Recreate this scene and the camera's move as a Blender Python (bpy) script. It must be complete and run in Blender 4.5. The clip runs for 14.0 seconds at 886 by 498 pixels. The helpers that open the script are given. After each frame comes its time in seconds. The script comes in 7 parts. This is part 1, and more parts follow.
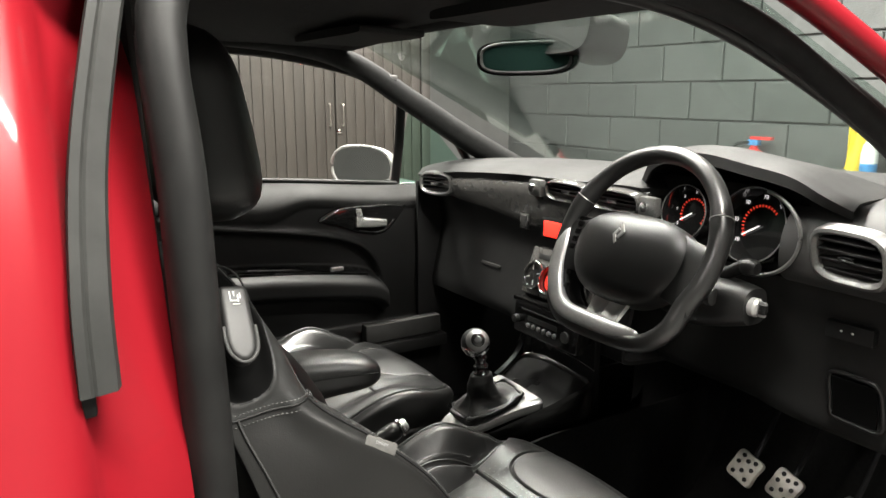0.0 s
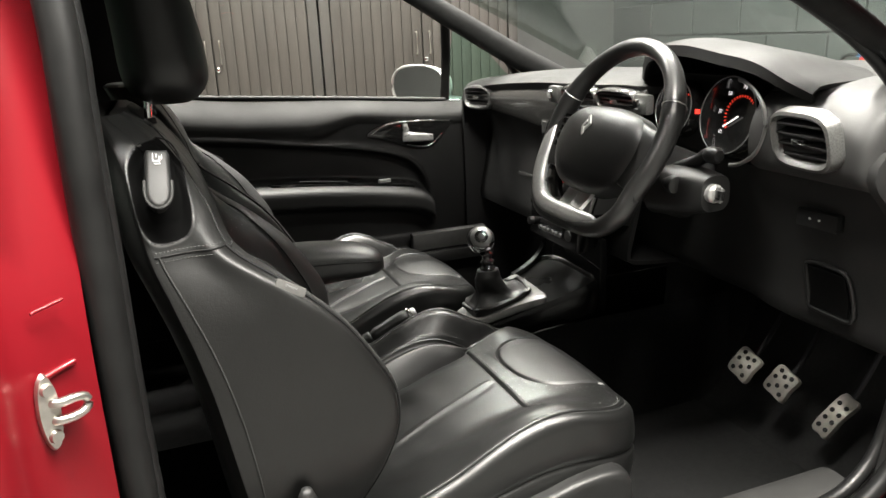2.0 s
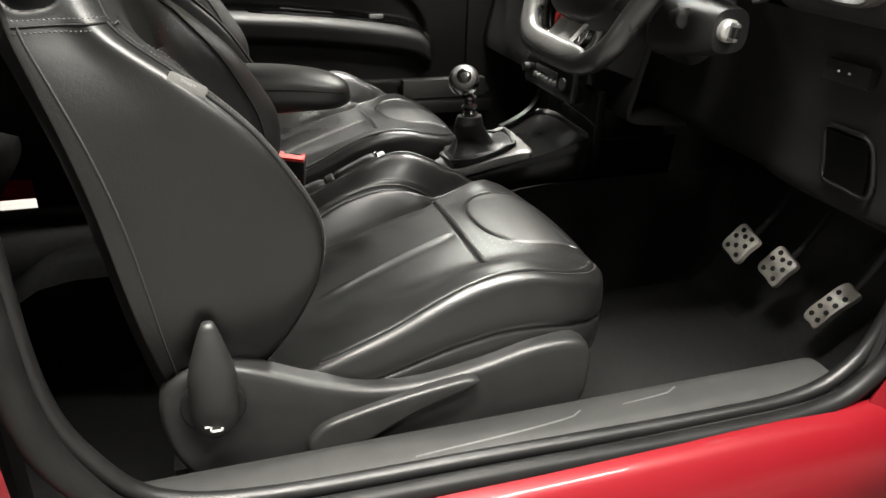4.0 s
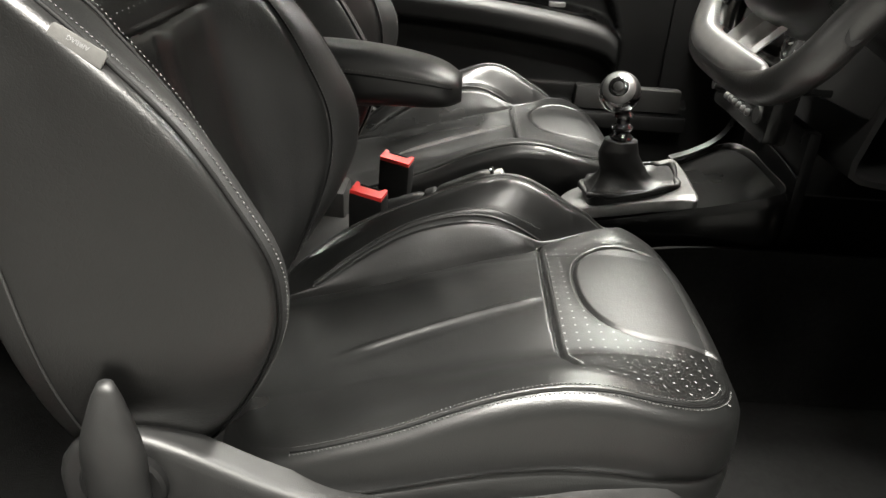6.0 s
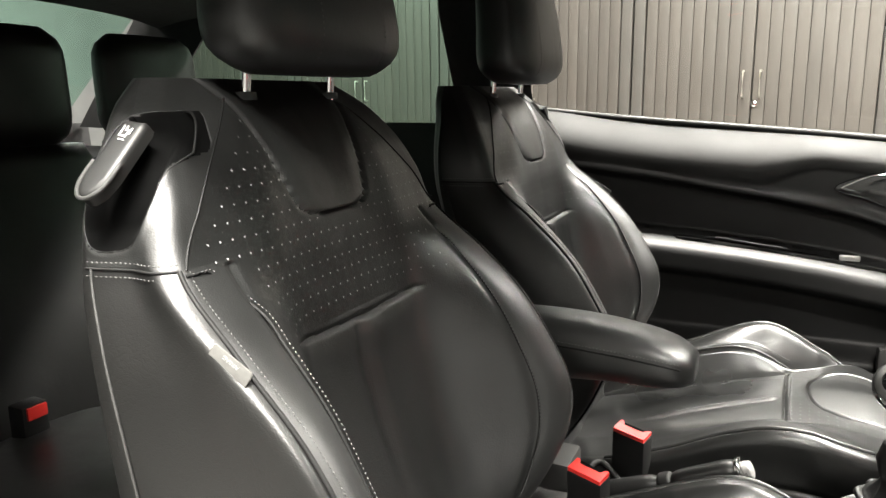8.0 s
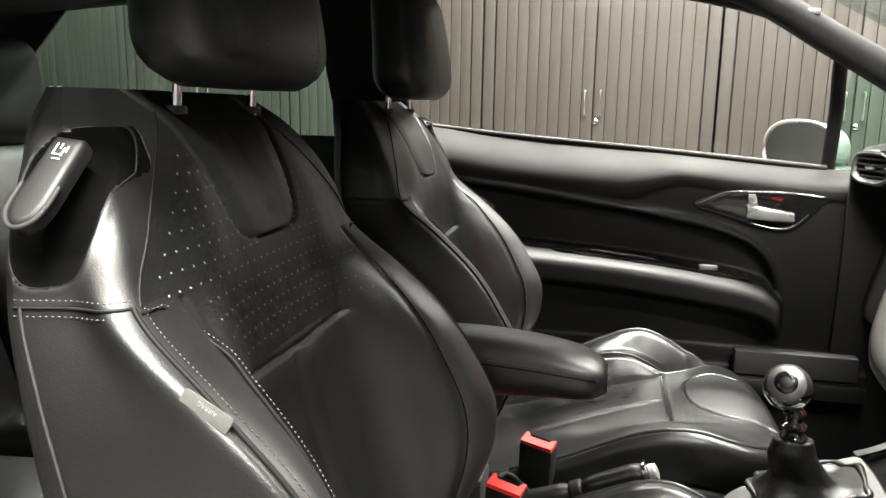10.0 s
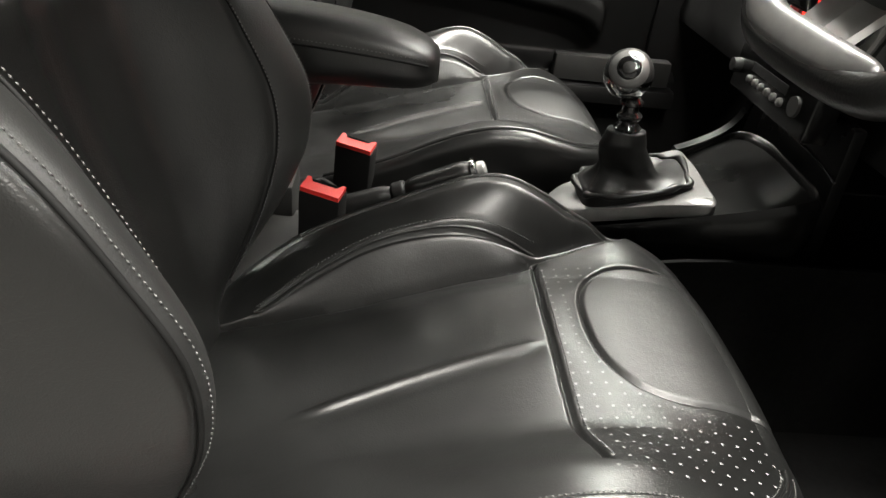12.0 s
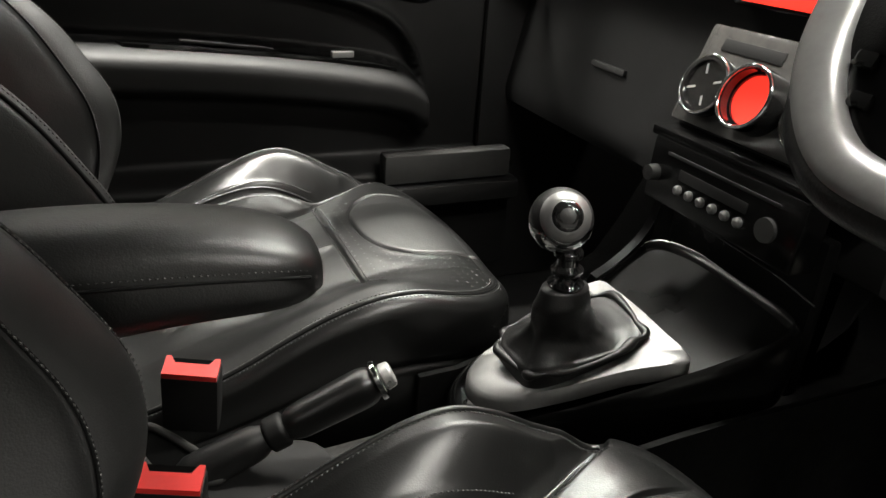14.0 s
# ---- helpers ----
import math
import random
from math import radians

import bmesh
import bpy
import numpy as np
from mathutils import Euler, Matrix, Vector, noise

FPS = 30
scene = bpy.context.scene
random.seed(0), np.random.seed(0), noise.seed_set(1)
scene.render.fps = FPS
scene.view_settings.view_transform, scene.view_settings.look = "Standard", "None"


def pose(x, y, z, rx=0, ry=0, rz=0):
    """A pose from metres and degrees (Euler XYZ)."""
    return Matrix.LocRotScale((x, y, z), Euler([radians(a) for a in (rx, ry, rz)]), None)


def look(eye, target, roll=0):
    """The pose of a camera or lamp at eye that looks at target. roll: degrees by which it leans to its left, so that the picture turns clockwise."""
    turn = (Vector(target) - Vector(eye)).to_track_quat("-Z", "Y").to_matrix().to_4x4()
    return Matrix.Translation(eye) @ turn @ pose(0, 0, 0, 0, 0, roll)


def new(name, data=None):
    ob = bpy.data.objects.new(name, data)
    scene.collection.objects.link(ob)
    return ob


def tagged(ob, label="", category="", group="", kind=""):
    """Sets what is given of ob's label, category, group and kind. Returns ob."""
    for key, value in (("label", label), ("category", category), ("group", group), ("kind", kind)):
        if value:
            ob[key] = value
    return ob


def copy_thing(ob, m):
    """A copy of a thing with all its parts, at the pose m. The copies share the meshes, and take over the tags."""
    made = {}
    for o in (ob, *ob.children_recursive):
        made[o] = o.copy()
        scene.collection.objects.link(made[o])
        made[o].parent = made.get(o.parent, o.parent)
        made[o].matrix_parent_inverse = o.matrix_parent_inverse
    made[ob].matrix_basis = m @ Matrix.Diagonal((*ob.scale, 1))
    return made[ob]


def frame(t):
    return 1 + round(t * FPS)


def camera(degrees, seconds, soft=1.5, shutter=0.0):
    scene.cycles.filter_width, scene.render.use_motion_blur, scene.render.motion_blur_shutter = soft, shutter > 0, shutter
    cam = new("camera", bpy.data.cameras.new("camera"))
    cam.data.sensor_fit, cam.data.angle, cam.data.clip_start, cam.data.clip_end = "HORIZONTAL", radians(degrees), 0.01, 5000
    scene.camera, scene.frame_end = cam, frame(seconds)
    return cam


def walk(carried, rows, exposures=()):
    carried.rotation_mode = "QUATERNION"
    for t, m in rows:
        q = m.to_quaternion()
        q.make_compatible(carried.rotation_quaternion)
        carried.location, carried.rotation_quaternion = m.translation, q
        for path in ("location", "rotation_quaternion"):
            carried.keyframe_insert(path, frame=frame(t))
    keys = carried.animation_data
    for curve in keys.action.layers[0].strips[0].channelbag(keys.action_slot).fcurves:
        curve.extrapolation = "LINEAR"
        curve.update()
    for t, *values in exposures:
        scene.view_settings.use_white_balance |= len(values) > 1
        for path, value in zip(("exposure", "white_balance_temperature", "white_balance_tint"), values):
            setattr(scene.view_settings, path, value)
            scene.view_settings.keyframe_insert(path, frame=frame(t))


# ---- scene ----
cam = camera(61.8, 14.0)
METRES, EYE, TILT, LEAN, TURN = 1.9, 1.22, -10.48, 1.32, -27.55
PATH = [
    (0, (-0.057, -1.277, 1.289), (0.951, 0.4, 0.876), -0.1),
    (0.5, (-0.046, -1.351, 1.234), (0.785, 0.406, 0.763), -0.5),
    (1, (0.079, -1.455, 1.23), (0.779, 0.346, 0.714), -1.3),
    (1.5, (0.157, -1.515, 1.234), (0.824, 0.294, 0.701), -1.9),
    (2, (0.143, -1.52, 1.222), (0.802, 0.283, 0.66), -2.7),
    (2.5, (0.176, -1.545, 1.211), (0.828, 0.243, 0.596), -2.7),
    (3, (0.2, -1.549, 1.171), (0.845, 0.203, 0.454), -1.6),
    (3.2, (0.216, -1.544, 1.155), (0.852, 0.195, 0.399), -0.8),
    (5.3, (0.437, -1.187, 1.063), (0.746, 0.549, 0.12), 4.3),
    (5.5, (0.47, -1.17, 1.057), (0.7, 0.582, 0.12), 4.3),
    (6, (0.53, -1.132, 1.041), (0.544, 0.651, 0.136), 4.1),
    (6.5, (0.581, -1.091, 1.02), (0.345, 0.708, 0.178), 3.0),
    (7, (0.62, -1.062, 1.021), (0.154, 0.738, 0.284), 2.0),
    (7.5, (0.642, -1.049, 1.065), (-0.037, 0.736, 0.471), 0.6),
    (8, (0.650, -1.031, 1.117), (-0.187, 0.742, 0.719), -0.6),
    (8.2, (0.648, -1.025, 1.137), (-0.226, 0.746, 0.815), -0.7),
    (10.3, (0.510, -1.052, 1.121), (0.240, 0.888, 0.722), 1.9),
    (10.5, (0.496, -1.038, 1.108), (0.328, 0.896, 0.629), 2.6),
    (11, (0.448, -1.029, 1.074), (0.488, 0.848, 0.386), 4.6),
    (11.5, (0.445, -1.01, 1.042), (0.594, 0.785, 0.172), 6.5),
    (12, (0.496, -0.919, 1.015), (0.66, 0.803, 0.011), 6.9),
    (12.5, (0.531, -0.827, 1.005), (0.675, 0.881, -0.027), 5.6),
    (13, (0.518, -0.736, 1.017), (0.74, 1.002, 0.052), 3.9),
    (13.5, (0.454, -0.632, 1.032), (0.924, 1.096, 0.141), 3.8),
    (14, (0.417, -0.56, 1.031), (1.159, 1.091, 0.18), 3.7),
]
EXPOSURE = [(0.0, 0.24), (0.5, 0.08), (1.5, 0.24), (3.0, 0.24), (5.5, 0.52), (6.5, 0.50), (8.0, 1.30), (10.4, 0.70), (12.0, 0.25), (14.0, 0.02)]
walk(cam, [(t, look(eye, target, roll)) for t, eye, target, roll in PATH], EXPOSURE)
# ---------------------------------------------------------------- world and light
world = bpy.data.worlds.new("world")
scene.world = world
world.use_nodes = True
world.node_tree.nodes["Background"].inputs[0].default_value = (0.5, 0.55, 0.6, 1)
world.node_tree.nodes["Background"].inputs[1].default_value = 0.02

ROOM = dict(x0=-4.2, x1=3.6, y0=-3.4, y1=3.05, top=2.9)
# (1.4, -1.85) is an unseen extra tube, added to light the driver's backrest
TUBES = {(-2.2, -1.25): 30.0, (0.30, -1.25): 215.0, (-2.2, 2.3): 80.0, (0.0, 2.3): 45.0, (0.6, 1.08): 232.0, (1.75, 2.3): 90.0, (1.9, 0.5): 185.0, (1.4, -1.85): 115.0}

# ---------------------------------------------------------------- helpers


def cr(x, xs, ys):
    """Smooth curve through the keys (xs, ys), read at x."""
    xs, ys, x = np.asarray(xs, float), np.asarray(ys, float), np.clip(np.asarray(x, float), xs[0], xs[-1])
    m = np.gradient(ys, xs)
    i = np.clip(np.searchsorted(xs, x) - 1, 0, len(xs) - 2)
    h = xs[i + 1] - xs[i]
    t = (x - xs[i]) / h
    return (2 * t**3 - 3 * t**2 + 1) * ys[i] + (t**3 - 2 * t**2 + t) * h * m[i] + (-2 * t**3 + 3 * t**2) * ys[i + 1] + (t**3 - t**2) * h * m[i + 1]


def spline(keys, n, closed=False):
    """n points on a smooth line through the keys, evenly spread by length."""
    k = np.array(keys, float)
    if closed:
        k = np.vstack([k[-1:], k, k[:2]])
    else:
        k = np.vstack([2 * k[:1] - k[1:2], k, 2 * k[-1:] - k[-2:-1]])
    out = []
    for i in range(1, len(k) - 2):
        t = np.linspace(0, 1, 16, endpoint=False)[:, None]
        a, b, c, d = k[i - 1], k[i], k[i + 1], k[i + 2]
        out.append(0.5 * (2 * b + (c - a) * t + (2 * a - 5 * b + 4 * c - d) * t**2 + (3 * b - a - 3 * c + d) * t**3))
    out = np.vstack(out + [k[-2:-1]])
    s = np.r_[0, np.cumsum(np.linalg.norm(np.diff(out, axis=0), axis=1))]
    at = np.linspace(0, s[-1], n + 1)[:-1] if closed else np.linspace(0, s[-1], n)
    return np.stack([np.interp(at, s, out[:, j]) for j in range(out.shape[1])], 1)


def sstep(a, b, x):
    t = np.clip((np.asarray(x, float) - a) / (b - a), 0, 1)
    return t * t * (3 - 2 * t)


def thing(name, label, category, at=(0, 0, 0), group="", kind=""):
    ob = new(name)
    ob.location = at
    ob.empty_display_size = 0.05
    return tagged(ob, label, category, group, kind)


def link(name, me, material, parent=None, label="", sharp=40):
    if material is not None:
        me.materials.append(material)
    me.polygons.foreach_set("use_smooth", [True] * len(me.polygons))
    if sharp:
        me.set_sharp_from_angle(angle=radians(sharp))
    ob = new(name, me)
    if parent is not None:
        ob.parent = parent
        if parent.parent is None:
            ob.matrix_parent_inverse = Matrix.Translation(-Vector(parent.location))
    return tagged(ob, label)


def raw(name, verts, faces, material, parent=None, label="", sharp=40):
    me = bpy.data.meshes.new(name)
    me.from_pydata([tuple(v) for v in verts], [], [tuple(int(i) for i in f) for f in faces])
    me.validate()
    bm = bmesh.new()
    bm.from_mesh(me)
    bmesh.ops.recalc_face_normals(bm, faces=bm.faces)
    bm.to_mesh(me)
    bm.free()
    return link(name, me, material, parent, label, sharp)


def part(name, bm, material, parent=None, label="", sharp=40):
    bmesh.ops.recalc_face_normals(bm, faces=bm.faces)
    me = bpy.data.meshes.new(name)
    bm.to_mesh(me)
    bm.free()
    return link(name, me, material, parent, label, sharp)


def grid_faces(nu, nv, wrap_u=False, wrap_v=False):
    i, j = np.meshgrid(np.arange(nu if wrap_u else nu - 1), np.arange(nv if wrap_v else nv - 1), indexing="ij")
    a, b = i.ravel(), j.ravel()
    c, d = (a + 1) % nu, (b + 1) % nv
    return np.stack([a * nv + b, c * nv + b, c * nv + d, a * nv + d], 1)


def sheet(name, P, material, parent=None, label="", wrap_u=False, wrap_v=False, caps=False, sharp=40):
    """A grid of points P[u, v] as one mesh; caps closes the two ends of a tube."""
    nu, nv = P.shape[:2]
    faces = [tuple(f) for f in grid_faces(nu, nv, wrap_u, wrap_v)]
    if caps:
        faces += [tuple(range(nv)), tuple((nu - 1) * nv + k for k in range(nv))]
    return raw(name, P.reshape(-1, 3), faces, material, parent, label, sharp)


def shell(name, P, thick, material, parent=None, label="", sharp=40):
    """A grid of points given a thickness towards the offset vector or along its normals."""
    nu, nv = P.shape[:2]
    if np.ndim(thick) == 0:
        n = np.cross(np.gradient(P, axis=0), np.gradient(P, axis=1))
        n /= np.linalg.norm(n, axis=2, keepdims=True) + 1e-9
        Q = P - n * thick
    else:
        Q = P + np.asarray(thick, float)
    f = grid_faces(nu, nv)
    rim = [i * nv for i in range(nu)] + [(nu - 1) * nv + j for j in range(1, nv)] + [i * nv + nv - 1 for i in range(nu - 2, -1, -1)] + list(range(nv - 2, 0, -1))
    k = nu * nv
    faces = [tuple(q) for q in f] + [tuple(q[::-1] + k) for q in f]
    faces += [(rim[i], rim[(i + 1) % len(rim)], rim[(i + 1) % len(rim)] + k, rim[i] + k) for i in range(len(rim))]
    return raw(name, np.vstack([P.reshape(-1, 3), Q.reshape(-1, 3)]), faces, material, parent, label, sharp)


def tube_points(path, radius, sides=10, closed=False, flat=1.0):
    p = np.asarray(path, float)
    t = np.gradient(p, axis=0)
    if closed:
        t = np.roll(p, -1, 0) - np.roll(p, 1, 0)
    t /= np.linalg.norm(t, axis=1, keepdims=True) + 1e-12
    ref = np.array([0.0, 0.0, 1.0])
    if np.mean(np.abs(t @ ref)) > 0.8:
        ref = np.array([0.0, 1.0, 0.0])
    side = np.cross(t, ref)
    side /= np.linalg.norm(side, axis=1, keepdims=True) + 1e-9
    up = np.cross(side, t)
    a = np.linspace(0, 2 * np.pi, sides, endpoint=False)
    r = np.broadcast_to(np.asarray(radius, float), (len(p),))[:, None, None]
    return p[:, None] + r * (np.cos(a)[None, :, None] * side[:, None] + flat * np.sin(a)[None, :, None] * up[:, None])


def tube(name, path, radius, material, parent=None, label="", sides=10, closed=False, flat=1.0):
    P = tube_points(path, radius, sides, closed, flat)
    return sheet(name, P, material, parent, label, wrap_u=closed, wrap_v=True, caps=not closed, sharp=50)


def box(name, lo, hi, material, parent=None, label="", bevel=0.004, m=None, segments=2):
    bm = bmesh.new()
    bmesh.ops.create_cube(bm, size=1)
    lo, hi = Vector(lo), Vector(hi)
    for v in bm.verts:
        v.co = Vector(((lo[i] + hi[i]) / 2 + v.co[i] * (hi[i] - lo[i]) for i in range(3)))
    if bevel:
        bmesh.ops.bevel(bm, geom=list(bm.edges), offset=bevel, segments=segments, profile=0.6, affect="EDGES", clamp_overlap=True)
    if m is not None:
        bmesh.ops.transform(bm, matrix=m, verts=bm.verts)
    return part(name, bm, material, parent, label)


def plate(name, outline, depth, m, material, parent=None, label="", bevel=0.003, segments=2):
    """An outline (list of x, y) given a depth along +z, its edges rounded, placed by the matrix m."""
    bm = bmesh.new()
    vs = [bm.verts.new((x, y, 0)) for x, y in outline]
    f = bm.faces.new(vs)
    f.normal_update()
    r = bmesh.ops.extrude_face_region(bm, geom=[f])
    top = [g for g in r["geom"] if isinstance(g, bmesh.types.BMVert)]
    bmesh.ops.translate(bm, verts=top, vec=(0, 0, depth))
    if bevel:
        rim = [e for e in bm.edges if all(v in top for v in e.verts)]
        bmesh.ops.bevel(bm, geom=rim, offset=bevel, segments=segments, profile=0.6, affect="EDGES", clamp_overlap=True)
    bmesh.ops.transform(bm, matrix=m, verts=bm.verts)
    return part(name, bm, material, parent, label)


def lathe(name, profile, m, material, parent=None, label="", sides=32, sharp=40):
    """A profile of (radius, height) turned about z, placed by the matrix m."""
    a = np.linspace(0, 2 * np.pi, sides, endpoint=False)
    pr = np.array(profile, float)
    P = np.stack([pr[:, :1] * np.cos(a), pr[:, :1] * np.sin(a), np.repeat(pr[:, 1:], sides, 1)], 2)
    nu = len(pr)
    faces = [tuple(f) for f in grid_faces(nu, sides, False, True)]
    faces += [tuple(range(sides)), tuple((nu - 1) * sides + k for k in range(sides))]
    V = P.reshape(-1, 3)
    M = np.array(m)
    V = V @ M[:3, :3].T + M[:3, 3]
    return raw(name, V, faces, material, parent, label, sharp)


def basis(o, ex, ey):
    """A matrix with its origin at o, its x along ex and its y near ey."""
    ex, ey = Vector(ex).normalized(), Vector(ey)
    ez = ex.cross(ey).normalized()
    ey = ez.cross(ex)
    m = Matrix((ex, ey, ez)).transposed().to_4x4()
    m.translation = Vector(o)
    return m


def superloft(name, stations, material, parent=None, label="", n=36, power=2.6, sharp=60):
    """Rounded sections (centre, half x vector, half y vector) joined to one closed body."""
    a = np.linspace(0, 2 * np.pi, n, endpoint=False)
    c, s = np.cos(a), np.sin(a)
    c, s = np.sign(c) * np.abs(c) ** (2 / power), np.sign(s) * np.abs(s) ** (2 / power)
    P = np.array([np.asarray(o, float) + c[:, None] * np.asarray(h, float) + s[:, None] * np.asarray(k, float) for o, h, k in stations])
    return sheet(name, P, material, parent, label, wrap_v=True, caps=True, sharp=sharp)


def beads(name, paths, step, size, material, parent, label="", gap=0.45):
    """Rows of small raised stitches along the paths, as one mesh."""
    V, F = [], []
    for path in paths:
        p = np.asarray(path, float)
        s = np.r_[0, np.cumsum(np.linalg.norm(np.diff(p, axis=0), axis=1))]
        for c in np.arange(step / 2, s[-1], step):
            q = np.stack([np.interp([c - step * (1 - gap) / 2, c + step * (1 - gap) / 2], s, p[:, j]) for j in range(3)], 1)
            d = q[1] - q[0]
            d /= np.linalg.norm(d) + 1e-9
            u = np.cross(d, (0.3, 0.2, 0.93))
            u /= np.linalg.norm(u) + 1e-9
            w = np.cross(u, d)
            b = len(V)
            mid = (q[0] + q[1]) / 2
            V += [q[0], mid + u * size, mid + w * size, mid - u * size, mid - w * size, q[1]]
            F += [(b, b + 1, b + 2), (b, b + 2, b + 3), (b, b + 3, b + 4), (b, b + 4, b + 1), (b + 5, b + 2, b + 1), (b + 5, b + 3, b + 2), (b + 5, b + 4, b + 3), (b + 5, b + 1, b + 4)]
    me = bpy.data.meshes.new(name)
    me.from_pydata([tuple(v) for v in V], [], F)
    ob = link(name, me, material, parent, label, 0)
    return tagged(ob, kind="stuff")


def words(name, body, size, m, material, parent, label=""):
    """Flat raised lettering in the built-in font."""
    cu = bpy.data.curves.new(name, "FONT")
    cu.body, cu.size, cu.align_x, cu.align_y, cu.extrude = body, size, "CENTER", "CENTER", size * 0.02
    tmp = bpy.data.objects.new(name, cu)
    scene.collection.objects.link(tmp)
    bpy.context.view_layer.update()
    me = bpy.data.meshes.new_from_object(tmp.evaluated_get(bpy.context.evaluated_depsgraph_get()))
    bpy.data.objects.remove(tmp)
    me.transform(m)
    me.materials.clear()
    return link(name, me, material, parent, label, 0)


# ---------------------------------------------------------------- materials


def surface(name, c1, c2=None, scale=20.0, rough=(0.4, 0.5), metal=0.0, bumps=(), coat=0.0, spec=0.5, fine=None, stretch=(1, 1, 1), island=0.0):
    """Principled surface: two mixed colours, roughness that varies, and bumps of (kind, scale, strength, depth)."""
    m = bpy.data.materials.new(name)
    m.use_nodes = True
    N, L = m.node_tree.nodes, m.node_tree.links
    b = N["Principled BSDF"]
    co = N.new("ShaderNodeTexCoord")
    mp = N.new("ShaderNodeMapping")
    mp.inputs["Scale"].default_value = stretch
    L.new(co.outputs["Object"], mp.inputs["Vector"])
    nz = N.new("ShaderNodeTexNoise")
    nz.inputs["Scale"].default_value, nz.inputs["Detail"].default_value, nz.inputs["Roughness"].default_value = scale, 8, 0.6
    L.new(mp.outputs[0], nz.inputs["Vector"])
    ramp = N.new("ShaderNodeValToRGB")
    ramp.color_ramp.elements[0].position, ramp.color_ramp.elements[1].position = 0.3, 0.7
    ramp.color_ramp.elements[0].color, ramp.color_ramp.elements[1].color = (*c1, 1), (*(c2 or c1), 1)
    L.new(nz.outputs["Fac"], ramp.inputs[0])
    colour = ramp.outputs[0]
    if island:
        oi = N.new("ShaderNodeObjectInfo")
        hv = N.new("ShaderNodeHueSaturation")
        mr = N.new("ShaderNodeMapRange")
        mr.inputs[3].default_value, mr.inputs[4].default_value = 1 - island, 1 + island
        L.new(oi.outputs["Random"], mr.inputs[0])
        L.new(mr.outputs[0], hv.inputs["Value"])
        L.new(colour, hv.inputs["Color"])
        colour = hv.outputs[0]
    L.new(colour, b.inputs["Base Color"])
    n2 = N.new("ShaderNodeTexNoise")
    n2.inputs["Scale"].default_value, n2.inputs["Detail"].default_value = scale * 0.37, 6
    L.new(mp.outputs[0], n2.inputs["Vector"])
    mr = N.new("ShaderNodeMapRange")
    mr.inputs[1].default_value, mr.inputs[2].default_value = 0.3, 0.7
    mr.inputs[3].default_value, mr.inputs[4].default_value = rough
    L.new(n2.outputs["Fac"], mr.inputs[0])
    L.new(mr.outputs[0], b.inputs["Roughness"])
    b.inputs["Metallic"].default_value = metal
    b.inputs["Specular IOR Level"].default_value = spec
    b.inputs["Coat Weight"].default_value = coat
    b.inputs["Coat Roughness"].default_value = 0.05
    last = None
    for kind, sc, strength, depth in bumps:
        if kind == "voronoi":
            tx = N.new("ShaderNodeTexVoronoi")
            tx.inputs["Scale"].default_value = sc
            out = tx.outputs["Distance"]
        elif kind == "crease":
            # fine crossing wrinkles that come in patches
            wn = N.new("ShaderNodeTexNoise")
            wn.inputs["Scale"].default_value, wn.inputs["Detail"].default_value = sc * 0.6, 3
            L.new(mp.outputs[0], wn.inputs["Vector"])
            wv = N.new("ShaderNodeVectorMath")
            wv.operation = "MULTIPLY_ADD"
            wv.inputs[1].default_value = (1.6 / sc,) * 3
            L.new(wn.outputs["Color"], wv.inputs[0])
            L.new(mp.outputs[0], wv.inputs[2])
            tx = N.new("ShaderNodeTexVoronoi")
            tx.feature = "DISTANCE_TO_EDGE"
            tx.inputs["Scale"].default_value = sc
            L.new(wv.outputs[0], tx.inputs["Vector"])
            ln = N.new("ShaderNodeMapRange")
            ln.inputs[1].default_value, ln.inputs[2].default_value = 0.0, 0.14
            L.new(tx.outputs["Distance"], ln.inputs[0])
            pn = N.new("ShaderNodeTexNoise")
            pn.inputs["Scale"].default_value, pn.inputs["Detail"].default_value = 7.0, 2
            L.new(mp.outputs[0], pn.inputs["Vector"])
            pr = N.new("ShaderNodeMapRange")
            pr.inputs[1].default_value, pr.inputs[2].default_value = 0.38, 0.78
            L.new(pn.outputs["Fac"], pr.inputs[0])
            mx = N.new("ShaderNodeMix")
            mx.inputs[2].default_value = 1.0
            L.new(pr.outputs[0], mx.inputs[0])
            L.new(ln.outputs[0], mx.inputs[3])
            out = mx.outputs[0]
        elif kind == "wave":
            tx = N.new("ShaderNodeTexWave")
            tx.inputs["Scale"].default_value, tx.inputs["Distortion"].default_value = sc, 2.0
            out = tx.outputs["Fac"]
        else:
            tx = N.new("ShaderNodeTexNoise")
            tx.inputs["Scale"].default_value, tx.inputs["Detail"].default_value = sc, 5
            out = tx.outputs["Fac"]
        if kind != "crease":
            L.new(mp.outputs[0], tx.inputs["Vector"])
        bp = N.new("ShaderNodeBump")
        bp.inputs["Strength"].default_value, bp.inputs["Distance"].default_value = strength, depth
        L.new(out, bp.inputs["Height"])
        if last is not None:
            L.new(last.outputs[0], bp.inputs["Normal"])
        last = bp
    if last is not None:
        L.new(last.outputs[0], b.inputs["Normal"])
    return m


def glow(name, colour, strength):
    m = bpy.data.materials.new(name)
    m.use_nodes = True
    b = m.node_tree.nodes["Principled BSDF"]
    b.inputs["Base Color"].default_value = (*colour, 1)
    b.inputs["Emission Color"].default_value = (*colour, 1)
    b.inputs["Emission Strength"].default_value = strength
    return m


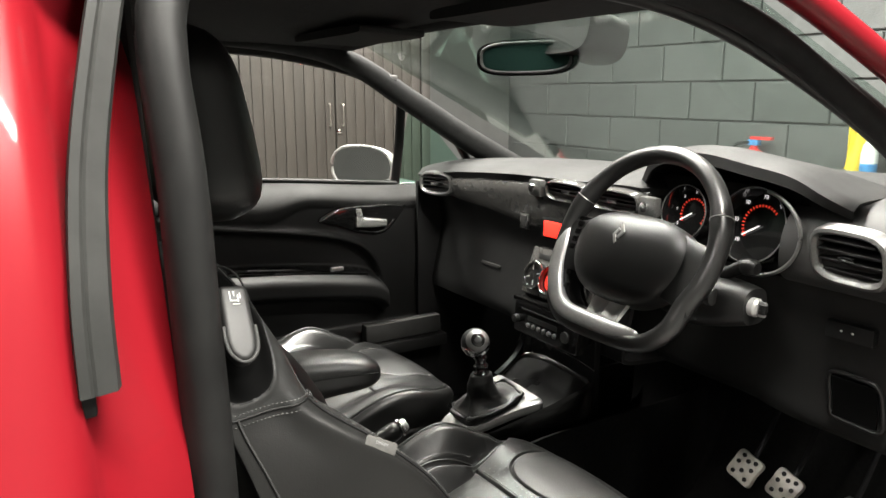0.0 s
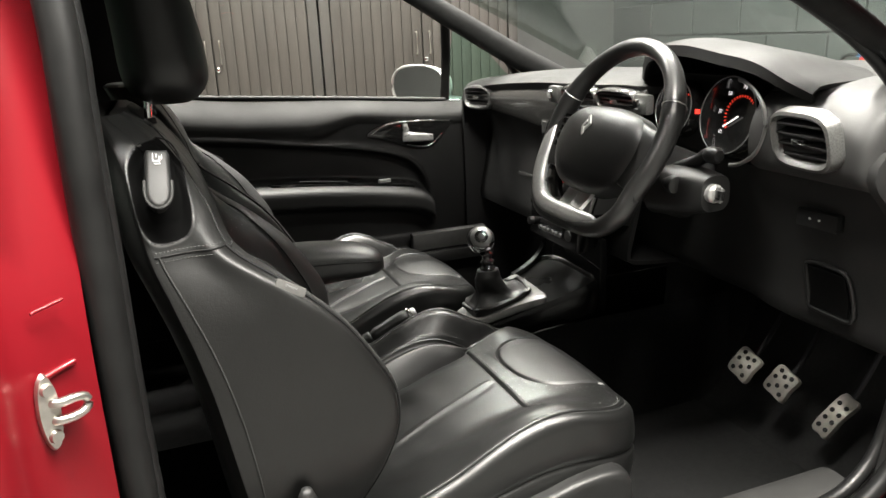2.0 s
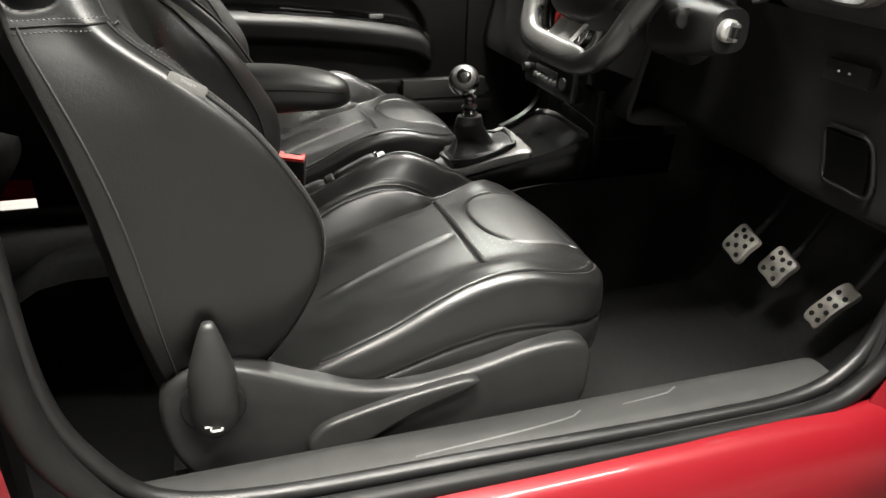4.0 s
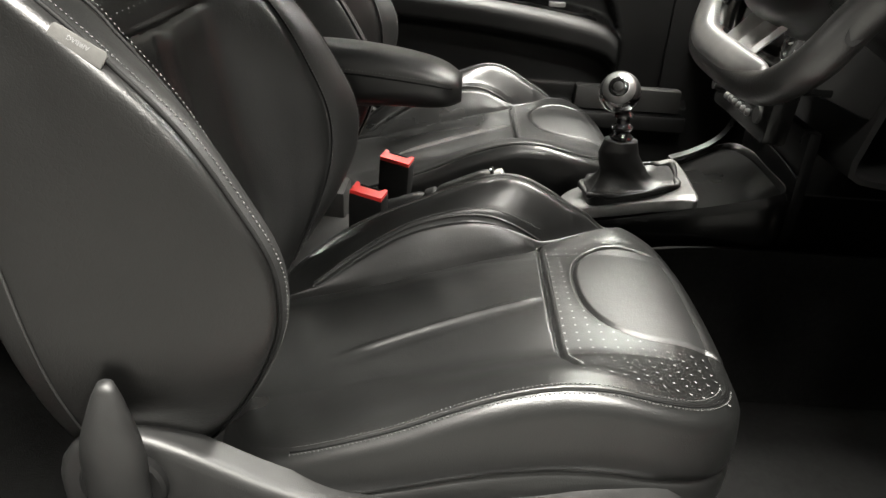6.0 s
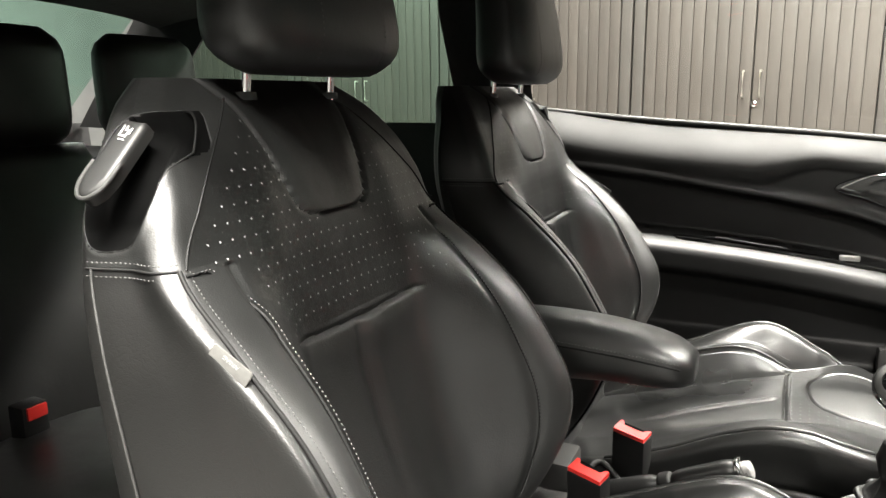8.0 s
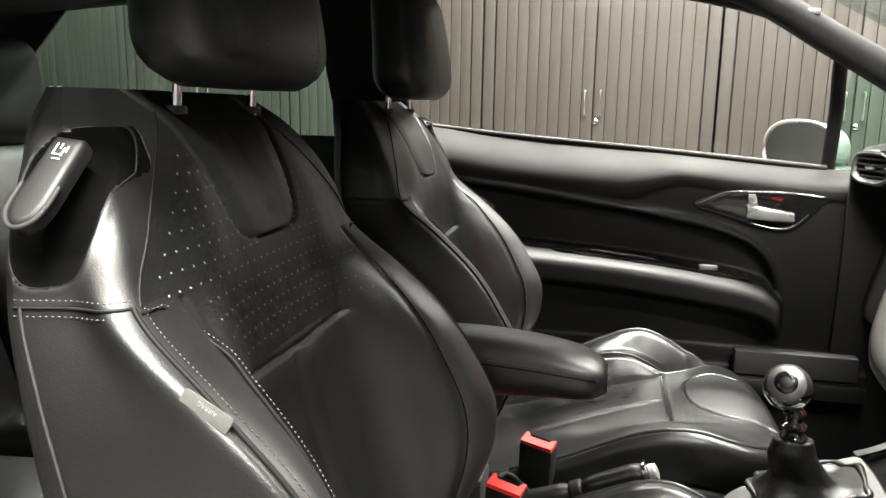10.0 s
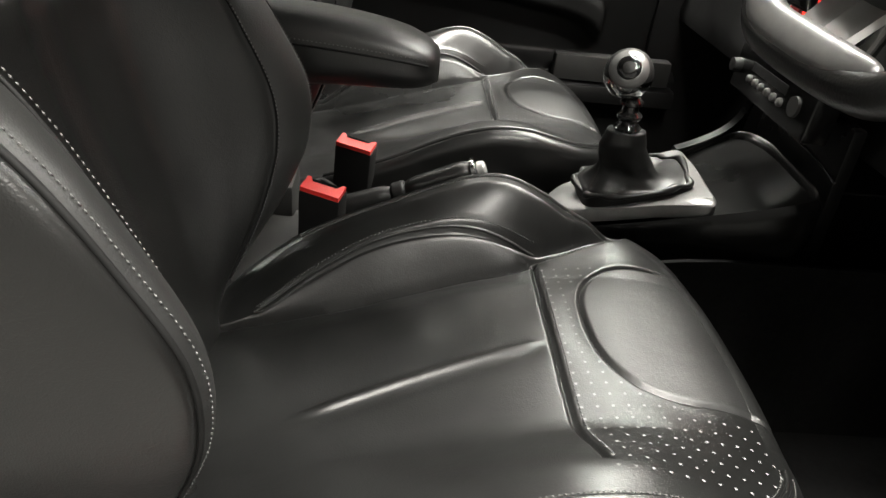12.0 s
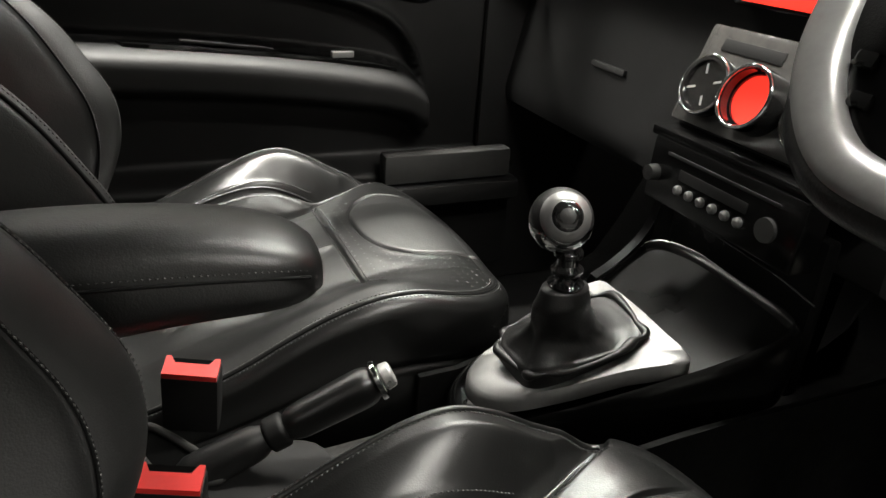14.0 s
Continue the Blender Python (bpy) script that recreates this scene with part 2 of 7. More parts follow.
def glass(name, colour, rough=0.0):
    m = bpy.data.materials.new(name)
    m.use_nodes = True
    N, L = m.node_tree.nodes, m.node_tree.links
    N.remove(N["Principled BSDF"])
    out = N["Material Output"]
    t, g, mix, lw = N.new("ShaderNodeBsdfTransparent"), N.new("ShaderNodeBsdfGlossy"), N.new("ShaderNodeMixShader"), N.new("ShaderNodeLayerWeight")
    pw, ad = N.new("ShaderNodeMath"), N.new("ShaderNodeMath")
    t.inputs[0].default_value = (*colour, 1)
    g.inputs["Roughness"].default_value = rough
    lw.inputs[0].default_value = 0.5
    pw.operation, ad.operation = "POWER", "MULTIPLY_ADD"
    pw.inputs[1].default_value = 4.5
    ad.inputs[1].default_value, ad.inputs[2].default_value = 0.7, 0.035
    L.new(lw.outputs["Facing"], pw.inputs[0])
    L.new(pw.outputs[0], ad.inputs[0])
    L.new(ad.outputs[0], mix.inputs[0])
    L.new(t.outputs[0], mix.inputs[1])
    L.new(g.outputs[0], mix.inputs[2])
    L.new(mix.outputs[0], out.inputs[0])
    return m


LEATHER = surface("black_leather", (0.0036, 0.0037, 0.0036), (0.0062, 0.0064, 0.0062), 9, (0.26, 0.43), bumps=(("voronoi", 620, 0.12, 0.0010), ("crease", 130, 0.06, 0.0010), ("noise", 70, 0.03, 0.003), ("noise", 9, 0.18, 0.012)), spec=0.74)
LEATHER_BACK = surface("worn_backrest_leather", (0.0036, 0.0037, 0.0036), (0.0062, 0.0064, 0.0062), 9, (0.32, 0.45), bumps=(("voronoi", 620, 0.12, 0.0010), ("crease", 130, 0.12, 0.0010), ("noise", 70, 0.05, 0.003), ("noise", 9, 0.16, 0.012)), spec=0.72)
LEATHER_EDGE = surface("softened_bolster_leather", (0.0036, 0.0037, 0.0036), (0.0062, 0.0064, 0.0062), 9, (0.40, 0.54), bumps=(("voronoi", 620, 0.12, 0.0010), ("crease", 130, 0.14, 0.0010), ("noise", 9, 0.20, 0.012)), spec=0.75)
LEATHER_SIDE = surface("black_leather_panel", (0.0034, 0.0034, 0.0033), (0.0068, 0.0067, 0.0064), 7, (0.31, 0.48), bumps=(("voronoi", 760, 0.12, 0.0008), ("crease", 140, 0.14, 0.0010), ("noise", 14, 0.10, 0.01), ("noise", 5, 0.14, 0.02)), spec=0.52)
RIM_LEATHER = surface("polished_rim_leather", (0.006, 0.006, 0.0059), (0.010, 0.010, 0.0098), 14, (0.30, 0.44), bumps=(("voronoi", 420, 0.16, 0.0008), ("noise", 60, 0.06, 0.002)), spec=0.8)
GAITER_LEATHER = surface("soft_gaiter_leather", (0.003, 0.003, 0.003), (0.0045, 0.0045, 0.0044), 12, (0.33, 0.46), bumps=(("voronoi", 620, 0.14, 0.0010), ("crease", 60, 0.12, 0.0012), ("noise", 40, 0.2, 0.004)), spec=0.5)
FABRIC = surface("black_fabric", (0.006, 0.006, 0.0065), (0.011, 0.011, 0.012), 60, (0.85, 0.95), bumps=(("noise", 900, 0.4, 0.001),), spec=0.25)
THREAD = surface("grey_thread", (0.052, 0.052, 0.051), (0.080, 0.080, 0.078), 80, (0.6, 0.7))
PERF = surface("perforation_lining", (0.15, 0.152, 0.152), (0.22, 0.223, 0.223), 80, (0.5, 0.7))
PIPING = surface("seam_shadow_leather", (0.004, 0.004, 0.004), (0.006, 0.006, 0.006), 40, (0.6, 0.7), spec=0.2)
PLASTIC = surface("black_grained_plastic", (0.0055, 0.0055, 0.0055), (0.009, 0.009, 0.009), 30, (0.34, 0.46), bumps=(("voronoi", 800, 0.2, 0.0008),), spec=0.45)
PLASTIC_DARK = surface("dark_moulded_plastic", (0.0032, 0.0032, 0.0032), (0.005, 0.005, 0.005), 30, (0.5, 0.62), bumps=(("voronoi", 800, 0.2, 0.0008),), spec=0.3)
PLASTIC_SOFT = surface("soft_touch_dash", (0.0108, 0.0108, 0.0108), (0.0162, 0.0162, 0.0160), 25, (0.58, 0.70), bumps=(("voronoi", 600, 0.35, 0.001), ("noise", 40, 0.05, 0.002)), spec=0.25)
PLASTIC_GREY = surface("grey_trim_plastic", (0.017, 0.0169, 0.0164), (0.025, 0.0247, 0.024), 25, (0.58, 0.7), bumps=(("voronoi", 700, 0.25, 0.0008),), spec=0.35)
DARK = surface("dark_void_plastic", (0.004, 0.004, 0.004), (0.006, 0.006, 0.006), 20, (0.6, 0.7), spec=0.3)
GLOSS = surface("gloss_black", (0.006, 0.006, 0.006), (0.009, 0.009, 0.009), 30, (0.06, 0.12), coat=0.5)
PIANO = surface("deep_gloss_black", (0.0022, 0.0022, 0.0022), (0.0035, 0.0035, 0.0035), 30, (0.14, 0.24), spec=0.26)
SOFT_FACE = surface("soft_touch_face", (0.021, 0.0208, 0.0205), (0.029, 0.0287, 0.0283), 25, (0.5, 0.62), bumps=(("voronoi", 700, 0.2, 0.001),), spec=0.4)
BAND = surface("smoked_gloss_trim", (0.058, 0.058, 0.057), (0.098, 0.095, 0.090), 55, (0.16, 0.26), coat=0.7, metal=0.35, bumps=(("noise", 120, 0.05, 0.001),))
ALU = surface("satin_aluminium", (0.145, 0.144, 0.142), (0.19, 0.189, 0.186), 60, (0.32, 0.42), metal=0.6)
STEEL = surface("bare_steel", (0.50, 0.48, 0.44), (0.68, 0.65, 0.60), 60, (0.28, 0.45), metal=1.0)
CHROME = surface("chrome", (0.75, 0.75, 0.75), (0.82, 0.82, 0.82), 30, (0.05, 0.12), metal=1.0)
SILVER_PAINT = surface("silver_satin_paint", (0.42, 0.42, 0.41), (0.50, 0.50, 0.49), 60, (0.25, 0.35), metal=0.6)
WHEEL_SILVER = surface("satin_wheel_silver", (0.31, 0.309, 0.305), (0.38, 0.378, 0.373), 50, (0.30, 0.42), metal=0.6)
SPOKE_SILVER = surface("pale_satin_silver", (0.46, 0.458, 0.452), (0.54, 0.537, 0.53), 50, (0.34, 0.46), metal=0.15)
CARBON = surface("patterned_silver_trim", (0.07, 0.07, 0.068), (0.15, 0.15, 0.146), 420, (0.3, 0.42), metal=0.5, bumps=(("voronoi", 420, 0.3, 0.001),))
RUBBER = surface("black_rubber", (0.005, 0.005, 0.005), (0.009, 0.009, 0.0088), 30, (0.40, 0.55), bumps=(("noise", 300, 0.08, 0.001),), spec=0.22)
RUBBER_GREY = surface("weathered_rubber", (0.013, 0.0133, 0.0126), (0.019, 0.0194, 0.0184), 30, (0.55, 0.7), bumps=(("noise", 200, 0.08, 0.001),), spec=0.12)
RED = surface("red_car_paint", (0.150, 0.0046, 0.0084), (0.172, 0.006, 0.0108), 4, (0.28, 0.36), coat=0.25, spec=0.25, metal=0.15)
RED_PLASTIC = surface("red_plastic", (0.62, 0.025, 0.02), (0.70, 0.035, 0.03), 40, (0.35, 0.45))
CARPET = surface("black_carpet", (0.0038, 0.0038, 0.0038), (0.0088, 0.0088, 0.0087), 140, (0.9, 1.0), bumps=(("noise", 700, 0.6, 0.003), ("noise", 12, 0.15, 0.01)), spec=0.15)
SATIN = surface("satin_moulded_plastic", (0.010, 0.010, 0.0099), (0.016, 0.016, 0.0158), 30, (0.38, 0.50), bumps=(("voronoi", 800, 0.16, 0.0008), ("noise", 20, 0.06, 0.005)), spec=0.5)
PADDLE = surface("satin_handle_plastic", (0.006, 0.006, 0.0059), (0.009, 0.009, 0.0088), 40, (0.42, 0.56), bumps=(("voronoi", 800, 0.1, 0.0008),), spec=0.32)
# paler than the door trim: overhead light on the roll put into its colour
ROLL = surface("top_lit_door_roll", (0.015, 0.015, 0.0147), (0.021, 0.021, 0.0206), 20, (0.70, 0.82), bumps=(("voronoi", 650, 0.3, 0.0008), ("noise", 12, 0.08, 0.006)), spec=0.22)
ARM_PAD = surface("padded_door_vinyl", (0.0055, 0.0055, 0.0055), (0.0085, 0.0085, 0.0084), 24, (0.44, 0.56), bumps=(("voronoi", 700, 0.2, 0.0008), ("noise", 16, 0.06, 0.006)), spec=0.32)
TRAY = surface("mirror_gloss_black", (0.0012, 0.0012, 0.0012), (0.002, 0.002, 0.002), 30, (0.25, 0.35), spec=0.08)
LINER = surface("dark_headliner", (0.022, 0.022, 0.022), (0.032, 0.032, 0.032), 200, (0.9, 1.0), bumps=(("noise", 600, 0.3, 0.001),), spec=0.2)
PILLAR = surface("dark_pillar_trim", (0.010, 0.010, 0.010), (0.015, 0.015, 0.015), 60, (0.7, 0.85), bumps=(("noise", 700, 0.2, 0.001),), spec=0.2)
WHITE_INK = surface("white_ink", (0.62, 0.62, 0.60), (0.7, 0.7, 0.68), 60, (0.5, 0.6))
TAG = surface("grey_tag_fabric", (0.055, 0.054, 0.051), (0.075, 0.073, 0.069), 200, (0.7, 0.8), bumps=(("noise", 900, 0.3, 0.0005),))
DIM_MIRROR = surface("dimmed_mirror_glass", (0.006, 0.014, 0.012), (0.008, 0.018, 0.015), 8, (0.05, 0.1), spec=0.25)
# near-black colour that stands in for shade inside recesses, pockets and slots
VOID = surface("painted_recess_shade", (0.0012, 0.0012, 0.0012), (0.002, 0.002, 0.002), 30, (0.9, 1.0), spec=0.05)
MIRROR = surface("mirror_glass", (0.48, 0.49, 0.49), (0.52, 0.53, 0.53), 3, (0.01, 0.02), metal=1.0)
CLEAR = glass("clear_car_glass", (0.90, 0.905, 0.89))
TINT = glass("green_tinted_glass", (0.77, 0.93, 0.86))
SCREEN_TINT = glass("windscreen_glass", (0.78, 0.84, 0.81))
RED_GLOW = glow("red_backlight", (1.0, 0.035, 0.02), 1.3)
RED_DIM = glow("red_gauge_light", (1.0, 0.06, 0.03), 0.45)
WHITE_GLOW = glow("white_gauge_light", (0.9, 0.85, 0.85), 0.8)
TUBE_GLOW = glow("lamp_diffuser", (1.0, 0.97, 0.92), 6.0)
BOARD = surface("taupe_board", (0.0205, 0.0168, 0.0138), (0.031, 0.0258, 0.0215), 7, (0.55, 0.7), bumps=(("noise", 40, 0.25, 0.004),), stretch=(6, 6, 0.5), island=0.10)
FRAME_BOARD = surface("taupe_frame_board", (0.021, 0.0185, 0.016), (0.030, 0.0265, 0.0235), 7, (0.5, 0.65), bumps=(("noise", 40, 0.2, 0.003),), stretch=(6, 6, 0.5))
BLOCK = surface("grey_painted_block", (0.056, 0.061, 0.0595), (0.074, 0.080, 0.078), 10, (0.55, 0.7), bumps=(("noise", 90, 0.4, 0.004),), island=0.08)
MORTAR = surface("grey_painted_mortar", (0.068, 0.0735, 0.0715), (0.086, 0.092, 0.090), 30, (0.7, 0.8), bumps=(("noise", 120, 0.4, 0.003),))
ROLLER = surface("pale_slat_paint", (0.30, 0.305, 0.30), (0.37, 0.375, 0.365), 6, (0.4, 0.55), bumps=(("noise", 40, 0.1, 0.002),), island=0.06)
PLASTER = surface("dark_painted_wall", (0.09, 0.092, 0.09), (0.13, 0.132, 0.128), 3, (0.6, 0.75), bumps=(("noise", 60, 0.15, 0.003),))
CEILING = surface("grey_ceiling", (0.25, 0.25, 0.245), (0.32, 0.32, 0.31), 3, (0.7, 0.8), bumps=(("noise", 60, 0.1, 0.003),))
CONCRETE = surface("painted_concrete_floor", (0.16, 0.16, 0.155), (0.22, 0.22, 0.21), 5, (0.3, 0.45), bumps=(("noise", 50, 0.1, 0.003),))
YELLOW = surface("yellow_cloth", (0.75, 0.55, 0.03), (0.85, 0.66, 0.06), 30, (0.85, 0.95), bumps=(("noise", 300, 0.4, 0.002),))
BOTTLE = surface("white_bottle", (0.6, 0.62, 0.62), (0.7, 0.72, 0.72), 30, (0.3, 0.4))
BLUE = surface("blue_liquid_bottle", (0.05, 0.22, 0.5), (0.07, 0.28, 0.6), 30, (0.25, 0.35))

# ---------------------------------------------------------------- the garage
X0, X1, Y0, Y1, TOP = ROOM["x0"], ROOM["x1"], ROOM["y0"], ROOM["y1"], ROOM["top"]
tagged(box("floor", (X0 - 0.2, Y0 - 0.2, -0.2), (X1 + 0.2, Y1 + 0.9, 0), CONCRETE, bevel=0), "grey painted concrete garage floor under the car", "floor", kind="structure")
tagged(box("ceiling", (X0 - 0.2, Y0 - 0.2, TOP), (X1 + 0.2, Y1 + 0.9, TOP + 0.15), CEILING, bevel=0), "plain grey garage ceiling with tube lamps", "ceiling", kind="structure")
tagged(box("wall_rear", (X0 - 0.2, Y0 - 0.2, 0), (X0, Y1 + 0.9, TOP), PLASTER, bevel=0), "dark painted garage wall behind the car", "wall", kind="structure")
tagged(box("wall_side", (X0, Y0 - 0.2, 0), (X1 + 0.2, Y0, TOP), PLASTER, bevel=0), "dark painted garage side wall", "wall", kind="structure")
tagged(box("wall_cupboards", (X0, Y1 + 0.7, 0), (X1 + 0.2, Y1 + 0.9, TOP), PLASTER, bevel=0), "dark painted wall behind the cupboards", "wall", kind="structure")
front = tagged(box("wall_front", (X1, Y0, 0), (X1 + 0.2, Y1 + 0.7, TOP), MORTAR, bevel=0), "grey painted concrete block wall with pale joints", "wall", kind="structure")

# slatted roller door in the wall behind the car
rd = thing("roller_door", "pale grey slatted roller door closed behind the car", "door", (X0 + 0.03, 0.9, 0), kind="structure")
slat = None
for k in range(26):
    if slat is None:
        slat = box("slat", (X0 + 0.012, -1.2, 0.0), (X0 + 0.036, 3.2, 0.088), ROLLER, rd, bevel=0.007)
    else:
        ob = new("slat", slat.data)
        ob.parent = rd
        ob.matrix_parent_inverse = slat.matrix_parent_inverse.copy()
        ob.matrix_world = pose(0, 0, 0.094 * k) @ slat.matrix_world

# one lamp body per entry of TUBES, the added tube included
lamp0 = None
for x, y in TUBES:
    if lamp0 is None:
        lamp0 = thing("ceiling_lamp", "long white tube lamp on the ceiling, placed out of view to light car and garage", "lamp", (x, y, TOP), "garage ceiling lamps")
        box("housing", (x - 0.75, y - 0.05, TOP - 0.05), (x + 0.75, y + 0.05, TOP - 0.001), SILVER_PAINT, lamp0)
        box("diffuser", (x - 0.74, y - 0.09, TOP - 0.075), (x + 0.74, y + 0.09, TOP - 0.052), TUBE_GLOW, lamp0, "white glowing diffuser", bevel=0.008)
    else:
        copy_thing(lamp0, pose(x, y, TOP))
    la = bpy.data.lights.new("tube_light", "AREA")
    la.shape, la.size, la.size_y, la.energy, la.color = "RECTANGLE", 1.46, 0.18, TUBES[(x, y)], (1.0, 0.968, 0.888)
    lo = new("tube_light", la)
    lo.matrix_world = pose(x, y, TOP - 0.085)

# cupboards along the wall on the passenger side
CUP_O, CUP_D = Vector((0.468, 2.80, 0)), Vector((1.16, -0.15, 0)).normalized()


def cupboard(i):
    """One bay 1.16 m wide, its middle between the doors at i bays from the first; two boarded doors between broad stiles."""
    o = CUP_O + CUP_D * (1.16 * i - 0.016)
    m = basis(o, CUP_D, (-CUP_D.y, CUP_D.x, 0))
    t = thing("cupboard", "tall taupe boarded garage cupboard with two closed doors", "cupboard", o, "cupboards along the garage wall")

    def b(name, lo, hi, mt, par, label="", bevel=0.003):
        return box(name, lo, hi, mt, par, label, bevel, m)

    b("carcass", (-0.575, 0.03, 0), (0.575, 0.42, 2.55), FRAME_BOARD, t)
    b("plinth", (-0.575, 0.012, 0), (0.575, 0.029, 0.1), FRAME_BOARD, t)
    b("cornice", (-0.575, -0.012, 2.45), (0.575, 0.029, 2.55), FRAME_BOARD, t)
    for s in (-1, 1):
        b("stile", (min(s * 0.52, s * 0.574), -0.008, 0.1), (max(s * 0.52, s * 0.574), 0.029, 2.449), FRAME_BOARD, t)
        lo, hi = (0.003, 0.513) if s > 0 else (-0.513, -0.003)
        d = b("door", (lo, 0.012, 0.11), (hi, 0.028, 2.44), FRAME_BOARD, t)
        n = 9
        w = (hi - lo) / n
        for k in range(n):
            b("board", (lo + k * w + 0.0012, -0.004, 0.112), (lo + (k + 1) * w - 0.0012, 0.0119, 2.438), BOARD, d, bevel=0.003)
        hx = s * 0.038
        h = tube("handle", np.array([m @ Vector(p) for p in ((hx, -0.005, 1.108), (hx, -0.03, 1.108), (hx, -0.034, 1.113), (hx, -0.034, 1.225), (hx, -0.03, 1.23), (hx, -0.005, 1.23))]), 0.0042, STEEL, d, "slim steel bar handle", 8)
    lathe("lock", [(0.0, 0.0), (0.013, 0.0), (0.013, 0.012), (0.006, 0.016)], m @ pose(0.016, -0.004, 1.078, 90), CHROME, t, "round chrome lock", 16)
    return t


for i in range(-3, 2):
    cupboard(i)

# blocks of the front wall
bw, bh = 0.45, 0.225
bm = bmesh.new()
bmesh.ops.create_cube(bm, size=1)
for v in bm.verts:
    v.co = Vector((v.co.x * 0.03, v.co.y * (bw - 0.012), v.co.z * (bh - 0.012)))
bmesh.ops.bevel(bm, geom=list(bm.edges), offset=0.004, segments=1, affect="EDGES")
block_me = bpy.data.meshes.new("block")
bm.to_mesh(block_me)
bm.free()
block_me.materials.append(BLOCK)
rows = int(TOP / bh)
for r in range(rows):
    k0 = (r % 2) * bw / 2
    n = int((Y1 + 0.6 - Y0) / bw)
    for c in range(n):
        y = Y0 + 0.1 + k0 + bw / 2 + c * bw
        if y + bw / 2 > Y1 + 0.68:
            continue
        ob = new("block", block_me)
        ob.parent = front
        ob.location = (X1 - 0.004, y, bh / 2 + r * bh)

# fire extinguisher on the wall
ext = thing("fire_extinguisher", "small red fire extinguisher hung on the grey block wall", "extinguisher", (X1 - 0.085, 1.35, 0.66))
lathe("cylinder", [(0.0, 0.0), (0.05, 0.0), (0.058, 0.01), (0.058, 0.27), (0.045, 0.31), (0.02, 0.33), (0.018, 0.35)], pose(X1 - 0.085, 1.35, 0.66), RED_PLASTIC, ext, sides=24)
box("valve", (X1 - 0.105, 1.32, 1.005), (X1 - 0.065, 1.38, 1.035), BLUE, ext, "blue valve head")
box("lever", (X1 - 0.10, 1.24, 1.036), (X1 - 0.07, 1.37, 1.052), RED_PLASTIC, ext, "red squeeze lever")
tube("hose", spline([(X1 - 0.10, 1.37, 1.02), (X1 - 0.13, 1.44, 1.0), (X1 - 0.13, 1.45, 0.89), (X1 - 0.12, 1.43, 0.79)], 14), 0.009, RUBBER, ext, "black hose")
box("bracket", (X1 - 0.03, 1.32, 0.69), (X1 - 0.0195, 1.38, 0.94), STEEL, ext, bevel=0.002)

# shelf with cleaning things against the front wall
shelf = thing("wall_shelf", "narrow dark shelf on the grey block wall", "shelf", (X1, 0.7, 0.9))
box("board", (X1 - 0.26, 0.40, 0.885), (X1 - 0.02, 1.02, 0.91), PLASTER, shelf)
for y in (0.5, 0.9):
    box("bracket", (X1 - 0.22, y - 0.012, 0.75), (X1 - 0.02, y + 0.012, 0.884), STEEL, shelf, bevel=0.002)
rag = thing("cleaning_cloth", "bright yellow cloth draped on the shelf", "cloth", (X1 - 0.14, 0.72, 0.91))
uu, vv = np.meshgrid(np.linspace(-1, 1, 24), np.linspace(0, 1, 20), indexing="ij")
P = np.stack([X1 - 0.14 - 0.03 * np.sin(uu * 5 + vv * 2), 0.72 + 0.085 * uu * (0.75 + 0.35 * (1 - vv)), 0.912 + 0.22 * vv + 0.012 * np.cos(uu * 7)], 2)
shell("cloth", P, 0.012, YELLOW, rag, sharp=60)
spray = thing("spray_bottle", "white trigger spray bottle with blue liquid on the shelf", "bottle", (X1 - 0.2, 0.65, 0.91))
lathe("body", [(0.0, 0.0), (0.034, 0.0), (0.037, 0.006), (0.037, 0.055)], pose(X1 - 0.2, 0.65, 0.91), BLUE, spray, "blue lower half", 20)
lathe("shoulder", [(0.037, 0.0551), (0.037, 0.10), (0.030, 0.14), (0.015, 0.165), (0.013, 0.185)], pose(X1 - 0.2, 0.65, 0.91), BOTTLE, spray, "", 20)
box("trigger_head", (X1 - 0.24, 0.637, 1.095), (X1 - 0.18, 0.663, 1.13), RED_PLASTIC, spray, "red trigger head")

# ---------------------------------------------------------------- the car's shell
car = thing("car", "bright red small hatchback with its driver's door open", "car", (0.2, 0, 0))


def side_y(x, z):
    """Half width of the body at a place along it and a height."""
    z = np.asarray(z, float)
    y = cr(z, [0.2, 0.35, 0.55, 0.8, 0.98, 1.1, 1.25, 1.42], [0.80, 0.815, 0.845, 0.850, 0.835, 0.79, 0.735, 0.655])
    taper = 1 - 0.10 * np.clip((np.abs(np.asarray(x, float) - 0.2) - 0.9) / 1.1, 0, 1.2) ** 2
    return y * taper


def edge_sheet(name, top, s, lo, mt=RED, nx=20, nz=14, label=""):
    """Side panel between a lower height and a top line of (x, z) keys."""
    xs = np.linspace(top[0][0], top[-1][0], nx)
    zt = cr(xs, [k[0] for k in top], [k[1] for k in top])
    t = np.linspace(0, 1, nz)
    z = lo + (zt - lo)[:, None] * t[None]
    x = np.repeat(xs[:, None], nz, 1)
    P = np.stack([x, s * side_y(x, z), z], 2)
    return shell(name, P if s > 0 else P[::-1], 0.012, mt, car, label)


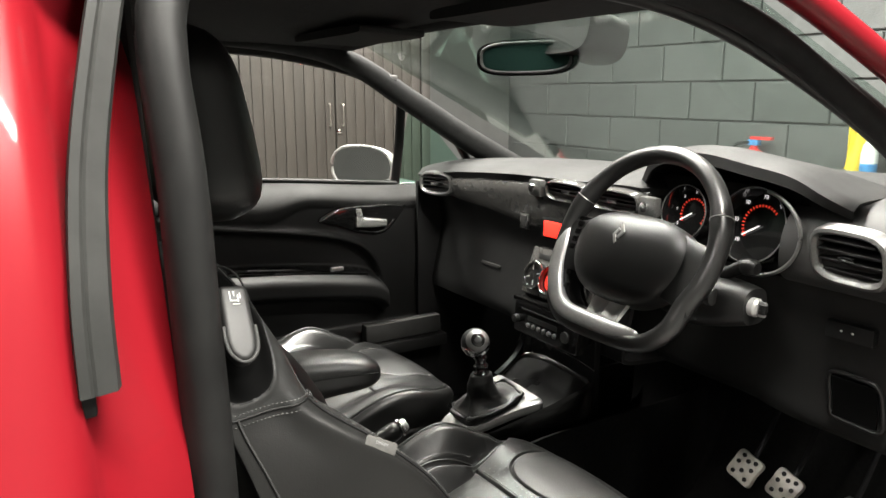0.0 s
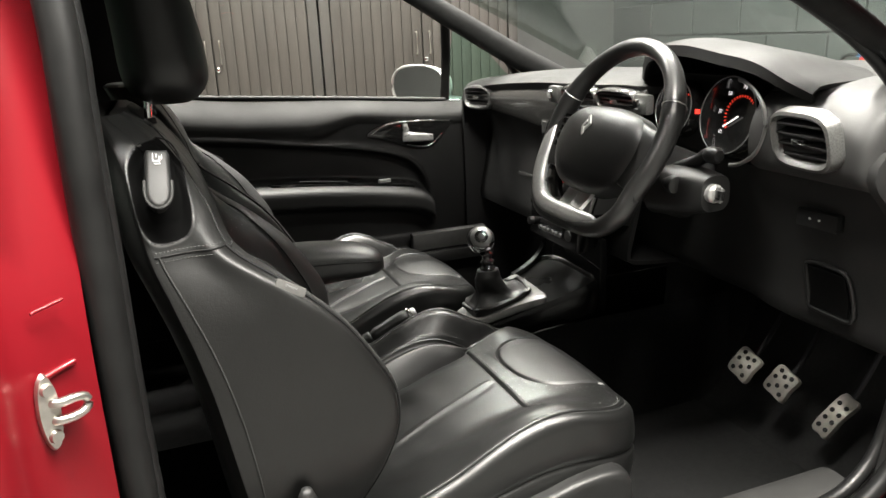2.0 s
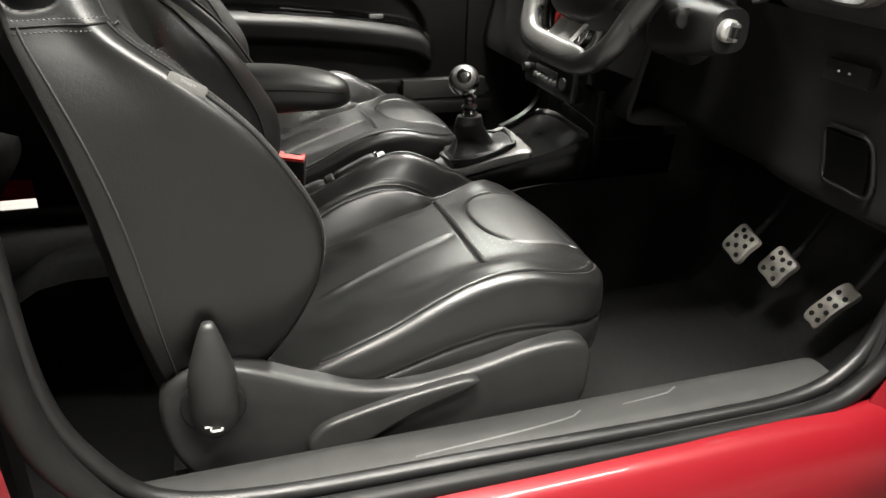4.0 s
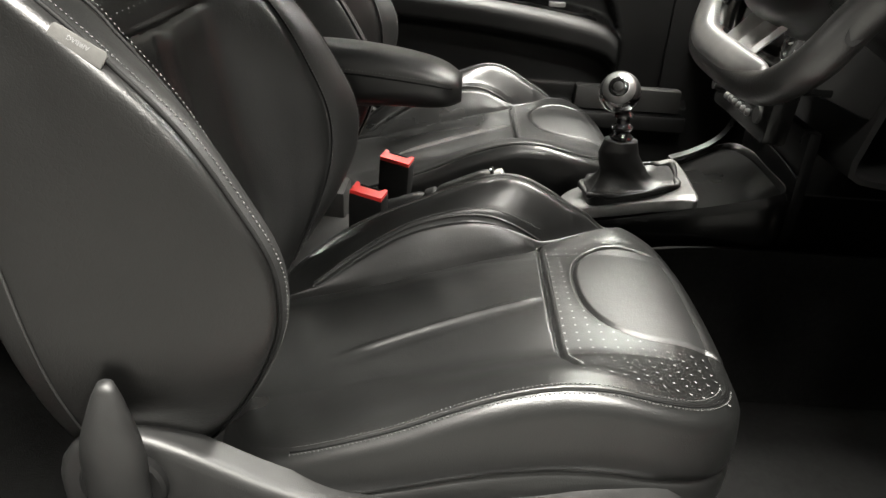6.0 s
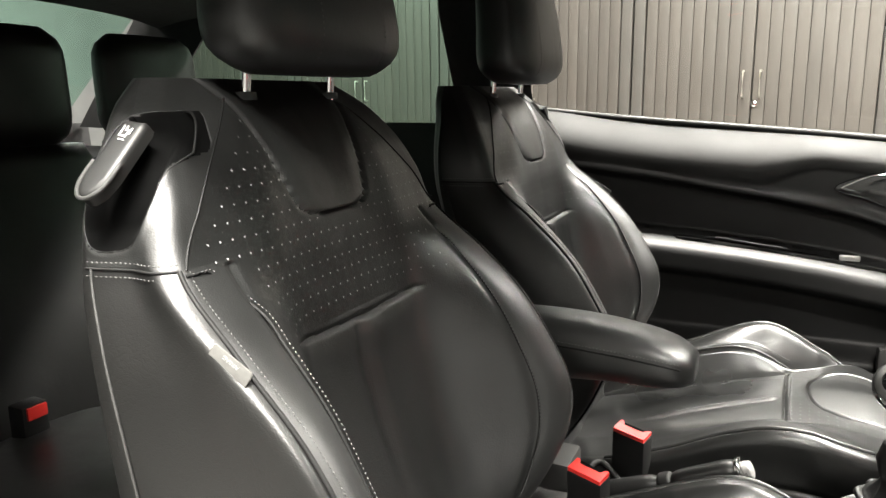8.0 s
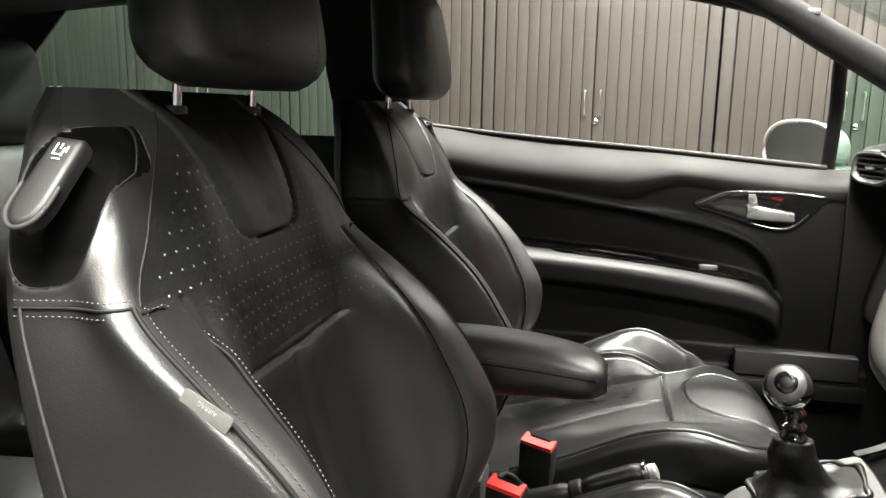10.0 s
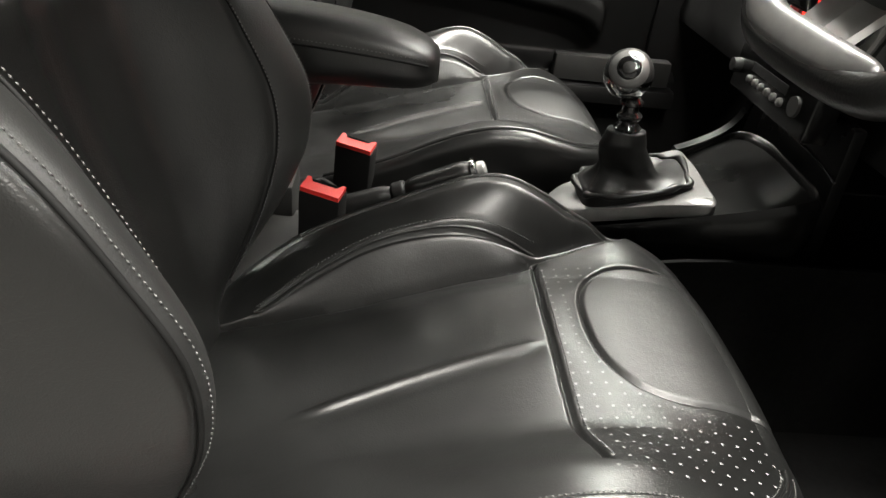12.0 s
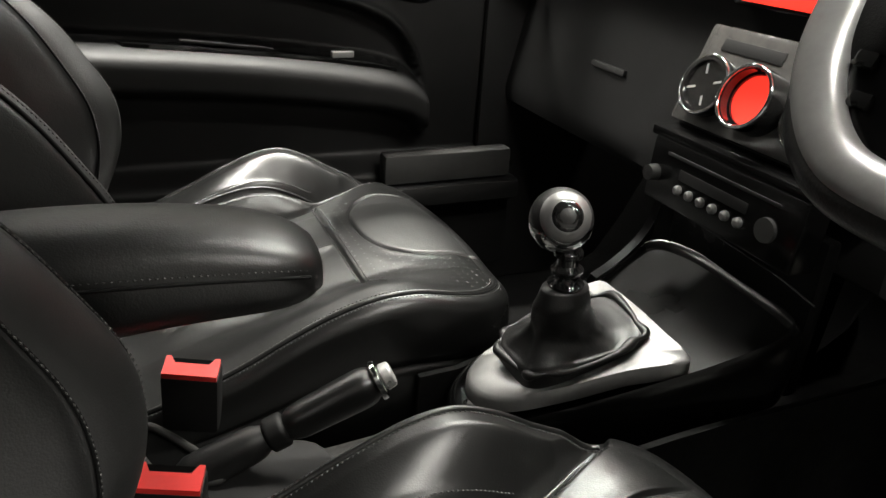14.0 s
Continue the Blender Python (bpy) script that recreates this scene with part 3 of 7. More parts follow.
# rear quarter on the driver's side, its pillar edge rolling into the jamb
zs = np.r_[np.linspace(0.28, 1.02, 20), np.linspace(1.05, 1.40, 10)]
prof = []
for z in zs:
    ys = float(side_y(0, z))
    sweep = 0.0
    back = [(x, -float(side_y(x, z)), z) for x in ((-1.5, -1.1, -0.7, -0.4) if z < 1.04 else (-0.34, -0.32, -0.30, -0.26))]
    prof.append(back + [(-0.2, -ys, z), (-0.075 + sweep, -ys + 0.001, z), (-0.048 + sweep, -ys + 0.006, z), (-0.036 + sweep, -ys + 0.018, z), (-0.032 + sweep, -ys + 0.034, z), (-0.022, -ys + 0.05, z), (0.0, -ys + 0.07, z), (0.022, min(-ys + 0.085, -0.60), z), (0.038, min(-ys + 0.10, -0.59), z)])
shell("rear_quarter_panel", np.array(prof), 0.01, RED, car, "glossy red rear quarter and door jamb")

# weather strip up the pillar
rp = [(-0.020, 1.10), (-0.018, 1.16), (-0.008, 1.24), (0.010, 1.32), (0.032, 1.40)]
pts = spline([(x, -float(side_y(0, z)) + 0.028 - 0.012 * (z < 1.2), z) for x, z in rp], 24)
sec = [(-0.018, -0.004), (-0.017, 0.007), (-0.008, 0.0095), (-0.005, 0.0085), (-0.002, 0.0105), (0.015, 0.013), (0.0195, 0.006), (0.017, -0.004)]
P = np.array([[p + np.array([a * 0.72 + 0.004, -b + a * 0.35, 0]) for a, b in sec] for p in pts])
sheet("pillar_weatherstrip", P, RUBBER_GREY, car, "grey rubber strip on the door pillar", wrap_v=True, caps=True, sharp=30)
box("strip_hole", (-0.04, -0.778, 1.083), (-0.018, -0.764, 1.10), DARK, car, "dark gap under the rubber strip", bevel=0.003)

# door opening: rubber seal all round, sill, jamb trim
SEAL = [(0.072, -0.655, 1.375), (0.062, -0.70, 1.20), (0.062, -0.725, 1.0), (0.062, -0.735, 0.80), (0.070, -0.735, 0.62), (0.105, -0.735, 0.52), (0.17, -0.735, 0.445), (0.30, -0.735, 0.415), (0.60, -0.735, 0.405), (0.95, -0.735, 0.395), (1.13, -0.735, 0.40), (1.22, -0.733, 0.44), (1.268, -0.73, 0.52), (1.285, -0.73, 0.64), (1.275, -0.73, 0.80), (1.26, -0.73, 0.95), (1.23, -0.715, 1.085), (1.14, -0.69, 1.19), (0.96, -0.655, 1.300), (0.74, -0.63, 1.388), (0.52, -0.615, 1.420), (0.20, -0.62, 1.415)]
loop = spline(SEAL, 260, closed=True)
tube("door_seal", loop, 0.015 + 0.004 * sstep(0.25, 0.05, loop[:, 0]) * sstep(0.45, 0.6, loop[:, 2]), RUBBER, car, "black rubber seal round the open doorway", 12, closed=True, flat=1.0)
inner = loop + np.array([0, 0.03, 0])
ctr = np.array([0.65, -0.70, 0.9])
inner = inner + (ctr - inner) * np.array([0.018, 0, 0.014])
tube("seal_lip", inner, 0.012, PLASTIC, car, "black trim edge inside the door seal", 10, closed=True)

# sill: red outer face, rubber step, grey scuff plate
xs = np.linspace(-0.03, 1.42, 40)
keys = [(-0.742, 0.405), (-0.765, 0.398), (-0.785, 0.375), (-0.80, 0.34), (-0.81, 0.28), (-0.80, 0.21), (-0.74, 0.18)]
sec = spline(keys, 18)
P = np.array([[(x, y, z) for y, z in sec] for x in xs])
shell("sill_outer", P[::-1], 0.006, RED, car, "glossy red sill below the doorway")
sec = spline([(-0.715, 0.375), (-0.715, 0.398), (-0.70, 0.402), (-0.69, 0.412), (-0.66, 0.416), (-0.635, 0.412), (-0.625, 0.395), (-0.62, 0.30)], 26)
P = np.array([[(x, y, z) for y, z in sec] for x in np.linspace(0.10, 1.20, 30)])
shell("sill_plate", P[::-1], 0.004, PLASTIC_GREY, car, "grey plastic sill plate with two bright lines")
for a, b, q in ((0.50, 0.76, 0.0), (0.58, 0.93, 0.012)):
    tube("sill_accent", spline([(a, -0.684 + q, 0.4165), (a + 0.6 * (b - a), -0.676 + q, 0.4178), (b - 0.02, -0.668 + q, 0.4185), (b, -0.658 + q, 0.4185)], 16), 0.0022, ALU, car, "thin bright line on the sill plate", 6)
# front of the opening: foot trim panel
P = np.array([[(x, y, z) for x, y in ((1.235, -0.715), (1.26, -0.70), (1.32, -0.685), (1.40, -0.68))] for z in np.linspace(0.34, 0.72, 8)])
P[:, :, 0] -= 0.05 * sstep(0.5, 0.34, P[:, :, 2])
shell("kick_panel", P, 0.01, PLASTIC, car, "black kick panel beside the pedals")
# red door frame in front of the opening and wing
P = np.array([[(1.27 + d, -0.742 - 0.05 * math.sin(min(d, 0.1) * 15), z) for d in np.r_[np.linspace(0, 0.1, 8), 0.16]] for z in np.linspace(0.36, 1.02, 14)])
P[:, :, 0] -= (0.06 * sstep(0.52, 0.36, P[:, :, 2]))
shell("hinge_pillar", P, 0.008, RED, car, "glossy red hinge pillar")
edge_sheet("front_wing", [(1.42, 0.97), (1.8, 0.90), (2.15, 0.80), (2.4, 0.66)], -1, 0.30)
edge_sheet("front_wing", [(1.15, 0.96), (1.8, 0.90), (2.15, 0.80), (2.4, 0.66)], 1, 0.30)
edge_sheet("passenger_side_panel", [(-1.5, 0.97), (-0.8, 0.98), (-0.06, 0.98)], 1, 0.28)
# bonnet, nose, tail, roof
xs, ys = np.linspace(1.5, 2.4, 12), np.linspace(-1, 1, 13)
P = np.array([[(x, t * 0.9 * float(side_y(x, 0.95)), cr(x, [1.5, 1.8, 2.15, 2.4], [0.96, 0.93, 0.84, 0.68]) + 0.02 * (1 - t * t)) for t in ys] for x in xs])
shell("bonnet", P, 0.012, RED, car)
P = np.array([[(2.4 + 0.12 * (1 - t * t) - 0.02 * abs(z - 0.5), t * 0.9 * float(side_y(2.4, z)), z) for t in ys] for z in np.linspace(0.22, 0.72, 6)])
shell("front_bumper", P, 0.012, RED, car)
P = np.array([[(-1.5 - 0.12 * (1 - t * t), t * float(side_y(-1.5, z)), z) for t in ys] for z in np.linspace(0.25, 0.97, 8)])
shell("tailgate", P[::-1], 0.012, RED, car)
ts = np.linspace(-1, 1, 21)
xs = np.linspace(-1.02, 0.78, 22)


def roof_z(x):
    return cr(x, [-1.05, -0.6, 0.0, 0.4, 0.8], [1.39, 1.45, 1.48, 1.485, 1.47])


P = np.array([[(x, t * 0.63, roof_z(x) + 0.03 * (1 - t * t) - 0.012) for t in ts] for x in xs])
shell("roof", P, 0.012, RED, car)
P = np.array([[(x, t * 0.615, roof_z(x) - 0.05 + 0.025 * (1 - t * t) - 0.015 * abs(t) ** 8) for t in ts] for x in xs])
shell("headliner", P, 0.008, LINER, car, "dark woven headliner")
# pillars and rails
for s in (-1, 1):
    rail = spline([(-1.05, s * 0.62, 1.36), (-0.6, s * 0.63, 1.395), (0.0, s * 0.635, 1.43), (0.45, s * 0.63, 1.43), (0.76, s * 0.635, 1.385), (1.0, s * 0.665, 1.265), (1.2, s * 0.69, 1.155), (1.42, s * 0.715, 1.045)], 60)
    wd = np.array([0.035] * 20 + list(np.linspace(0.034, 0.034 if s > 0 else 0.022, 20)) + list(np.linspace(0.034, 0.05, 20) if s > 0 else [0.022] * 20))
    tube("roof_rail", rail, wd, PILLAR, car, "dark trimmed roof rail and windscreen pillar", 12, flat=0.8)
    q = rail[rail[:, 0] < 0.62]
    tube("outer_roof_rail", q + np.array([0, s * 0.036, 0.024]), 0.024, RED, car, "red roof edge above the doors", 10)
rail = spline([(0.60, -0.655, 1.43), (0.76, -0.665, 1.40), (1.0, -0.70, 1.285), (1.2, -0.73, 1.18), (1.45, -0.76, 1.05)], 40)
tube("windscreen_pillar_skin", rail + np.array([0.022, -0.014, 0.020]), 0.020, RED, car, "red windscreen pillar", 10)
tube("header_rail", spline([(0.775, -0.6, 1.415), (0.80, -0.3, 1.437), (0.81, 0, 1.442), (0.80, 0.3, 1.437), (0.775, 0.6, 1.415)], 24), 0.03, LINER, car, "dark header rail over the windscreen", 10, flat=0.6)
# door pillar on the passenger side and both rear pillars
P = np.array([[(x + 0.02 * (1.4 - z), 0.775 - 0.13 * sstep(1.0, 1.42, z) - q, z) for x, q in ((-0.14, 0.0), (-0.09, 0.02), (0.0, 0.025), (0.05, 0.0))] for z in np.linspace(0.40, 1.40, 12)])
shell("door_pillar", P, 0.02, PILLAR, car, "dark trimmed door pillar")
P = np.array([[(x - 0.01 * (1.4 - z), -0.70 + 0.10 * sstep(1.0, 1.42, z) + q, z) for x, q in ((-0.16, 0.0), (-0.09, 0.02), (-0.0, 0.02), (0.045, 0.0))] for z in np.linspace(0.38, 1.40, 12)])
shell("door_pillar", P[::-1], 0.02, PILLAR, car, "dark trimmed door pillar")
for s in (-1, 1):
    P = np.array([[(-0.78 - 0.42 * t + a, s * (0.73 - 0.10 * (1 - t) - 0.015 * b), 1.38 - 0.34 * t) for a, b in ((0.0, 0), (-0.10, 1), (-0.2, 1), (-0.30, 0))] for t in np.linspace(0, 1, 8)])
    shell("rear_pillar", P if s > 0 else P[::-1], 0.02, PILLAR, car, "dark rear pillar trim")
    P = np.array([[(x, s * (0.76 - 0.02 * math.sin((z - 0.4) * 4)), z) for z in np.linspace(0.36, 1.055, 9)] for x in np.linspace(-1.3, -0.12, 10)])
    shell("rear_side_trim", P[::-1] if s > 0 else P, 0.015, PLASTIC, car, "dark rear side trim")
    P = np.array([[(x, s * (0.825 - 0.17 * sstep(1.02, 1.42, z)), z) for z in np.linspace(1.05, 1.375, 6)] for x in np.linspace(-0.98, -0.10 if s > 0 else -0.31, 6)])
    P[:, :, 1] += 0.035 * (s < 0)
    P[:, :, 0] -= 0.28 * (1.375 - P[:, :, 2]) * np.linspace(1, 0, 6)[:, None]
    ob = shell("rear_side_window", P, 0.004, TINT, car, "green tinted rear side glass")
    ob.visible_shadow = False
P = np.array([[(-1.05 - 0.40 * t, y * (1 - 0.03 * t), 1.375 - 0.36 * t) for y in np.linspace(-0.58, 0.58, 9)] for t in np.linspace(0, 1, 6)])
ob = shell("rear_window", P, 0.004, TINT, car, "green tinted rear window")
ob.visible_shadow = False
# windscreen
P = np.array([[(0.80 + 0.78 * t + 0.06 * (1 - y * y) * (0.4 + 0.6 * t), y * (0.60 + 0.10 * t), 1.432 - 0.375 * t) for y in np.linspace(-1, 1, 17)] for t in np.linspace(0, 1, 9)])
ob = shell("windscreen", P, 0.005, SCREEN_TINT, car, "large raked windscreen")
ob.visible_shadow = False
box("cowl", (1.50, -0.68, 0.96), (1.72, 0.68, 1.03), RUBBER, car, "black scuttle panel below the windscreen", bevel=0.02)
# floor, tunnel, firewall, luggage bulkhead
xs = np.linspace(-1.3, 1.62, 50)
ys = np.linspace(-0.745, 0.745, 57)
gx, gy = np.meshgrid(xs, ys, indexing="ij")
gz = 0.275 + 0.17 * sstep(0.13, 0.075, np.abs(gy)) * sstep(-0.3, 0.0, gx) + 0.40 * sstep(1.30, 1.62, gx) ** 1.3 + 0.20 * sstep(-0.35, -0.5, gx)
shell("cabin_carpet", np.stack([gx, gy, gz], 2), 0.02, CARPET, car, "black carpet over floor and tunnel")
P = np.array([[(1.52 + 0.06 * (0.6 - z), y, z) for y in np.linspace(-0.72, 0.72, 5)] for z in np.linspace(0.3, 1.03, 5)])
shell("firewall", P, 0.02, DARK, car, "dark bulkhead behind the dashboard")
shell("floor_mat", np.stack([gx[34:45, 4:24], gy[34:45, 4:24], gz[34:45, 4:24] + 0.012], 2), 0.01, CARPET, car, "black carpet mat in the driver's footwell")
# footwell side on the passenger's side, inner quarter and tail trim
P = np.array([[(x, 0.735 - 0.02 * (x - 1.05), z) for z in np.linspace(0.28, 1.02, 8)] for x in np.linspace(1.06, 1.58, 8)])
shell("kick_panel", P, 0.012, DARK, car, "dark footwell side trim")
P = np.array([[(x, 0.745, z) for z in np.linspace(0.20, 0.36, 4)] for x in np.linspace(-0.2, 1.5, 10)])
shell("sill_inner", P, 0.012, DARK, car, "dark inner sill")
P = np.array([[(x, -0.735, z) for z in np.linspace(0.20, 0.42, 4)] for x in np.linspace(-1.3, 0.06, 10)])
shell("sill_inner", P, 0.012, DARK, car, "dark inner sill")
P = np.array([[(x, -0.69 - 0.04 * sstep(1.1, 0.9, z), z) for z in np.linspace(0.38, 1.06, 8)] for x in np.linspace(-1.3, 0.03, 12)])
shell("rear_side_trim", P, 0.012, PLASTIC, car, "dark rear side trim")
P = np.array([[(-1.46 - 0.05 * t, y, 0.30 + 0.75 * t) for y in np.linspace(-0.75, 0.75, 7)] for t in np.linspace(0, 1, 5)])
shell("tail_trim", P[::-1], 0.012, DARK, car, "dark tailgate trim")
# wheels under the body
for x in (-1.15, 1.75):
    for s in (-1, 1):
        m = basis((x, s * 0.70, 0.30), (1, 0, 0), (0, 0, 1))
        w = lathe("wheel", [(0.0, -0.02), (0.19, -0.02), (0.2, 0.0), (0.19, 0.02), (0.0, 0.02)], m, ALU, car, "alloy wheel", 24)
        lathe("tyre", [(0.20, -0.095), (0.27, -0.10), (0.298, -0.07), (0.30, 0.0), (0.298, 0.07), (0.27, 0.10), (0.20, 0.095)], m, RUBBER, w, "black tyre", 32)
# pressings and door striker on the jamb
tube("jamb_pressing", spline([(0.006, -0.7860, 0.926), (0.014, -0.7800, 0.928), (0.030, -0.7690, 0.931)], 10), 0.0032, RED, car, "red pressed rib in the jamb", 10)
tube("jamb_pressing", spline([(0.004, -0.7860, 0.990), (0.014, -0.7790, 0.992), (0.030, -0.7680, 0.995)], 10), 0.0018, RED, car, "red pressed rib in the jamb", 10)
stp = lathe("striker_plate", [(0.0, 0.0), (0.024, 0.0), (0.026, 0.003), (0.024, 0.007), (0.0, 0.008)], basis((0.0015, -0.7905, 0.893), (0, 0, 1), (-0.8, -0.6, 0)) @ Matrix.Diagonal((1.55, 0.42, 1, 1)), STEEL, car, "worn steel striker plate", 24)
tube("striker_bar", spline([(0.004, -0.792, 0.884), (0.014, -0.796, 0.884), (0.028, -0.789, 0.884), (0.036, -0.783, 0.888), (0.036, -0.783, 0.898), (0.028, -0.789, 0.902), (0.014, -0.796, 0.902), (0.004, -0.792, 0.902)], 24), 0.0045, STEEL, stp, "steel striker loop", 12)
for z in (0.869, 0.917):
    lathe("screw", [(0.0, 0.0), (0.007, 0.0), (0.006, 0.005), (0.0, 0.005)], basis((0.0055, -0.7960, z), (0, 0, 1), (-0.8, -0.6, 0)), STEEL, stp, "", 12)

# ---------------------------------------------------------------- front seats
SEAM_X = 0.670


def cushion_top(x, v, pad_v):
    """Height of the seat cushion at a place along it and a distance from its middle line."""
    x, v = np.broadcast_arrays(np.asarray(x, float), np.asarray(v, float))
    zc = cr(x, [0.26, 0.32, 0.42, 0.55, 0.67, 0.76, 0.83, 0.88], [0.465, 0.485, 0.513, 0.550, 0.575, 0.584, 0.575, 0.55])
    hp = cr(x, [0.26, 0.34, 0.40, 0.45, 0.50, 0.55, 0.60, 0.63, 0.68, 0.72, 0.77, 0.83, 0.88], [0.475, 0.510, 0.552, 0.580, 0.604, 0.629, 0.648, 0.651, 0.635, 0.612, 0.589, 0.576, 0.55])
    hm = cr(x, [0.26, 0.36, 0.44, 0.51, 0.56, 0.60, 0.66, 0.70, 0.75, 0.79, 0.84, 0.88], [0.462, 0.494, 0.526, 0.556, 0.582, 0.600, 0.616, 0.616, 0.604, 0.593, 0.579, 0.555])
    za = cr(x, [0.30, 0.36, 0.40, 0.44, 0.48, 0.53, 0.58, 0.614, 0.646, 0.68, 0.75], [0.475, 0.504, 0.534, 0.562, 0.586, 0.604, 0.612, 0.608, 0.594, 0.573, 0.575])
    vs, va = bolster_seam(x), arc_seam(x)
    a = np.abs(v)
    crown = 0.006 * np.clip(1 - (v / 0.12) ** 2, 0, 1)
    # far side: flat panel, valley, curved lower face, welted arch, rolled crest
    t1 = np.clip((v - vs) / (va - vs), 0, 1)
    t2 = np.clip((v - va) / np.maximum(0.209 - va, 0.02), 0, 1)
    zv = zc - 0.004
    high = np.where(v < vs, zc + crown - 0.004 * sstep(vs - 0.04, vs, v), np.where(v < va, zv + (za - zv) * t1 + 0.005 * np.sin(np.pi * t1), za + (hp - za) * (1 - (1 - t2) ** 1.5)))
    hf = cr(x, [0.60, 0.66, 0.70, 0.77, 0.83, 0.88], [0.560, 0.568, 0.576, 0.590, 0.576, 0.55])
    low = zc + crown + (np.where(v > 0, hf, hm) - zc) * sstep(0.10, 0.205, a)
    xb = 0.672 + 2.3 * np.clip(v - 0.158, 0, 0.05)
    w = sstep(xb - 0.022, xb + 0.014, x)
    z = np.where(v > 0, high * (1 - w) + low * w, low)

    def groove(d, w=0.0024, depth=0.0042):
        return -depth * np.exp(-((d / w) ** 2))

    z = z + groove(x - SEAM_X - 0.004 * (v / 0.15) ** 2, 0.0026, 0.0055) * (v < vs) * (v > -0.185)
    z = z + groove(v - vs, 0.003, 0.005) * (x < 0.672) + groove(x - xb, 0.004, 0.004) * (v > 0.15)
    z = z + (groove(v - va + 0.003, 0.0028, 0.0065) + 0.0022 * np.exp(-(((v - va - 0.004) / 0.004) ** 2))) * sstep(0.35, 0.37, x) * sstep(0.69, 0.675, x)
    r = pad_r(x, v, pad_v)
    side = np.where(v > pad_v, sstep(0.85, 0.80, x), sstep(0.885, 0.865, x))
    z = z + 0.0008 * sstep(1.0, 0.6, r) * sstep(0.70, 0.74, x) + groove((r - 1) * 0.10, 0.0024, 0.0044) * side - 0.0010 * np.exp(-(((r - 1.12) / 0.12) ** 2)) * side
    # one long fold and softer dents pressed into the leather
    vf = 0.001 - 0.26 * (0.669 - x)
    on = sstep(0.40, 0.47, x) * sstep(0.668, 0.64, x)
    z = z + (0.0027 * np.exp(-(((v - vf) / 0.0055) ** 2)) - 0.0014 * np.exp(-(((v - vf + 0.014) / 0.010) ** 2))) * on
    z = z + 0.0016 * np.sin(64 * v + 40 * x) * sstep(0.50, 0.62, x) * np.exp(-(((v - 0.20) / 0.03) ** 2)) * sstep(0.75, 0.70, x)
    z = z + 0.0016 * np.sin(70 * (x - 0.35) + 26 * v) * np.exp(-(((v - 0.06) / 0.05) ** 2)) * sstep(0.66, 0.52, x)
    z = z + 0.0018 * np.sin(46 * x + 60 * v) * np.exp(-(((v + 0.13) / 0.035) ** 2)) * sstep(0.36, 0.44, x) * sstep(0.62, 0.52, x)
    return z


def bolster_seam(x):
    return cr(x, [0.26, 0.35, 0.44, 0.52, 0.59, 0.665, 0.70, 0.76, 0.84], [0.108, 0.113, 0.115, 0.124, 0.136, 0.150, 0.168, 0.195, 0.205])


def arc_seam(x):
    """Distance from the middle line of the arched seam over the higher bolster."""
    return np.maximum(cr(x, [0.26, 0.35, 0.40, 0.44, 0.50, 0.58, 0.63, 0.68, 0.76, 0.84], [0.120, 0.124, 0.140, 0.150, 0.160, 0.166, 0.168, 0.174, 0.20, 0.207]), bolster_seam(x) + 0.008)


def pad_r(x, v, pad_v):
    dv = np.abs(v - pad_v) / 0.116
    return np.where(np.asarray(x) > 0.80, dv, ((np.abs(np.minimum(x, 0.80) - 0.80) / 0.092) ** 2.4 + dv**2.4) ** (1 / 2.4))


def split(name_of, V, faces, centres, parent, kinds):
    """The faces sorted by region into one mesh a region, each with only its own points."""
    out = {}
    for key, (name, material, label) in kinds.items():
        f = faces[name_of == key]
        if not len(f):
            continue
        used, inv = np.unique(f, return_inverse=True)
        me = bpy.data.meshes.new(name)
        me.from_pydata([tuple(p) for p in V[used]], [], [tuple(int(i) for i in q) for q in inv.reshape(f.shape)])
        out[key] = link(name, me, material, parent, label, 0)
    return out


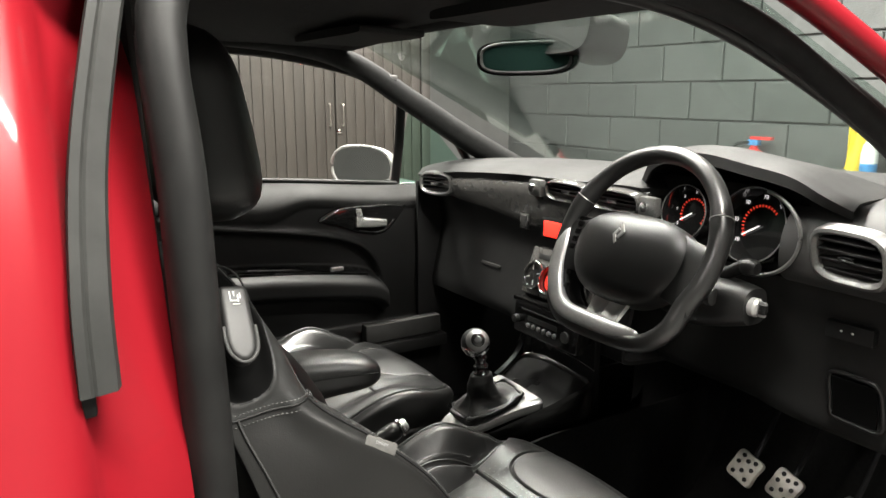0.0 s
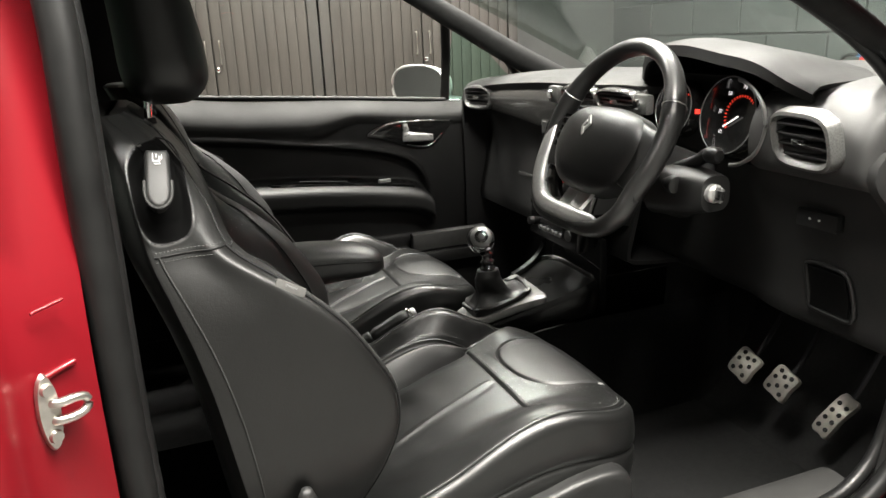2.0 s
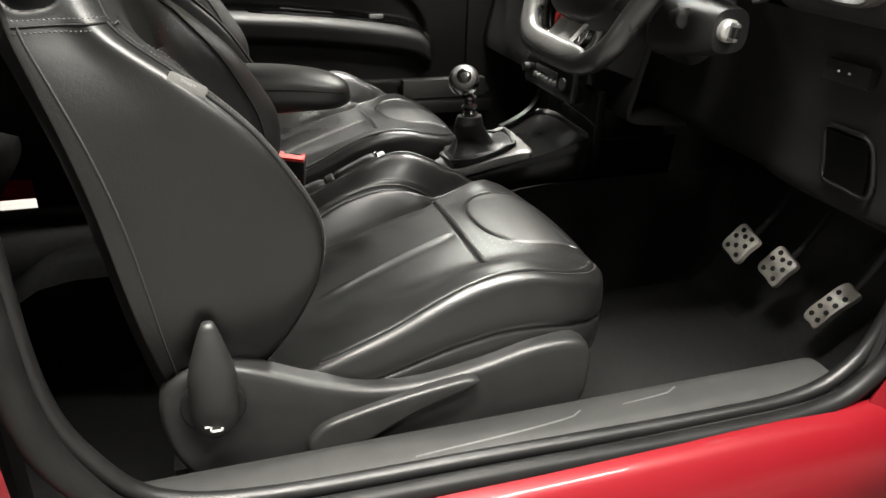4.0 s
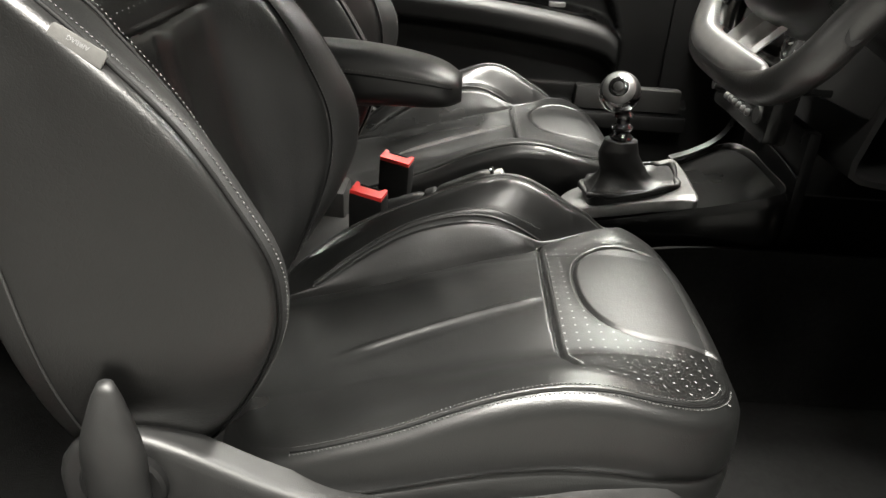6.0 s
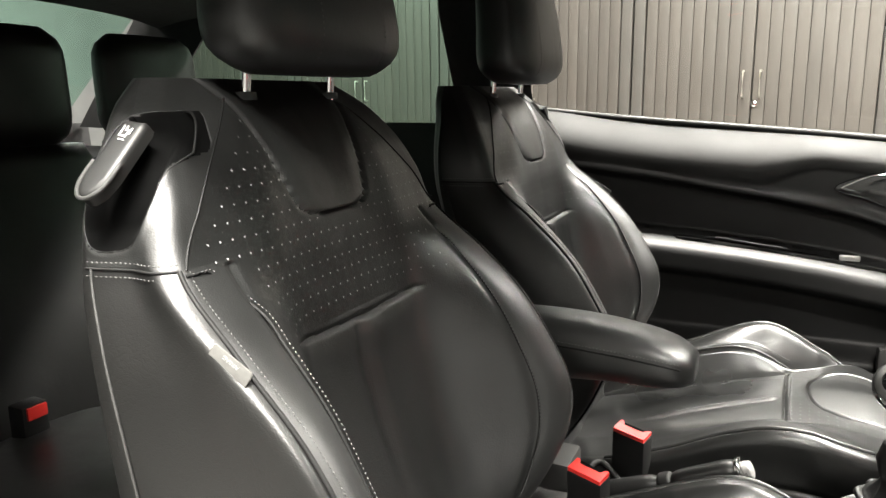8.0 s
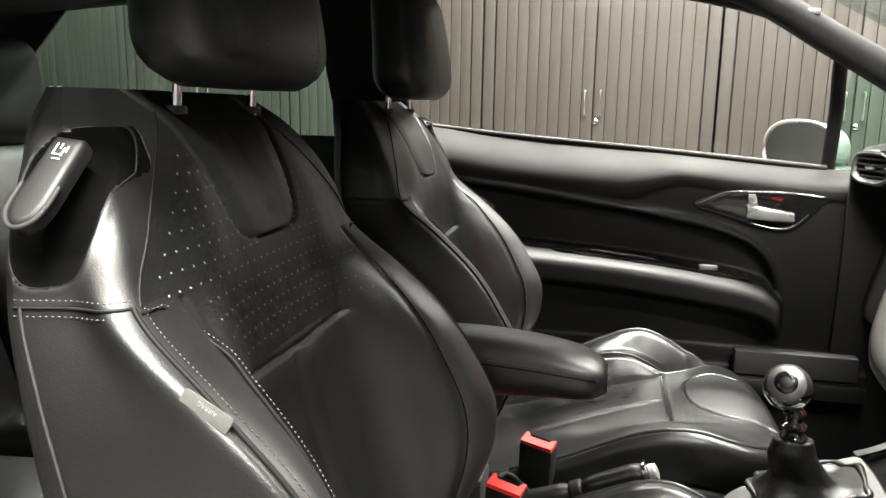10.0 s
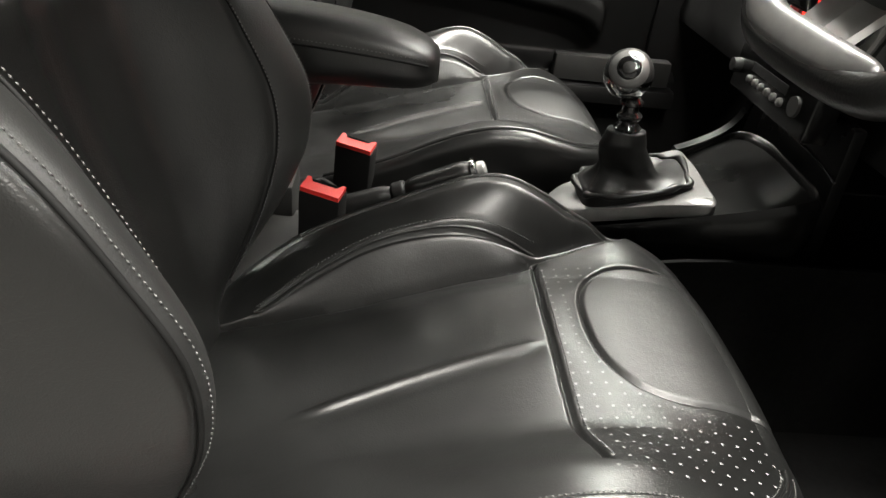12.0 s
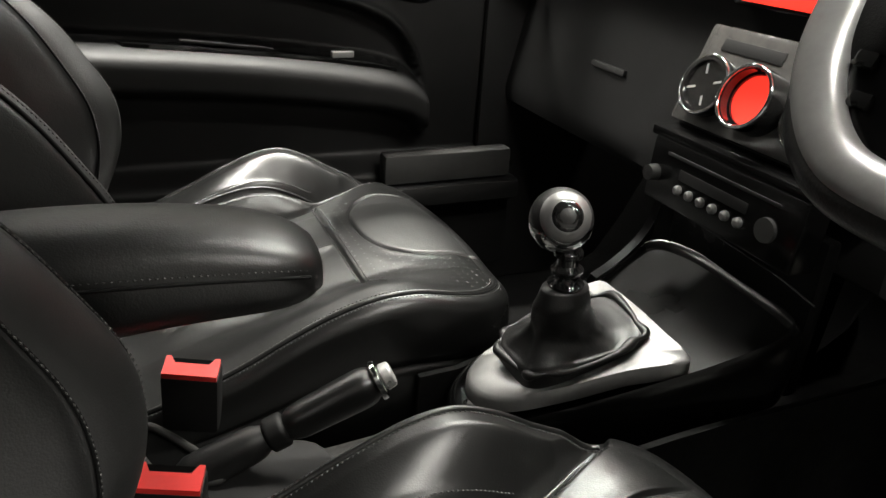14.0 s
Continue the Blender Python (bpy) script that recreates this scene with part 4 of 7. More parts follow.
def seat_cushion(t, yc, pad_v):
    na, nb = 330, 270
    hx, hy, xc, R = 0.267, 0.220, 0.578, 0.024
    a, b = np.meshgrid(np.linspace(-1, 1, na), np.linspace(-1, 1, nb), indexing="ij")
    r = np.maximum(np.maximum(np.abs(a), np.abs(b)), 1e-9)
    da, db = a / r, b / r
    k = r / (np.abs(da) ** 5 + np.abs(db) ** 5) ** 0.2
    ox, oy = da * k, db * k
    x, v = xc + hx * ox, hy * oy
    z = cushion_top(x, v, pad_v)
    V = np.stack([x, yc + v, z], 2).reshape(-1, 3)
    F = grid_faces(na, nb)
    c = V[F].mean(1)
    cx, cv = c[:, 0], c[:, 1] - yc
    xb = 0.672 + 2.3 * np.clip(cv - 0.158, 0, 0.05)
    reg = np.where(cx > np.maximum(SEAM_X, xb * (cv > 0.15)), 1, np.where(cv > arc_seam(cx), 3, np.where(cv > bolster_seam(cx), 4, 0)))
    reg = np.where((pad_r(cx, cv, pad_v) < 1) & (cx > 0.70), 2, reg)
    split(reg, V, F, c, t, {0: ("seat_panel", LEATHER, "creased black leather middle panel"), 1: ("front_panel", LEATHER, "perforated black leather front panel"), 2: ("thigh_pad", LEATHER_EDGE, "rounded black leather pad"), 3: ("bolster", LEATHER, "raised black leather bolster"), 4: ("bolster_face", LEATHER, "curved black leather inner face of the bolster")})
    rim = [i * nb for i in range(na)] + [(na - 1) * nb + j for j in range(1, nb)] + [i * nb + nb - 1 for i in range(na - 2, -1, -1)] + list(range(nb - 2, 0, -1))
    rim = np.array(rim)
    ex, ey = ox.ravel()[rim], oy.ravel()[rim]
    zt = z.ravel()[rim]
    rings = []
    for ph in np.linspace(0, math.pi / 2, 7):
        s = R * math.sin(ph)
        rings.append(np.stack([xc + (hx + s) * ex, yc + (hy + s) * ey, zt - R * (1 - math.cos(ph))], 1))
    zl = zt - R
    for f, dep in ((0.05, 0.001), (0.18, 0.0025), (0.30, 0.0025), (0.36, 0.001), (0.375, -0.0025), (0.39, -0.003), (0.405, 0.0), (0.45, 0.0025), (0.62, 0.002), (0.8, -0.002), (1.0, -0.015)):
        rings.append(np.stack([xc + (hx + R + dep) * ex, yc + (hy + R + dep) * ey, zl + (0.415 - zl) * f], 1))
    P = np.array(rings)
    sheet("cushion_side", P, LEATHER, t, "smooth black leather cushion side", wrap_v=True, sharp=0)
    # stitched seams
    rows = []
    xs = np.linspace(0.355, 0.676, 60)
    e = arc_seam(xs) + 0.0045
    rows.append(np.stack([xs, yc + e, cushion_top(xs, e, pad_v) + 0.0014], 1))
    e = arc_seam(xs)
    tube("arch_welt", np.stack([xs, yc + e, cushion_top(xs, e, pad_v) + 0.0005], 1), 0.0022, LEATHER, t, "", 8)
    e = np.linspace(0.168, 0.206, 20)
    rows.append(np.stack([0.678 + 2.3 * (e - 0.158), yc + e, cushion_top(0.678 + 2.3 * (e - 0.158), e, pad_v) + 0.0008], 1))
    # welted seam along the crest, turning in over the front corner
    for sel in (np.arange(int(na * 0.16), na - 1 + int(nb * 0.16), 4), np.arange(na + nb - 2 + int(na * 0.10), 2 * na + nb - 2 - int(na * 0.15), 4)):
        up = np.array([0, 0, 0.0004])
        tube("welt", P[1][sel] + up, 0.0030, LEATHER, t, "", 8)
        tube("piping", P[1][sel] * 0.62 + P[2][sel] * 0.38 + up, 0.0014, PIPING, t, "", 8)
        rows += [P[0][sel] * 0.75 + P[1][sel] * 0.25 + up * 2, P[2][sel] + up * 2]
    vs = np.linspace(-0.18, 0.14, 34)
    xx = SEAM_X + 0.004 * (vs / 0.15) ** 2 + 0.008
    rows.append(np.stack([xx, yc + vs, cushion_top(xx, vs, pad_v) + 0.0006], 1))
    beads("stitching", rows, 0.0046, 0.00095, THREAD, t, "fine grey stitching", 0.22)
    # perforations
    rng = np.random.default_rng(4)
    VV, FF = [], []
    for px in np.arange(0.681, 0.845, 0.0138):
        for pv in np.arange(-0.196, 0.151, 0.0145):
            if pad_r(px, pv, pad_v) < 1.09 or pv > bolster_seam(px) - 0.012 or (pv > pad_v and px > 0.79):
                continue
            z0 = float(cushion_top(px, np.array(pv), pad_v)) + 0.0018
            sx = (float(cushion_top(px + 0.004, np.array(pv), pad_v)) - z0 + 0.0018) / 0.004
            sv = (float(cushion_top(px, np.array(pv + 0.004), pad_v)) - z0 + 0.0018) / 0.004
            n0 = len(VV)
            for q in range(6):
                an = q * math.pi / 3
                VV.append((px + 0.0016 * math.cos(an), yc + pv + 0.0016 * math.sin(an), z0 + sx * 0.0016 * math.cos(an) + sv * 0.0016 * math.sin(an)))
            FF.append(tuple(range(n0, n0 + 6)))
    me = bpy.data.meshes.new("perforation")
    me.from_pydata(VV, [], FF)
    tagged(link("perforation", me, PERF, t, "rows of tiny pale perforations", 0), kind="stuff")


BZ = [0.47, 0.54, 0.62, 0.69, 0.744, 0.80, 0.861, 0.92, 0.973, 1.03, 1.08, 1.115, 1.14]
B_EDGE = [0.285, 0.335, 0.380, 0.403, 0.400, 0.372, 0.330, 0.268, 0.203, 0.178, 0.150, 0.122, 0.095]
B_REAR = [0.205, 0.198, 0.187, 0.178, 0.170, 0.160, 0.145, 0.126, 0.108, 0.099, 0.091, 0.078, 0.066]
B_FRONT = [0.325, 0.310, 0.292, 0.274, 0.258, 0.243, 0.228, 0.215, 0.204, 0.186, 0.160, 0.132, 0.10]
B_WIDE = [0.215, 0.250, 0.274, 0.284, 0.284, 0.284, 0.281, 0.273, 0.263, 0.248, 0.220, 0.188, 0.150]
B_HALF = [0.195, 0.222, 0.238, 0.246, 0.248, 0.249, 0.249, 0.248, 0.245, 0.236, 0.214, 0.185, 0.150]


def back_section(z, ext=0.0):
    """Half of the backrest's section at a height: points (x, v) from the middle of its back round the side to the middle of its front; ext swells the side."""
    xe, xr, xf, w, wr = (float(cr(z, BZ, q)) for q in (B_EDGE, B_REAR, B_FRONT, B_HALF, B_WIDE))
    g = ext * float(cr(z, [0.47, 0.54, 0.62, 0.70, 0.85, 0.92, 0.978, 1.03, 1.14], [0.1, 0.5, 0.85, 1.0, 1.0, 0.85, 0.35, 0.0, 0.0]))
    wr += 0.3 * g
    inn = g / 0.038
    k = min(1.0, w / 0.245)
    crest = max(xe, xf - 0.02)
    keys = [(xr - 0.035, 0.0), (xr - 0.035, 0.5 * wr), (xr - 0.026, 0.85 * wr), (xr - 0.006, 0.975 * wr), (xr + 0.004, wr), ((xr + xe) / 2, 0.45 * w + 0.55 * wr + 0.010 * k * float(sstep(0.50, 0.62, z) * sstep(0.98, 0.88, z))), (xe - 0.02, w + g + 0.003), (xe - 0.004, w + g - 0.010 * k), (crest, w + g - (0.028 + 0.004 * inn) * k), (crest - 0.18 * (crest - xf), w + g - (0.055 + 0.016 * inn) * k), (xf + 0.42 * (crest - xf), w + g - (0.088 + 0.028 * inn) * k), (xf + 0.04 * (crest - xf), w - 0.125 * k), (xf - 0.004, w - 0.17 * k), (xf - 0.006, 0.0)]
    marks = {"rear": 4, "edge": 7, "foot": 11}
    kk = np.array(keys)
    kk = np.vstack([2 * kk[:1] - kk[1:2], kk, 2 * kk[-1:] - kk[-2:-1]])
    out, per = [], 12
    for i in range(1, len(kk) - 2):
        tt = np.linspace(0, 1, per, endpoint=False)[:, None]
        p0, p1, p2, p3 = kk[i - 1], kk[i], kk[i + 1], kk[i + 2]
        out.append(0.5 * (2 * p1 + (p2 - p0) * tt + (2 * p0 - 5 * p1 + 4 * p2 - p3) * tt**2 + (3 * p1 - p0 - 3 * p2 + p3) * tt**3))
    return np.vstack(out + [kk[-2:-1]]), {a: b * per for a, b in marks.items()}


def front_x(z, v):
    """Front surface of the backrest at a height and a distance from its middle line."""
    s, m = back_section(float(z))
    f = s[m["edge"] + 12 :]
    return float(np.interp(-abs(v), -f[:, 1], f[:, 0]))


def seat_back(t, yc, o):
    swell = 0.026 if o < 0 else 0.0
    zs = np.r_[np.linspace(0.47, 1.09, 290), 1.09 + 0.05 * np.sin(np.linspace(0.05, math.pi / 2, 20))]
    L = []
    for z in zs:
        s, mk = back_section(z)
        s2, _ = back_section(z, swell)
        L.append(np.vstack([np.c_[s[:, 0], s[:, 1], np.full(len(s), z)], np.c_[s2[-2:0:-1, 0], -s2[-2:0:-1, 1], np.full(len(s) - 2, z)]]))
    P = np.array(L)
    nu, nv = P.shape[:2]
    half = (nv + 2) // 2
    # relief on the front: seams, tongue pad, creases
    jj = np.arange(nv)
    h = np.minimum(jj, nv - jj)
    front = h >= mk["foot"] - 28
    Z, V = P[:, :, 2], P[:, :, 1]

    def tongue(z, v):
        w = cr(z, [0.997, 1.004, 1.015, 1.035, 1.07, 1.14], [0.045, 0.060, 0.068, 0.075, 0.084, 0.105])
        return np.where(z > 0.998, np.abs(v) - w, np.maximum(0.998 - z, np.abs(v) - 0.03))

    seam_z = 0.876 + 0.006 * np.clip(np.abs(V) / 0.13, 0, 1) ** 2
    g = np.zeros_like(Z)
    inner = (np.abs(V) < 0.14) & front[None]
    fade = sstep(0.138, 0.100, np.abs(V))
    g += np.where(inner, -0.0045 * np.exp(-(((Z - seam_z) / 0.0032) ** 2)) * sstep(0.140, 0.105, np.abs(V)), 0)
    d = tongue(Z, V)
    g += np.where(front[None] & (Z > 0.97), -0.0040 * np.exp(-((d / 0.003) ** 2)) + 0.004 * sstep(0.0, -0.03, d), 0)
    pleat = np.exp(-(((V + 0.012 - 0.05 * (0.88 - Z)) / 0.010) ** 2)) - 0.6 * np.exp(-(((V - 0.014 - 0.05 * (0.88 - Z)) / 0.016) ** 2))
    g += np.where(inner & (Z < 0.885), -0.005 * pleat * sstep(0.60, 0.74, Z) * sstep(0.885, 0.86, Z) + 0.0012 * np.sin(30 * Z + 14 * V) * fade, 0)
    # soft roll of leather over the crease
    g += np.where(inner, (0.0018 * np.exp(-(((Z - seam_z + 0.02) / 0.016) ** 2)) + 0.001 * np.exp(-(((Z - seam_z - 0.03) / 0.02) ** 2))) * fade, 0)
    # valley along the inner seam of each bolster
    g += np.where(front[None] & (Z < 0.975), -0.0035 * np.exp(-(((h[None] - mk["edge"] - 26) / 2.0) ** 2)), 0)
    P[:, :, 0] += g
    side_top = 0.978
    # dish for the folding handle, pressed into the outer shoulder
    hx, hz = 0.128, 1.050
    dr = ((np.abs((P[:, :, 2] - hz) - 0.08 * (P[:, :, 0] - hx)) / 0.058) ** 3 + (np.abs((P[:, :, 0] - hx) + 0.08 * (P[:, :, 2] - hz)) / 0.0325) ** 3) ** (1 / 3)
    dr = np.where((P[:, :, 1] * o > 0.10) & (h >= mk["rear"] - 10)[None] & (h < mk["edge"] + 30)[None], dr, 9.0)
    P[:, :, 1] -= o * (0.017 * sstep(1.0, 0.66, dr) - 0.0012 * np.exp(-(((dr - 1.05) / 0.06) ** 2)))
    V3 = P.reshape(-1, 3).copy()
    V3[:, 1] += yc
    F = grid_faces(nu, nv, False, True)
    fi, fj = F[:, 0] // nv, F[:, 0] % nv
    fh = np.minimum(fj, nv - 1 - fj)
    c = V3[F].mean(1)
    cz, cv = c[:, 2], c[:, 1] - yc
    reg = np.zeros(len(F), int)
    left = cv > 0
    reg[fh < mk["rear"]] = 0
    on_side = (fh >= mk["rear"]) & (fh < mk["edge"])
    reg[on_side] = np.where(left[on_side], 1, 2)
    seam_at = mk["edge"] + 4 + 40.0 * np.clip((cz - side_top) / 0.142, 0, 1)
    reg[(fh >= mk["rear"]) & (fh < seam_at) & (cz > side_top)] = np.where(left, 7, 9)[(fh >= mk["rear"]) & (fh < seam_at) & (cz > side_top)]
    bol = (fh >= mk["edge"]) & (fh < mk["edge"] + 26) & (cz <= side_top)
    reg[bol] = np.where(left[bol], 3, 4)
    mid = ((fh >= mk["edge"] + 26) & (cz <= side_top)) | ((fh >= seam_at) & (cz > side_top))
    reg[mid] = np.where(cz[mid] < 0.876 + 0.006 * np.clip(np.abs(cv[mid]) / 0.13, 0, 1) ** 2, 5, 6)
    reg[(reg == 6) & (tongue(cz, cv) < 0)] = 8
    # faces in the dish form their own region, its shade painted near black
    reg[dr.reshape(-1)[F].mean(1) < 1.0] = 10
    split(reg, V3, F, c, t, {10: ("handle_recess", VOID, "oval handle recess, coloured near black for the shade in it"), 0: ("back_shell", LEATHER_SIDE, "black rear cover of the backrest"), 1: ("side_panel", LEATHER_SIDE, "smooth black leather side panel"), 2: ("side_panel", LEATHER_SIDE, "smooth black leather side panel"), 3: ("back_bolster", LEATHER_EDGE, "curved black leather bolster"), 4: ("back_bolster", LEATHER_EDGE, "curved black leather bolster"), 5: ("lower_back_panel", LEATHER_BACK, "creased lower back panel"), 6: ("perforated_back_panel", LEATHER_BACK, "perforated black leather back panel"), 7: ("shoulder", LEATHER_EDGE, "black leather shoulder of the backrest"), 9: ("shoulder", LEATHER_EDGE, "black leather shoulder of the backrest"), 8: ("tongue_pad", LEATHER_BACK, "tongue-shaped black leather pad")})
    top = V3.reshape(nu, nv, 3)[-1]
    raw("top_cap", top, [tuple(range(nv))], LEATHER, t, "", 0)
    # piping and double stitching along the front edge of the side panels
    ze = np.linspace(0.50, side_top, 90)
    rows = []
    for s in (-1, 1):
        ex = swell if s < 0 else 0.0
        e, e2, rr = [], [], []
        for z in ze:
            q, m2 = back_section(z, ex)
            a, b = q[m2["edge"]], q[m2["edge"] + 6]
            e.append((a[0] + 0.0006, yc + s * (a[1] + 0.0008), z))
            e2.append((b[0] + 0.0008, yc + s * (b[1] + 0.0012), z))
            w = q[m2["rear"] + 2]
            rr.append((w[0], yc + s * (w[1] + 0.0012), z))
        tube("piping", np.array(e), 0.0022, PIPING, t, "", 8)
        w = np.array(e)
        rows += [w + np.array([-0.0062, s * 0.0034, 0.0]), np.array(e2)]
        tube("rear_welt", np.array(rr), 0.0014, PLASTIC_GREY, t, "thin welt along the rear edge", 8)
        # seam across the top of the side panel
        q, m2 = back_section(side_top, ex)
        line = q[m2["rear"] : m2["edge"] + 1]
        ln = np.c_[line[:, 0], yc + s * (line[:, 1] + 0.0006), np.full(len(line), side_top)]
        tube("panel_seam", ln, 0.0013, PIPING, t, "", 8)
        rows += [ln + np.array([0, s * 0.0022, -0.006]), ln + np.array([0, s * 0.0006, 0.006])]
        # seam from the panel corner up over the shoulder
        up = []
        for z in np.linspace(side_top, 1.12, 30):
            q, m2 = back_section(z, ex)
            f = m2["edge"] + 4 + 40.0 * float(np.clip((z - side_top) / 0.142, 0, 1))
            k = q[int(f)] + (q[int(f) + 1] - q[int(f)]) * (f - int(f))
            up.append((k[0] + 0.0002, yc + s * (k[1] + 0.0002), z))
        tube("shoulder_seam", np.array(up), 0.0012, PIPING, t, "", 8)
        # inner seam of the bolster: across its top, then down its face
        q, m2 = back_section(side_top - 0.004, ex)
        dn = [(q[k][0] + 0.001, yc + s * q[k][1], side_top - 0.004 - 0.002 * max(0, k - m2["edge"] - 14)) for k in range(m2["edge"] + 2, m2["edge"] + 24)]
        for z in np.linspace(side_top - 0.03, 0.52, 60):
            q, m2 = back_section(z, ex)
            k = q[m2["edge"] + 26]
            dn.append((k[0] + 0.001, yc + s * k[1], z))
        dn = spline(dn[::3], 90)
        tube("bolster_seam", dn, 0.0016, PIPING, t, "", 8)
        rows.append(dn + np.array([0.0016, -s * 0.004, 0.0015]))
    beads("stitching", rows, 0.0046, 0.00075, THREAD, t, "grey double stitching", 0.22)
    # perforations
    VV, FF = [], []
    for z in np.arange(0.905, 1.10, 0.0148):
        q, m2 = back_section(float(z))
        wmax = float(q[m2["edge"] + (26 if z < side_top else 4 + int(40.0 * np.clip((z - side_top) / 0.142, 0, 1)))][1]) - 0.014
        for v in np.arange(-0.2368, 0.237, 0.0148):
            if abs(v) > wmax or float(tongue(np.array(z), np.array(v))) < 0.008:
                continue
            xx = front_x(z, v) + 0.0028
            dz = (front_x(z + 0.01, v) + 0.0028 - xx) / 0.01
            dv = (front_x(z, v + 0.01) + 0.0028 - xx) / 0.01
            n0 = len(VV)
            for q in range(6):
                an = q * math.pi / 3
                a, b = 0.0012 * math.cos(an) / math.hypot(1, dv), 0.0012 * math.sin(an) / math.hypot(1, dz)
                VV.append((xx + dz * b + dv * a, yc + v + a, z + b))
            FF.append(tuple(range(n0, n0 + 6)))
    me = bpy.data.meshes.new("perforation")
    me.from_pydata(VV, [], FF)
    tagged(link("perforation", me, PERF, t, "rows of tiny pale perforations", 0), kind="stuff")
    # small fabric tag on the outer side panel, lettered
    m = basis(Vector((0.2665, yc + o * (0.2538 + 0.85 * swell * 0.72), 0.916)), Vector((-0.035, 0, 0.020)), Vector((-0.5, o * 0.28, -1)))
    if o > 0:
        m = m @ Matrix.Diagonal((1, 1, -1, 1))
    tg = plate("airbag_tag", [(-0.021, -0.0045), (-0.019, -0.0065), (0.019, -0.0065), (0.021, -0.0045), (0.021, 0.0065), (-0.021, 0.0065)], 0.0014, m, TAG, t, "small grey fabric tag with pale letters", 0.001)
    words("lettering", "AIRBAG", 0.0048, m @ pose(0, -0.002, 0.0016), PERF, tg)
    # folding handle on the outer shoulder
    q, m2 = back_section(hz, swell)
    face = q[m2["rear"] : m2["edge"]]
    w0 = float(np.interp(hx, face[:, 0], face[:, 1]))
    mh = basis((hx, yc + o * w0, hz), (0.10, o * -0.42, 1), (1, 0, -0.10))
    if o > 0:
        mh = mh @ Matrix.Diagonal((1, 1, -1, 1))
    sg = -1 if (mh.to_3x3() @ Vector((0, 0, 1))).y * o < 0 else 1
    lip = []
    for an in np.linspace(0, 2 * math.pi, 60, endpoint=False):
        ca, sa = math.cos(an), math.sin(an)
        k = (abs(ca) ** 3 + abs(sa) ** 3) ** (-1 / 3)
        z, x = hz + 0.058 * k * ca + 0.08 * 0.0325 * k * sa, hx + 0.0325 * k * sa - 0.08 * 0.058 * k * ca
        q, m2 = back_section(z, swell)
        face = q[m2["rear"] - 8 : m2["edge"] + 20]
        lip.append((x, yc + o * (float(np.interp(x, face[: int(np.argmax(face[:, 0])) + 1, 0], face[: int(np.argmax(face[:, 0])) + 1, 1])) - 0.0004), z))
    hd = tube("recess_lip", np.array(lip), 0.0011, PLASTIC_DARK, t, "black lip round the handle recess", 8, closed=True)
    ou = [(0.056, 0.012), (0.050, 0.0145), (0.010, 0.0150), (-0.006, 0.0150), (-0.018, 0.0125), (-0.026, 0.006), (-0.028, 0.0), (-0.026, -0.006), (-0.018, -0.0125), (-0.006, -0.0150), (0.010, -0.0150), (0.050, -0.0145), (0.056, -0.012)]
    tip = mh @ pose(0.046, -0.002, -0.008 * sg, 0, 21 * sg) @ pose(-0.052, 0, 0)
    pd = plate("handle_paddle", ou, 0.014 * sg, tip, PADDLE, hd, "satin grey tilt handle with a white symbol", 0.006, 3)
    rimp = np.array([tuple(tip @ Vector((a * 1.01, b * 1.02, 0.012 * sg))) for a, b in ou[2:11]])
    tube("paddle_rim", spline(rimp, 30), 0.0020, PLASTIC_GREY, pd, "bright rim of the handle", 8)
    for a, b, c2, d2 in ((0.037, -0.005, 0.048, -0.0042), (0.037, -0.005, 0.0378, 0.003), (0.036, 0.0025, 0.044, 0.0033), (0.043, -0.001, 0.048, -0.0002), (0.040, 0.005, 0.046, 0.0057), (0.033, -0.003, 0.0337, 0.004)):
        box("symbol", (a, b, 0.0), (c2, d2, 0.0009), WHITE_INK, pd, bevel=0, m=tip @ pose(0, 0, 0.0143 if sg > 0 else -0.0152))


def head_restraint(t, yc):
    HX, HZ = 0.158, 1.150
    yc = yc + 0.016

    def depth(u):
        return 0.064 * (1 - 0.20 * u) * (1 - (2 * abs(u - 0.5)) ** 6 * 0.34)

    st = []
    zs = np.linspace(0, 1, 22)
    for u in zs:
        z = HZ + 0.208 * u
        w = 0.152 * (1 - 0.16 * u) * (1 - (2 * abs(u - 0.5)) ** 7 * 0.26)
        st.append(((HX - 0.012 * u - 0.018 * (u - 0.2) ** 2, yc, z), (depth(u), 0, 0), (0, w, 0)))
    st = [((st[0][0][0], yc, HZ - 0.006), (0.03, 0, 0), (0, 0.10, 0))] + st + [((st[-1][0][0], yc, HZ + 0.215), (0.018, 0, 0), (0, 0.07, 0))]
    hr = superloft("head_restraint", st, LEATHER_SIDE, t, "padded black leather head restraint", 48, 3.0, 80)
    pts = []
    for u in np.linspace(0.03, 0.97, 24):
        z = HZ + 0.208 * u
        pts.append((HX - 0.012 * u - 0.018 * (u - 0.2) ** 2 + depth(u) * 0.992, yc - 0.062, z))
    beads("stitching", [pts, [(x, yc + 0.062, z) for x, y, z in pts]], 0.006, 0.0008, THREAD, hr)
    for s in (-1, 1):
        tube("post", np.array([(0.122, yc + s * 0.078, 1.09), (0.128, yc + s * 0.078, 1.16)]), 0.0055, CHROME, t, "chrome head restraint post", 12)
        lathe("post_sleeve", [(0.0, 0.0), (0.014, 0.0), (0.013, 0.008), (0.0, 0.009)], pose(0.122, yc + s * 0.078, 1.118), PLASTIC, t, "", 16)


